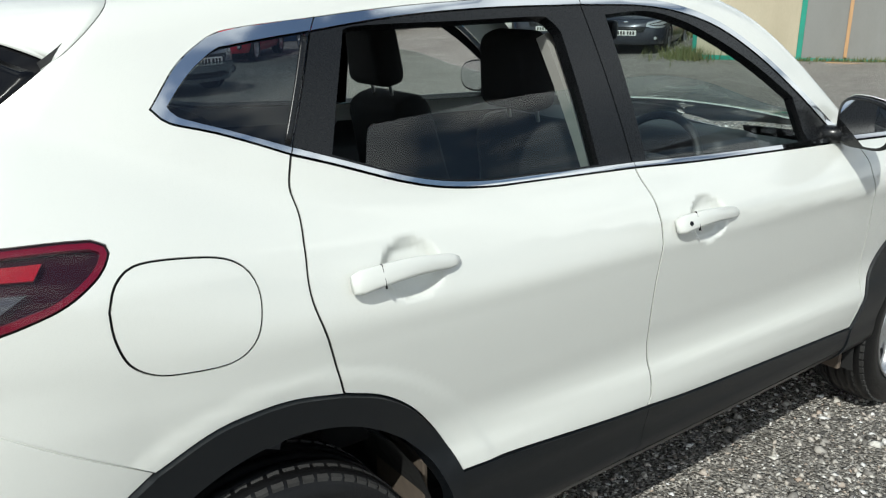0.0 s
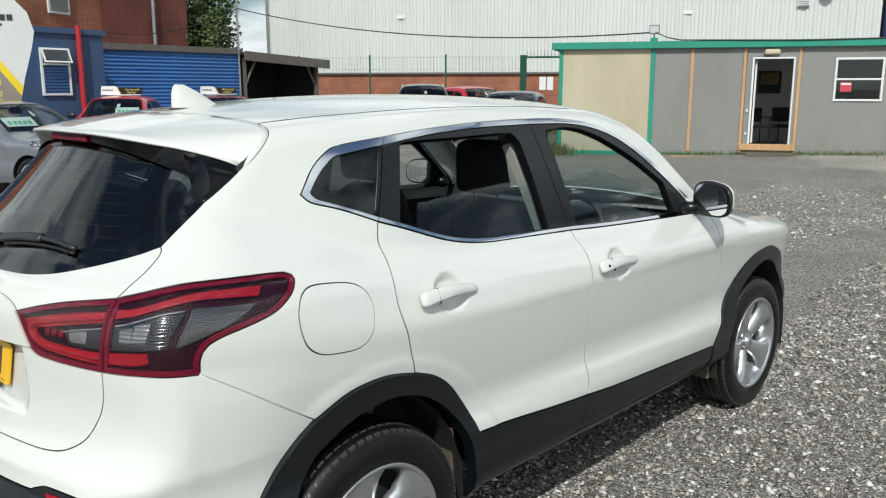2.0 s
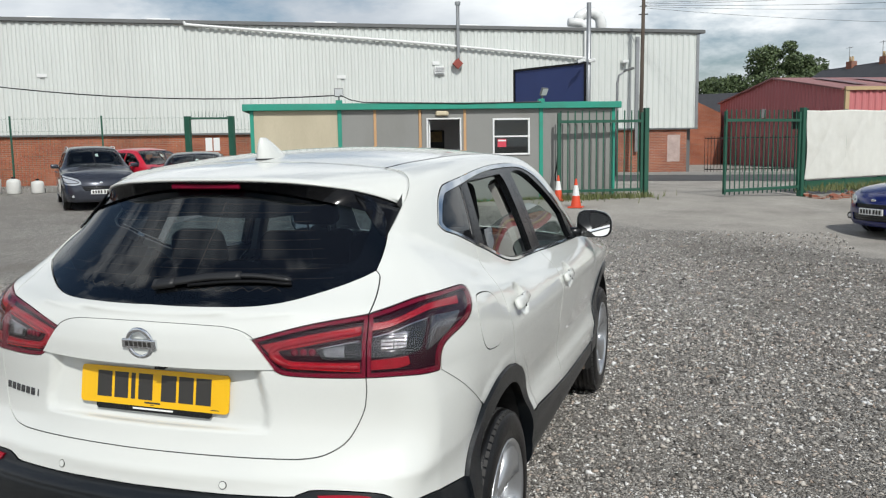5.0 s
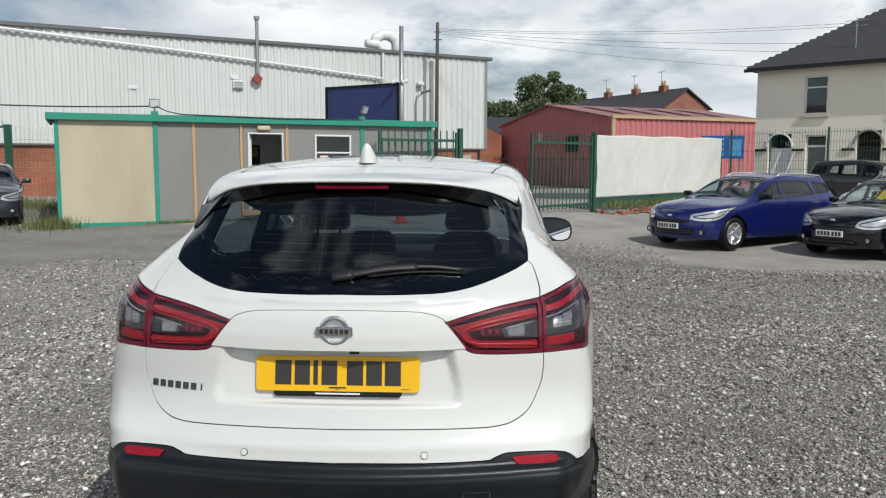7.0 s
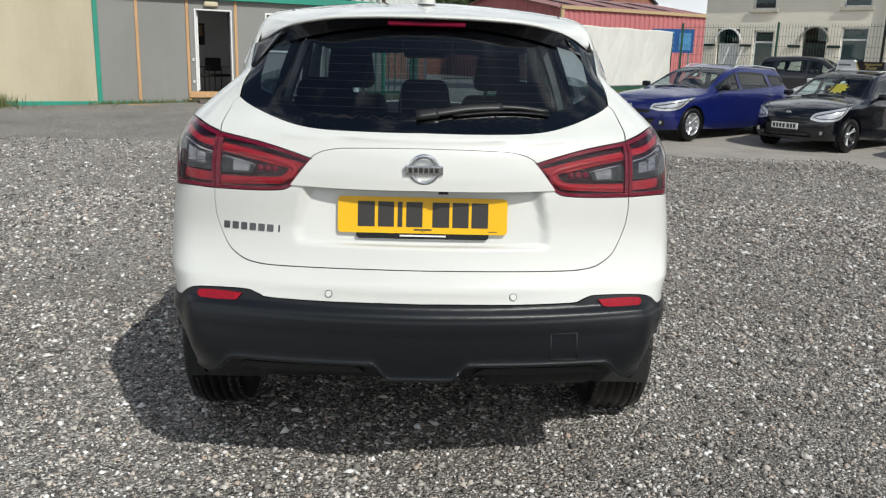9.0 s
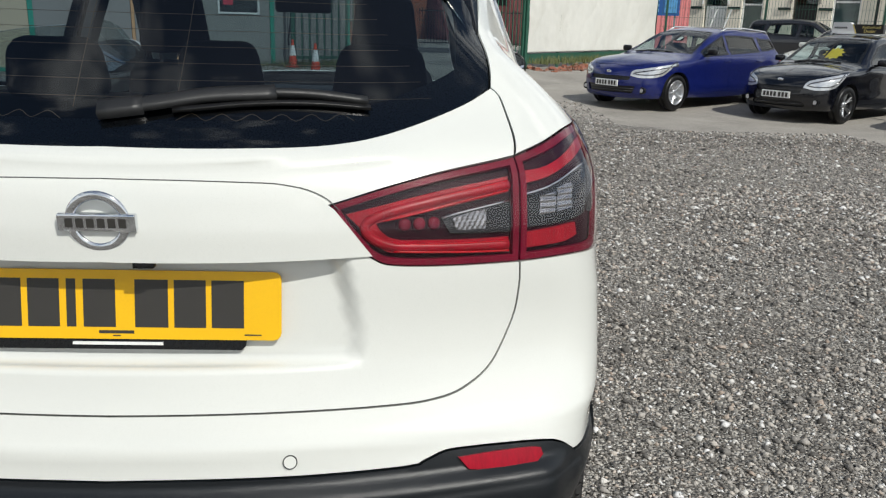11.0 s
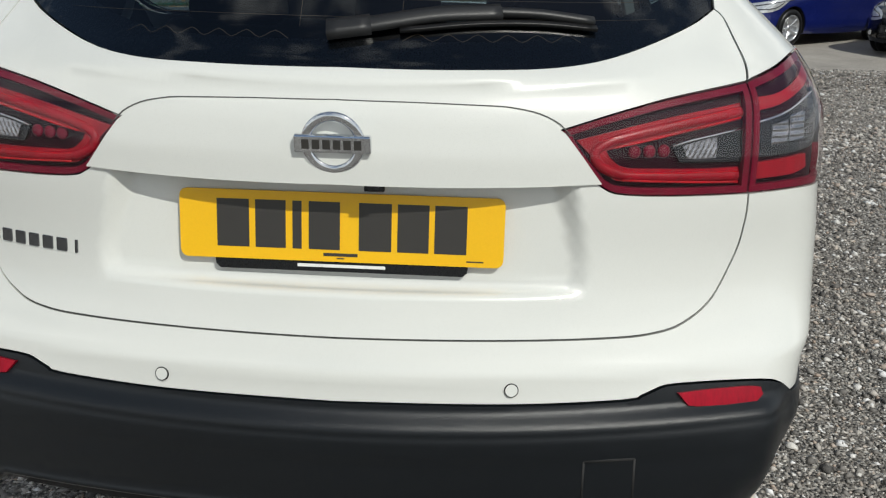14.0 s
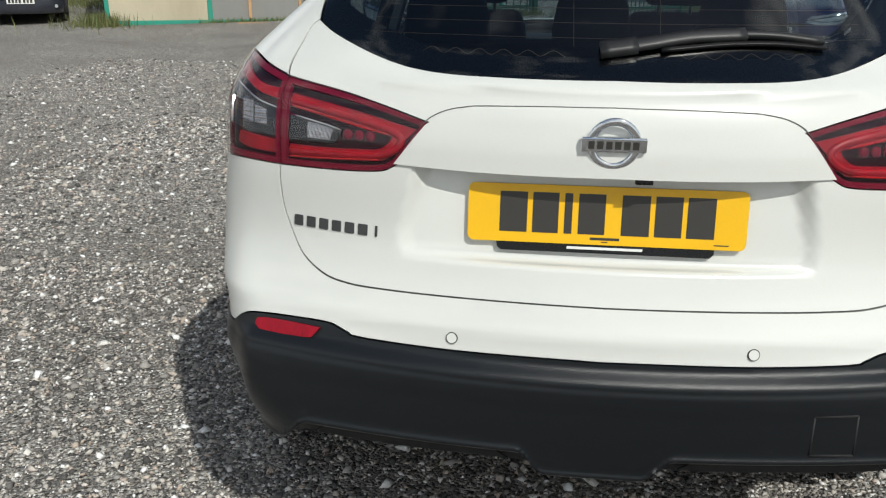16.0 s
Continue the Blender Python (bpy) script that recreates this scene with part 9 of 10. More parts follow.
def from_shell(q):
    q = np.asarray(q, float)
    s, f = q[..., 0], q[..., 1] / ROUND
    long = FRONT_HUB - REAR_HUB
    a = np.where(s < QUARTER, s / ROUND, np.where(s > QUARTER + long, math.pi / 2 + (s - QUARTER - long) / ROUND, math.pi / 2))
    yo = np.clip(REAR_HUB + s - QUARTER, REAR_HUB, FRONT_HUB)
    o = np.stack([0 * s, yo, 0 * s + HUB_HIGH], -1)
    d = np.stack([np.sin(a) * np.cos(f), -np.cos(a) * np.cos(f), np.sin(f)], -1)
    return root(o, o + 2.0 * d)


def sheet(name, loops, material, parent, lift=0.0, depth=0.012, gap=0.0, step=0.06, sides=(1, -1), joined=True, label=""):
    """A panel of a parked car: joined with its mirror image, or one on either flank."""
    loops = [shrunk(lp, gap if i == 0 else -gap) for i, lp in enumerate(loops)]
    v2, f = filled(loops, step)
    p = from_shell(v2)
    n = skin_normal(p)
    p = p + n * lift
    g = np.cross(p[f[:, 1]] - p[f[:, 0]], p[f[:, 2]] - p[f[:, 0]])
    turn = np.sum(g * n[f[:, 0]], 1) < 0
    f[turn] = f[turn][:, ::-1]
    seen = {(a, b) for t in f for a, b in ((t[0], t[1]), (t[1], t[2]), (t[2], t[0]))}
    rim = [(a, b) for a, b in seen if (b, a) not in seen and (p[a][0] > 0.004 or p[b][0] > 0.004)] if depth else []
    ids = {i: len(p) + k for k, i in enumerate(sorted({i for e in rim for i in e}))}
    v = np.vstack([p] + ([p[list(ids)] - n[list(ids)] * depth] if ids else []))
    faces = [tuple(t) for t in f] + [(b, a, ids[a], ids[b]) for a, b in rim]
    nn = [n[i] for t in f for i in t]
    for a, b in rim:
        u = np.cross(v[a] - v[b], v[ids[a]] - v[b])
        nn += [u / max(np.linalg.norm(u), 1e-12)] * 4
    nn = np.array(nn)
    flip_f, flip_n, k = [], [], 0
    for t in faces:
        flip_f.append(t[::-1])
        flip_n.append((nn[k:k + len(t)] * (-1, 1, 1))[::-1])
        k += len(t)
    flip_n = np.vstack(flip_n)
    if joined:
        both = [tuple(t) for t in faces] + [tuple(i + len(v) for i in t) for t in flip_f]
        return mesh_ob(name, np.vstack([v, v * (-1, 1, 1)]), both, material, parent, label, True, np.vstack([nn, flip_n]))
    out = [mesh_ob(name, v, faces, material, parent, label, True, nn) if s > 0 else mesh_ob(name, v * (-1, 1, 1), flip_f, material, parent, label, True, flip_n) for s in sides]
    return out


def on_side(*yz):
    return [tuple(side_at(y, z)) for y, z in yz]


def on_lid(*xy):
    return [tuple(top_at(x, y)) for x, y in xy]


def on_face(*xz):
    return [tuple(on_front(np.array([q], float))[0][0]) for q in xz]


def shell_loop(*segs, step=0.03):
    return loop_of(*segs, step=step, chart=to_shell)


PAINTS = {}


def car_paint(name, c, metal=0.0, rough=0.28):
    if name not in PAINTS:
        PAINTS[name] = surface(name, c, rough, metal=metal, vary=0.04, size=1.0, grain=900, coat=0.8, spec=0.35)
    return PAINTS[name]


HEADLAMP = surface("clear_headlamp", (0.62, 0.64, 0.66), 0.12, metal=0.55, vary=0.25, size=0.05, coat=1.0, grain=30)
LAMP_BEZEL = surface("dark_lamp_bezel", (0.05, 0.05, 0.055), 0.2, vary=0.2, size=0.05, coat=1.0)
WHEEL_BLACK = surface("gloss_black_wheel", (0.012, 0.012, 0.013), 0.25, vary=0.1)
PAPER = surface("white_card", (0.72, 0.76, 0.72), 0.7, vary=0.06, size=0.1)
GREEN_CARD = surface("green_card", (0.10, 0.42, 0.25), 0.6, vary=0.1, size=0.1)
YELLOW_CARD = surface("yellow_card", (0.75, 0.55, 0.05), 0.6, vary=0.1, size=0.1)


def plain_wheel(car_, x, y, sgn, r, style):
    hub = thing("wheel", "", "")
    hub.parent = car_
    w = 0.098
    bm = bmesh.new()
    lathe(bm, [(r * 0.66, -w + 0.01), (r * 0.72, -w), (r * 0.92, -w), (r * 0.985, -w + 0.022), (r, -w + 0.04), (r, -0.02), (r - 0.008, -0.015), (r - 0.008, 0.015), (r, 0.02), (r, w - 0.04), (r * 0.985, w - 0.022), (r * 0.92, w), (r * 0.72, w), (r * 0.66, w - 0.012)], 44)
    part("tyre", bm, RUBBER, hub, angle=30)
    bm = bmesh.new()
    lathe(bm, [(r * 0.67, w - 0.012), (r * 0.685, w - 0.002), (r * 0.64, w - 0.006), (r * 0.60, w - 0.05), (r * 0.58, -0.05), (0.02, -0.05)], 40)
    part("rim", bm, WHEEL_BLACK if style == "twin" else ALLOY, hub, angle=30)
    k_n = 5
    for k in range(k_n):
        a0 = 2 * math.pi * k / k_n
        bm = bmesh.new()
        for off in ((-0.17, 0.17) if style == "twin" else (0.0,)):
            half = (0.05, 0.05, 0.05) if style == "twin" else (0.34, 0.17, 0.22)
            rows = []
            for rr, hf, xc in zip((0.045, r * 0.40, r * 0.655), half, (w - 0.05, w - 0.026, w - 0.010)):
                row = []
                for fr, dx in ((-1, -0.03), (-1, -0.006), (0, 0.004), (1, -0.006), (1, -0.03)):
                    a = a0 + off * (rr / r) ** 0.4 + hf * fr * (0.05 / rr if style == "twin" else 1.0) * (1.6 if style == "twin" else 1.0)
                    row.append(bm.verts.new((xc + dx, rr * math.cos(a), rr * math.sin(a))))
                rows.append(row)
            for a, b in zip(rows, rows[1:]):
                for i in range(4):
                    bm.faces.new((a[i], a[i + 1], b[i + 1], b[i]))
        part("spoke", bm, ALLOY, hub, angle=25)
    bm = bmesh.new()
    lathe(bm, [(0.0005, w - 0.036), (0.035, w - 0.038), (0.055, w - 0.05), (0.06, w - 0.07)], 20)
    part("centre_cap", bm, ALLOY, hub, angle=40)
    hub.matrix_local = Matrix.Translation((x * sgn, y, r)) @ (Matrix.Rotation(math.pi, 4, "Z") if sgn < 0 else Matrix.Identity(4)) @ Matrix.Rotation(0.3 + y + sgn, 4, "X")


def letters(name, words, size, m, material, parent, align="LEFT"):
    cu_ = bpy.data.curves.new(name, "FONT")
    cu_.body, cu_.size, cu_.extrude, cu_.align_x = words, size, 0.0015, align
    ob = new(name + "_outline", cu_)
    bpy.context.view_layer.update()
    me = bpy.data.meshes.new_from_object(ob.evaluated_get(bpy.context.evaluated_depsgraph_get()))
    bpy.data.objects.remove(ob)
    me.name = name
    me.materials.clear()
    me.materials.append(material)
    out = new(name, me)
    out.parent = parent
    out.matrix_local = m
    return out


def parked_car(label, front, heading, paint, wb=2.5, nose=0.84, tail=0.64, width=1.74, high=1.46, belt=0.93, ws0=2.12, ws1=1.36, cowl=0.99, slope=1.0,
               r=0.305, style="five", doors=5, rails=False, grille=(), lamp=None, quarter=False, fog=True, roof=None, extra_card=None, black_roof=False):
    """front: middle of the front axle on the ground."""
    global skin, FRONT_HUB
    kept = skin
    FRONT_HUB = ws0 + 0.08
    h = Vector((heading[0], heading[1])).normalized()
    at = Matrix(((h.y, h.x, 0, front[0] - h.x * wb), (-h.x, h.y, 0, front[1] - h.y * wb), (0, 0, 1, ground_z(*front)), (0, 0, 0, 1)))
    c = thing("parked_car", label, "car", "cars parked round the yard")
    hw = width / 2
    skin = hatch_skin(wb, nose, tail, hw, high, belt, ws0, ws1, cowl, slope)
    yb, dz = (ws0 - 1.16, 0.05) if doors == 5 else (ws0 - 1.30, 0.08)
    ra = r + 0.045
    a_z = 0.30

    def arch(yc, go=1):
        k = np.linspace(math.asin((0.22 - r) / ra), math.pi - math.asin((0.22 - r) / ra), 13)
        return [(yc - math.cos(t) * ra, r + math.sin(t) * ra) for t in k]

    tz = lambda y: high - 0.155 - 0.03 * abs(y - 0.8) ** 1.6
    win_f = shell_loop(on_side((yb + 0.05, belt + 0.03), (ws0 - 0.30, belt + 0.0)), on_side((ws0 - 0.30, belt + 0.0), (ws0 - 0.36, belt + 0.09), (ws1 + 0.02, tz(ws1) - 0.035)), on_side((ws1 + 0.02, tz(ws1) - 0.035), ((ws1 + yb) / 2, tz((ws1 + yb) / 2)), (yb + 0.08, tz(yb))), on_side((yb + 0.08, tz(yb)), (yb + 0.05, belt + 0.03)))
    rear_end = 0.02 if quarter else -0.12
    win_r = shell_loop(on_side((rear_end - 0.02, belt + dz + 0.03), (yb - 0.05, belt + 0.035)), on_side((yb - 0.05, belt + 0.035), (yb - 0.02, tz(yb))), on_side((yb - 0.02, tz(yb)), ((yb + rear_end) / 2, tz(0.5)), (rear_end + 0.10, tz(0.1) - 0.01)), on_side((rear_end + 0.10, tz(0.1) - 0.01), (rear_end - 0.02, belt + dz + 0.03)))
    rw = hw - 0.36
    screen = shell_loop(on_lid((0.0, ws0 + 0.03), (0.30, ws0 + 0.01), (hw - 0.17, ws0 - 0.12)), on_lid((hw - 0.17, ws0 - 0.12), (hw - 0.25, (ws0 + ws1) / 2 - 0.08), (rw, ws1 - 0.02)), on_lid((rw, ws1 - 0.02), (0.25, ws1 + 0.02), (0.0, ws1 + 0.03)), on_lid((0.0, ws1 + 0.03), (0.0, ws0 + 0.03)))
    holes = [win_f, win_r, screen]
    if quarter:
        win_q = shell_loop(on_side((-tail + 0.42, belt + 0.14), (-0.10, belt + dz + 0.04)), on_side((-0.10, belt + dz + 0.04), (-0.02, tz(0.0) - 0.01)), on_side((-0.02, tz(0.0) - 0.01), (-tail + 0.55, tz(-tail + 0.55) - 0.02)), on_side((-tail + 0.55, tz(-tail + 0.55) - 0.02), (-tail + 0.42, belt + 0.14)))
        holes.append(win_q)
    bonnet = shell_loop(on_lid((0.0, ws0 + 0.10), (hw - 0.24, ws0 + 0.0)), on_lid((hw - 0.24, ws0 + 0.0), (hw - 0.15, wb - 0.05), (hw - 0.24, wb + nose * 0.5)), on_lid((hw - 0.24, wb + nose * 0.5), (hw * 0.5, wb + nose - 0.22), (0.0, wb + nose - 0.16)), on_lid((0.0, wb + nose - 0.16), (0.0, ws0 + 0.10)))
    door_f = shell_loop(on_side((yb + 0.03, 0.30), (ws0 - 0.02, 0.30)), on_side((ws0 - 0.02, 0.30), (ws0 - 0.0, 0.6), (ws0 - 0.10, belt - 0.02)), on_side((ws0 - 0.10, belt - 0.02), (yb + 0.02, belt - 0.01)), on_side((yb + 0.02, belt - 0.01), (yb + 0.03, 0.30)))
    doors_loop = [("front_door", door_f)]
    if doors == 5:
        doors_loop.append(("rear_door", shell_loop(on_side((0.36, 0.30), (yb, 0.30)), on_side((yb, 0.30), (yb - 0.01, belt - 0.01)), on_side((yb - 0.01, belt - 0.01), (-0.05, belt + dz - 0.02)), on_side((-0.05, belt + dz - 0.02), (0.02, 0.74), (0.28, 0.55), (0.36, 0.30)))))
    body_loop = shell_loop(
        [tuple(q) for q in rear_at(np.array([0.0, 0.4, hw - 0.30]), np.array([0.24, 0.24, 0.24]))] + on_side((-tail + 0.30, 0.23), (-ra - 0.01, 0.22)),
        on_side(*arch(0.0)), on_side((ra, 0.22), (1.2, 0.20), (wb - ra, 0.22)), on_side(*arch(wb)),
        on_side((wb + ra, 0.22), (wb + ra + 0.10, 0.22)) + on_face((hw - 0.26, 0.22), (0.4, 0.21), (0.0, 0.21)),
        [on_face((0.0, 0.21))[0], (0.0, FRONT_HUB + 1e-7, 1.2)], [(0.0, FRONT_HUB + 1e-7, 1.2), (0.0, REAR_HUB - 1e-7, 1.2)], [(0.0, REAR_HUB - 1e-7, 1.2), tuple(rear_at(0.0, 0.24))])
    # lamps and grilles at the nose
    patches = []
    lamp_loop = shell_loop(lamp["inner"](on_face, on_side), step=0.02)
    patches.append(lamp_loop)
    grilles = [shell_loop(on_face((0.0, z0), (w0, z0)), on_face((w0, z0), (w0 + 0.03, (z0 + z1) / 2), (w1, z1)), on_face((w1, z1), (0.0, z1)), on_face((0.0, z1), (0.0, z0)), step=0.02) for z0, z1, w0, w1 in grille]
    sheet("underskin", [body_loop] + [shrunk(q, -0.004) for q in holes], SHADOW_GAP, c, lift=-0.022, depth=0)
    sheet("body", [body_loop] + holes + [bonnet] + [q for _, q in doors_loop] + patches + grilles, paint, c, depth=0.02, gap=0.0)
    sheet("bonnet", [bonnet], paint, c, gap=0.005)
    for nm, lp in doors_loop:
        for d in sheet(nm, [lp], paint, c, gap=0.004, joined=False):
            sgn = 1 if d.data.vertices[0].co.x > 0 else -1
            yh = (yb + 0.16) if nm == "front_door" else 0.14
            q = side_at(yh, belt - 0.10)
            bm = bmesh.new()
            box(bm, sgn * q[0] - 0.022, sgn * q[0] + 0.03, yh - 0.09, yh + 0.09, belt - 0.115, belt - 0.085, 0.010, segs=2)
            part("door_handle", bm, paint, d, angle=40)
    sheet("windscreen", [shrunk(screen, 0.001)], GLASS_CLEAR, c, lift=-0.006, depth=0)
    for nm, lp in [("front_window", win_f), ("rear_window", win_r)] + ([("quarter_window", win_q)] if quarter else []):
        glass = GLASS_CLEAR
        sheet(nm, [shrunk(lp, 0.001)], glass, c, lift=-0.006, depth=0, joined=False)
        sheet("window_frame", [shrunk(lp, -0.014), shrunk(lp, 0.016)], TRIM_BLACK, c, lift=0.003, depth=0.01, step=0.2, joined=False)
    sheet("screen_surround", [screen, shrunk(screen, 0.03)], TRIM_BLACK, c, lift=-0.002, depth=0.006, step=0.2)
    sheet("headlamp", [shrunk(lamp_loop, 0.002)], HEADLAMP, c, lift=0.001, depth=0.02, step=0.03, joined=False)
    sheet("lamp_bezel", [shrunk(lamp_loop, 0.03), shrunk(lamp_loop, 0.042)], LAMP_BEZEL, c, lift=0.004, depth=0.004, step=0.2, joined=False)
    for (z0, z1, w0, w1), lp in zip(grille, grilles):
        g = sheet("grille", [lp], TRIM_BLACK, c, lift=-0.02, depth=0)
        for k in range(1, int((z1 - z0) / 0.035)):
            zz = z0 + (z1 - z0) * k / int((z1 - z0) / 0.035)
            ww = w0 + (w1 - w0) * (zz - z0) / (z1 - z0)
            bm = bmesh.new()
            tube(bm, [tuple(q + np.array((0, -0.010, 0))) for q in (on_face((t * ww * 0.97, zz))[0] for t in np.linspace(-1, 1, 9))], 0.005, 6)
            part("grille_bar", bm, LAMP_BEZEL, g, smooth=True)
    if black_roof:
        sheet("roof_panel", [shell_loop(on_lid((0.0, ws1 + 0.0), (rw - 0.02, ws1 - 0.06)), on_lid((rw - 0.02, ws1 - 0.06), (rw, 0.4), (rw - 0.06, -tail + 0.5)), on_lid((rw - 0.06, -tail + 0.5), (0.0, -tail + 0.42)), on_lid((0.0, -tail + 0.42), (0.0, ws1 + 0.0)))], TRIM_BLACK, c, lift=0.004, depth=0.004)
    # plate, badge, fog lamps
    q = np.array(on_face((0.0, lamp["plate"]))[0])
    bm = bmesh.new()
    box(bm, -0.26, 0.26, q[1] - 0.004, q[1] + 0.014, lamp["plate"] - 0.056, lamp["plate"] + 0.056, 0.004)
    plate = part("number_plate", bm, PLATE_WHITE, c, "white plate with plain dark bars")
    for k in range(7):
        bm = bmesh.new()
        x0 = 0.205 - k * 0.064 - (0.02 if k > 3 else 0)
        box(bm, x0 - 0.021, x0 + 0.021, q[1] + 0.014, q[1] + 0.016, lamp["plate"] - 0.037, lamp["plate"] + 0.037)
        part("plate_bar", bm, INK, plate)
    q = np.array(on_face((0.0, lamp["badge"]))[0])
    bm = bmesh.new()
    bmesh.ops.create_uvsphere(bm, u_segments=16, v_segments=8, radius=1.0, matrix=Matrix.Translation((0, q[1], lamp["badge"])) @ Matrix.Diagonal((0.055, 0.010, 0.032, 1)))
    part("badge", bm, CHROME, c, smooth=True)
    if fog:
        for s in (1, -1):
            q = np.array(on_face((hw - 0.25, 0.36))[0]) * (s, 1, 1)
            bm = bmesh.new()
            rod(bm, q + np.array((0, -0.05, 0)), q + np.array((0, 0.008, 0)), 0.062, n=18)
            fo = part("fog_surround", bm, TRIM_BLACK, c)
            bm = bmesh.new()
            rod(bm, q + np.array((0, 0.0, 0)), q + np.array((0, 0.012, 0)), 0.036, n=18)
            part("fog_lamp", bm, HEADLAMP, fo)
    # tail lamps, mirrors, wipers
    ta = shell_loop(on_side((-tail + 0.16, 0.74), (-tail + 0.36, 0.80)), on_side((-tail + 0.36, 0.80), (-tail + 0.40, 0.93)), on_side((-tail + 0.40, 0.93), (-tail + 0.20, 0.90)), on_side((-tail + 0.20, 0.90), (-tail + 0.16, 0.74)), step=0.02)
    sheet("tail_lamp", [ta], LAMP_RED_BRIGHT, c, lift=0.006, depth=0.012, joined=False)
    for s in (1, -1):
        q = side_at(ws0 - 0.40, belt + 0.02)
        bm = bmesh.new()
        box(bm, 0.0, 0.185, -0.045, 0.055, -0.055, 0.055, 0.035, Matrix.Translation((s * (q[0] + (0.035 if s > 0 else 0.22)), ws0 - 0.40, belt + 0.075)), segs=3)
        mi = part("door_mirror", bm, TRIM_BLACK if lamp.get("black_mirror") else paint, c, angle=60)
        bm = bmesh.new()
        rod(bm, (s * (q[0] - 0.02), ws0 - 0.40, belt + 0.02), (s * (q[0] + 0.08), ws0 - 0.40, belt + 0.05), 0.022, n=8)
        part("mirror_stalk", bm, TRIM_BLACK, mi)
        bm = bmesh.new()
        xw = 0.10 + 0.33 * (s + 1) / 2
        tube(bm, [tuple(top_at(abs(x), y) + np.array((x - abs(x), 0, 0.012))) for x, y in ((xw, ws0 + 0.03), (xw - 0.25, ws0 - 0.01), (xw - 0.50, ws0 - 0.03))], 0.010, 6)
        part("wiper", bm, TRIM_BLACK, c)
        for yc in (0.0, wb):
            plain_wheel(c, hw - 0.125, yc, s, r, style)
            bm = bmesh.new()
            prev = None
            for k in range(13):
                a = radians(-15 + 210 * k / 12)
                cur = [bm.verts.new((s * x, yc + (ra - 0.005) * math.cos(a), r + (ra - 0.005) * math.sin(a))) for x in (hw - 0.42, hw - 0.03)]
                if prev:
                    bm.faces.new((prev[0], prev[1], cur[1], cur[0]))
                prev = cur
            part("wheel_liner", bm, SHADOW_GAP, c)
        if rails:
            bm = bmesh.new()
            pts = [np.array(top_at(hw - 0.31, y)) * (s, 1, 1) + np.array((0, 0, dzr)) for y, dzr in ((-tail + 0.45, 0.0), (-tail + 0.55, 0.035), (0.3, 0.05), (ws1 - 0.35, 0.045), (ws1 - 0.18, 0.0))]
            tube(bm, pts, 0.014, 8)
            part("roof_rail", bm, surface("satin_silver_rail", (0.62, 0.63, 0.64), 0.35, metal=0.6, vary=0.05), c, smooth=True)
    # cabin
    bm = bmesh.new()
    box(bm, -hw + 0.20, hw - 0.20, -tail + 0.25, wb + 0.45, 0.20, 0.30)
    part("floor_pan", bm, SHADOW_GAP, c)
    bm = bmesh.new()
    box(bm, -hw + 0.13, hw - 0.13, ws0 - 0.55, ws0 - 0.02, 0.55, cowl - 0.085, 0.05, segs=2)
    part("dashboard", bm, CABIN_DARK, c, angle=50)
    bm = bmesh.new()
    m = Matrix.Translation((0.36, ws0 - 0.66, 0.90)) @ Matrix.Rotation(radians(65), 4, "X")
    tube(bm, [m @ Vector((0.18 * math.cos(a), 0.18 * math.sin(a), 0)) for a in np.linspace(0, 2 * math.pi, 17)], 0.015, 6)
    part("steering_wheel", bm, TRIM_BLACK, c, smooth=True)
    for x in (-0.36, 0.36):
        for nm, b_, lean in (("seat", (-0.24, 0.24, -0.25, 0.28, -0.10, 0.10), 0), ("backrest", (-0.23, 0.23, -0.07, 0.07, 0.0, 0.60), 14), ("headrest", (-0.12, 0.12, -0.05, 0.05, 0.64, 0.82), 14)):
            bm = bmesh.new()
            box(bm, *b_, 0.05, Matrix.Translation((x, (yb + 0.42) if nm == "seat" else yb + 0.16, 0.50 if nm == "seat" else 0.58 + 0.0)) @ Matrix.Rotation(radians(lean), 4, "X"), segs=2)
            part(nm, bm, CLOTH_DARK, c, angle=60)
    bm = bmesh.new()
    box(bm, -hw + 0.22, hw - 0.22, 0.10, 0.24, 0.45, 1.10, 0.05, Matrix.Identity(4), segs=2)
    part("rear_bench", bm, CLOTH_DARK, c, angle=60)
    # stickers and cards behind the windscreen
    def card(x, f, w, hh, mat, nm, lbl=""):
        y = ws0 + (ws1 - ws0) * f
        q = np.array(top_at(x, y))
        nv = Vector(skin_normal(q[None])[0])
        up = (Vector((0, 0, 1)) - nv * nv.z).normalized()
        m = Matrix.Translation(Vector(q) - nv * 0.03) @ Matrix((up.cross(nv), up, nv)).transposed().to_4x4()
        bm = bmesh.new()
        box(bm, -w / 2, w / 2, -hh / 2, hh / 2, -0.002, 0.002, 0.0, m)
        o = part(nm, bm, mat, c, lbl)
        return o, m
    card(-0.08, 0.62, 0.075, 0.13, PAPER, "windscreen_sticker")
    if extra_card:
        o, m = card(extra_card[0], 0.42, 0.52 if extra_card[1] is PAPER else 0.22, 0.24 if extra_card[1] is PAPER else 0.12, extra_card[1], "price_card", extra_card[2])
        if extra_card[1] is YELLOW_CARD:
            bm = bmesh.new()
            prism(bm, [((0.19 if k % 2 else 0.13) * math.cos(math.pi * k / 10), (0.19 if k % 2 else 0.13) * math.sin(math.pi * k / 10)) for k in range(20)], 0.003, m @ Matrix.Translation((0, 0, 0.004)))
            part("star_sticker", bm, YELLOW_CARD, o)
        for k in range(5 if extra_card[1] is PAPER else 0):
            bm = bmesh.new()
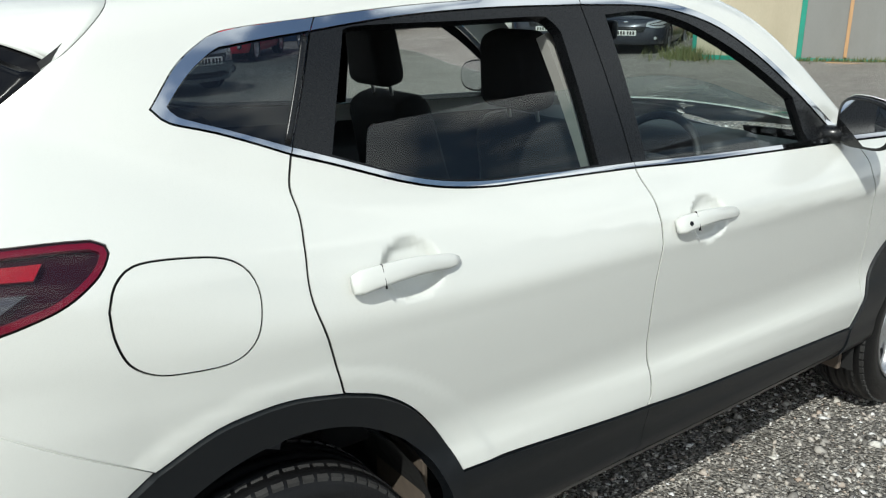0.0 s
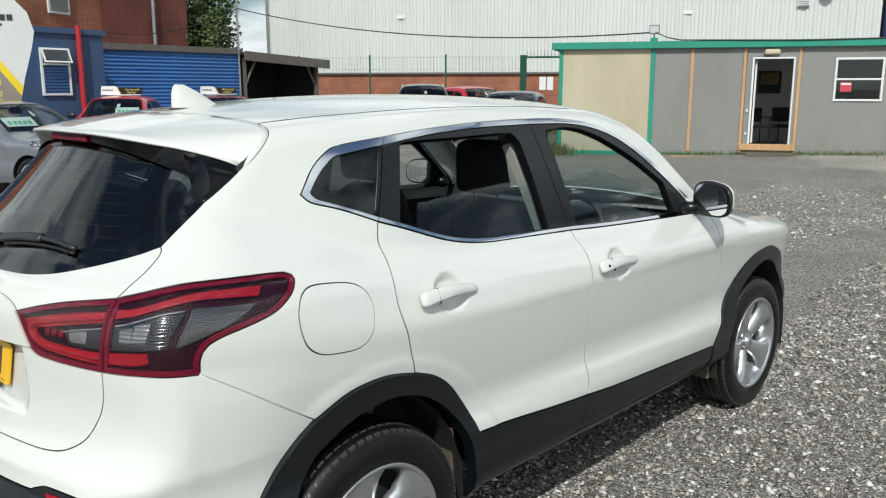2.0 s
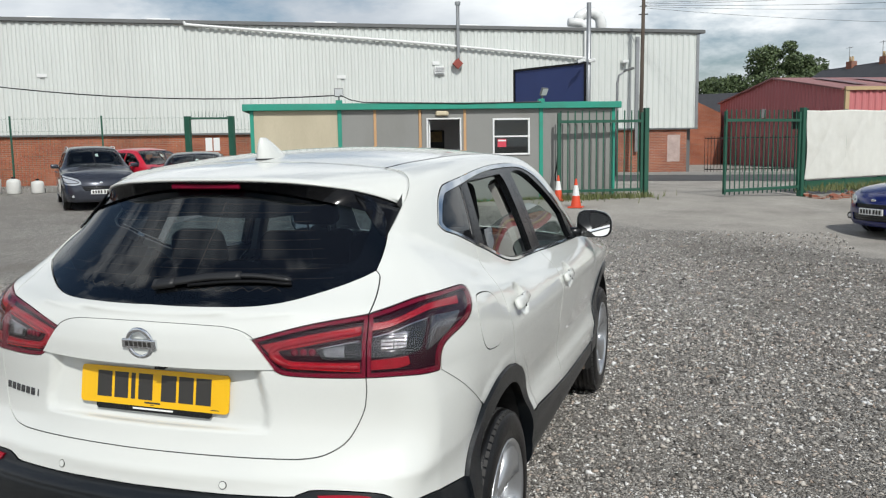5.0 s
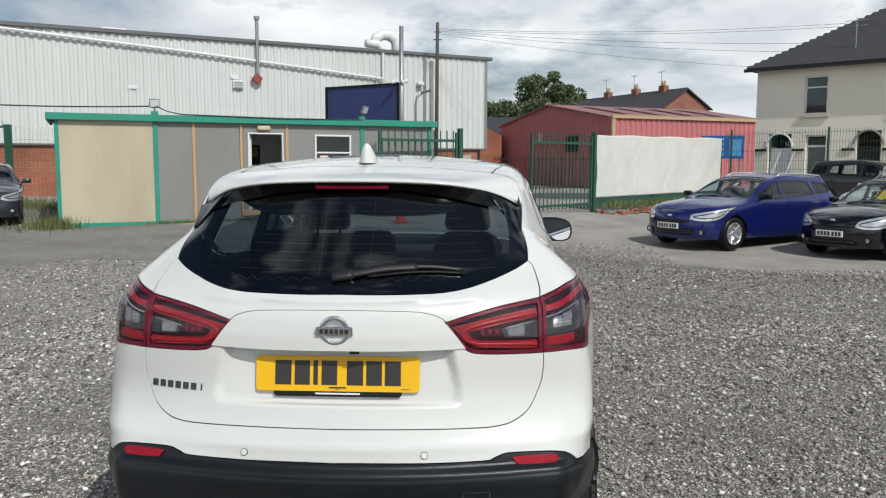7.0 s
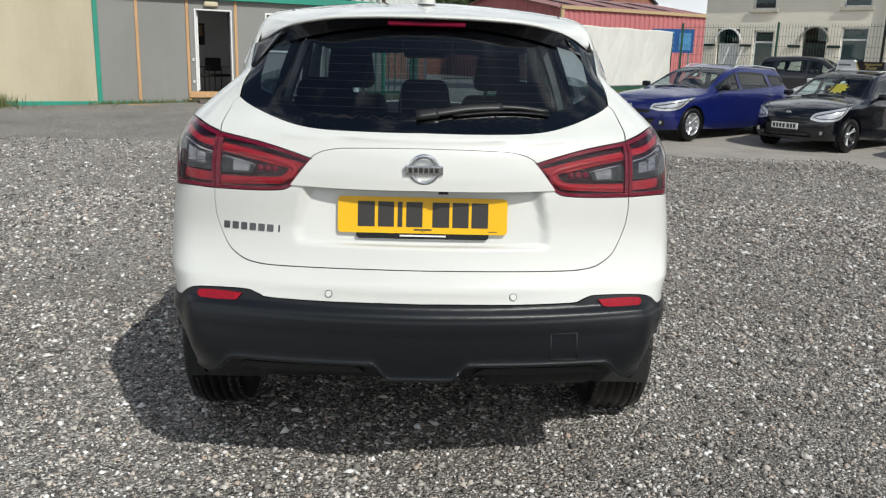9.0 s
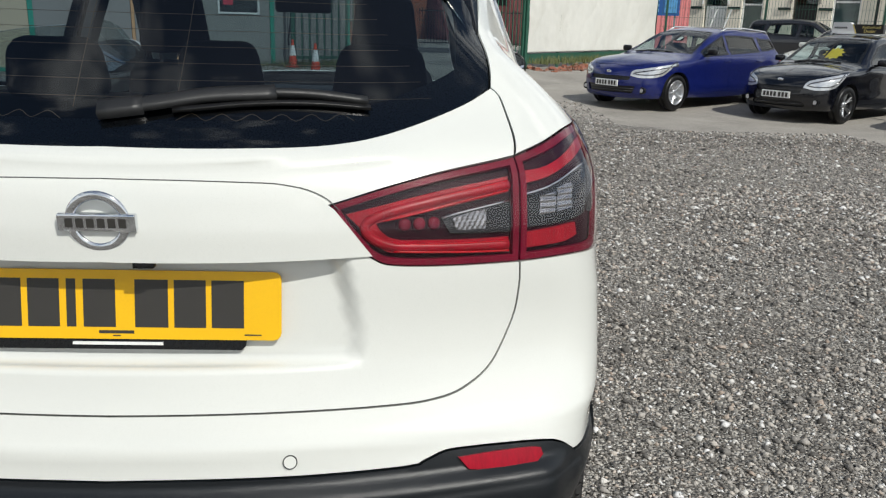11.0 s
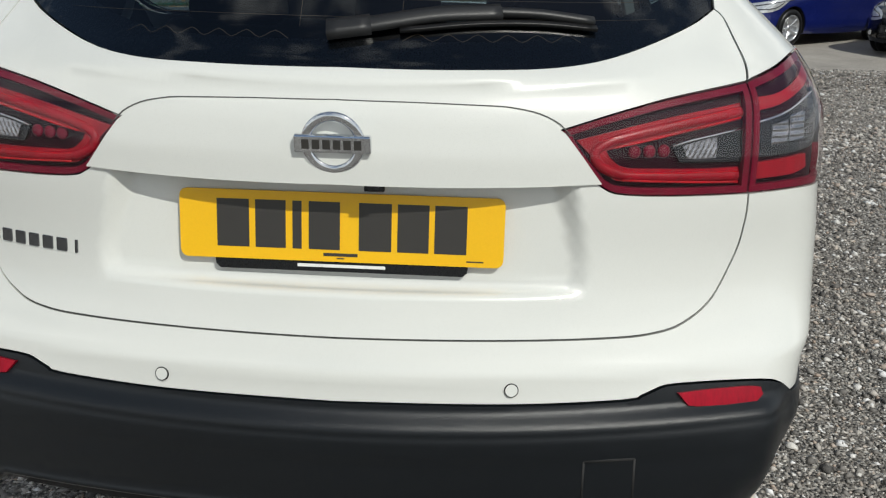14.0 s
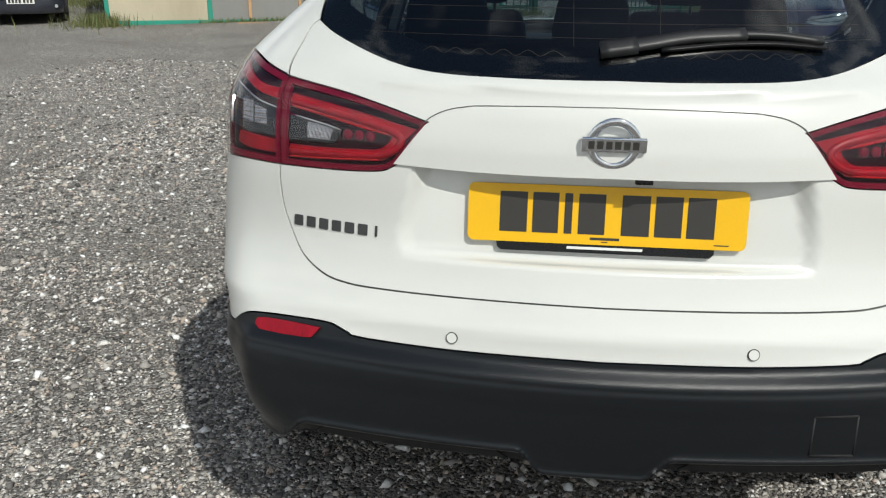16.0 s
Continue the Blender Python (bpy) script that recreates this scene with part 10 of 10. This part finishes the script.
            box(bm, -0.20 + k * 0.085, -0.145 + k * 0.085, -0.07, 0.02, 0.002, 0.004, 0.0, m)
            part("price_bar", bm, PAPER if extra_card[1] is not PAPER else GREEN_CARD, o)
    c.matrix_world = at
    if roof:
        zr = float(top_at(0.0, roof[1])[2])
        roof_sign(at @ Matrix.Translation((roof[0], roof[1], zr + 0.004)), paint)
    skin = kept
    return c


GOLD_INK = surface("gold_lettering", (0.62, 0.50, 0.16), 0.5, vary=0.05)
SIGN_BLACK = surface("gloss_black_board", (0.014, 0.013, 0.012), 0.3, vary=0.1)
SIGN_WHITE = surface("gloss_white_board", (0.76, 0.76, 0.75), 0.35, vary=0.03)


def roof_sign(at, paint):
    s = thing("roof_sign", "white and black dealer board standing on a car roof", "sign", "roof signs")
    rot = Matrix.Rotation(math.pi, 4, "Z") @ Matrix.Rotation(math.pi / 2, 4, "X")

    def board(name, pts, mat, y0, y1, lbl=""):
        bm = bmesh.new()
        prism(bm, pts, y1 - y0, rot @ Matrix.Translation((0, 0, y0)), bevel=0.0)
        return part(name, bm, mat, s, lbl)
    board("foot_plate", [(-0.46, 0.0), (0.48, 0.0), (0.48, 0.016), (-0.46, 0.016)], SIGN_WHITE, -0.10, 0.10)
    board("white_board", [(-0.47, 0.016), (-0.02, 0.016), (-0.10, 0.19), (-0.14, 0.215), (-0.45, 0.215)], SIGN_WHITE, -0.05, 0.05)
    board("black_board", [(-0.018, 0.016), (0.49, 0.016), (0.485, 0.185), (-0.095, 0.185)], SIGN_BLACK, -0.045, 0.047, "black board with gold words")
    board("gold_edge", [(-0.018, 0.018), (0.010, 0.018), (-0.068, 0.184), (-0.095, 0.184)], GOLD_INK, 0.0475, 0.0495)
    letters("word_authorised", "Authorised", 0.075, rot @ Matrix.Translation((0.10, 0.112, 0.051)), GOLD_INK, s)
    letters("word_dealer", "Dealer", 0.082, rot @ Matrix.Translation((0.135, 0.040, 0.051)), GOLD_INK, s)
    for k in range(6):
        board("name_bar", [(-0.42 + k * 0.042, 0.10), (-0.39 + k * 0.042, 0.10), (-0.39 + k * 0.042, 0.135), (-0.42 + k * 0.042, 0.135)], SIGN_BLACK, 0.0502, 0.052)
    board("strap", [(-0.40, 0.0), (-0.37, 0.0), (-0.37, 0.018), (-0.40, 0.018)], SIGN_BLACK, -0.13, 0.13)
    s.matrix_world = at


def lamp_shape(inner_x, z0, z1, wb, hw, back, plate=0.47, badge=0.70, black_mirror=False, zb=0.84):
    """Swept headlamp from beside the grille to the wing."""
    def pts(F, Sd):
        return F((inner_x, z0 + 0.01), (hw - 0.27, z0 - 0.025)) + Sd((wb + 0.40, z0 + 0.02), (wb + 0.40 - back * 0.5, zb - 0.06), (wb + 0.42 - back * 0.8, zb)) + F((hw - 0.30, z1), (inner_x + 0.03, z0 + 0.10), (inner_x, z0 + 0.02))
    return {"inner": pts, "plate": plate, "badge": badge, "black_mirror": black_mirror}


BLUE = car_paint("deep_blue_metallic", (0.0065, 0.013, 0.115), 0.3)
BLACK_BLUE = car_paint("blue_black_metallic", (0.003, 0.0035, 0.006), 0.0, 0.16)
RED_CAR = car_paint("bright_red_car_paint", (0.48, 0.012, 0.030))
SILVER = car_paint("silver_grey_metallic", (0.26, 0.28, 0.31), 0.55)
SLATE_CAR = car_paint("slate_grey_metallic", (0.045, 0.05, 0.065), 0.35)
GREY_BLACK = car_paint("graphite_metallic", (0.022, 0.024, 0.030), 0.3)
parked_car("deep blue estate car with silver roof rails", (4.80, 13.50), (-0.81, -0.58), BLUE, wb=2.65, nose=0.90, tail=1.0, width=1.82, high=1.48, belt=0.965, ws0=2.24, ws1=1.26, cowl=1.02, slope=0.95, r=0.322,
           rails=True, quarter=True, grille=((0.53, 0.60, 0.42, 0.44), (0.30, 0.43, 0.50, 0.55)), lamp=lamp_shape(0.44, 0.60, 0.74, 2.65, 0.91, 0.50, plate=0.47, badge=0.665, black_mirror=True))
parked_car("black five-door hatchback with dark twin-spoke wheels", (7.38, 12.30), (-0.81, -0.58), BLACK_BLUE, wb=2.54, nose=0.82, tail=0.60, grille=((0.50, 0.60, 0.38, 0.46), (0.27, 0.37, 0.45, 0.40)), r=0.31, style="twin",
           lamp=lamp_shape(0.42, 0.58, 0.74, 2.54, 0.87, 0.45, plate=0.46, badge=0.70), roof=(0.05, 0.75), extra_card=(-0.10, YELLOW_CARD, "yellow and white price card"))
parked_car("white hatchback parked behind the front row", (9.9, 16.7), (-0.81, -0.58), PAINT_WHITE, grille=((0.50, 0.60, 0.40, 0.46),), lamp=lamp_shape(0.42, 0.60, 0.76, 2.5, 0.87, 0.45))
parked_car("dark saloon at the end of the front row", (9.45, 10.4), (-0.81, -0.58), GREY_BLACK, grille=((0.50, 0.60, 0.40, 0.46),), lamp=lamp_shape(0.42, 0.60, 0.76, 2.5, 0.87, 0.45))
parked_car("charcoal sport utility car beyond the boundary fence", (14.3, 23.3), (0.80, -0.60), GREY_BLACK, wb=2.65, nose=0.9, tail=0.95, width=1.85, high=1.60, belt=1.03, ws0=2.15, ws1=1.35, cowl=1.12, r=0.34, quarter=True, grille=((0.50, 0.66, 0.40, 0.46),), lamp=lamp_shape(0.46, 0.68, 0.84, 2.65, 0.92, 0.45, zb=0.94))
LOW_GRILLE = ((0.54, 0.68, 0.46, 0.40), (0.28, 0.36, 0.42, 0.46))
red_a = parked_car("bright red hatchback with a dealer board on top", (-15.9, 6.65), (0.78, -0.62), RED_CAR, wb=2.49, nose=0.84, tail=0.64, grille=LOW_GRILLE, lamp=lamp_shape(0.50, 0.66, 0.80, 2.49, 0.87, 0.46, plate=0.46, badge=0.755, black_mirror=True, zb=0.88), roof=(0.05, 0.75), extra_card=(-0.30, PAPER, "white price card with green marks"))
parked_car("bright red hatchback with a black roof", (-15.7, 9.95), (0.957, -0.29), RED_CAR, wb=2.49, nose=0.84, tail=0.64, doors=3, black_roof=True, grille=LOW_GRILLE, lamp=lamp_shape(0.50, 0.66, 0.80, 2.49, 0.87, 0.46, plate=0.46, badge=0.755, black_mirror=True, zb=0.88), roof=(0.05, 0.75))
parked_car("silver hatchback with a clear sloping windscreen", (-10.75, 3.80), (0.93, 0.37), SILVER, wb=2.54, nose=0.82, tail=0.60, grille=((0.49, 0.62, 0.40, 0.47), (0.26, 0.36, 0.45, 0.40)), lamp=lamp_shape(0.44, 0.58, 0.74, 2.54, 0.87, 0.48, plate=0.52, badge=0.71), extra_card=(0.30, PAPER, "white price card"))
parked_car("slate grey people carrier with roof rails", (-14.0, 14.85), (0.72, -0.69), SLATE_CAR, wb=2.68, nose=0.86, tail=0.8, width=1.83, high=1.65, belt=1.04, ws0=2.30, ws1=1.40, cowl=1.10, rails=True, quarter=True, grille=((0.50, 0.62, 0.40, 0.46),), lamp=lamp_shape(0.46, 0.66, 0.82, 2.68, 0.91, 0.45, zb=0.92))
parked_car("dark grey saloon facing the middle of the yard", (-11.15, 14.9), (0.5, -0.86), SLATE_CAR, wb=2.7, nose=0.88, tail=0.9, width=1.82, high=1.45, belt=0.93, ws0=2.22, ws1=1.30, cowl=0.99, grille=((0.48, 0.60, 0.40, 0.46),), lamp=lamp_shape(0.44, 0.60, 0.74, 2.7, 0.91, 0.45))
parked_car("red car parked behind the grey ones", (-13.3, 17.3), (0.95, -0.3), RED_CAR, grille=((0.50, 0.60, 0.40, 0.46),), lamp=lamp_shape(0.42, 0.60, 0.76, 2.5, 0.87, 0.45))
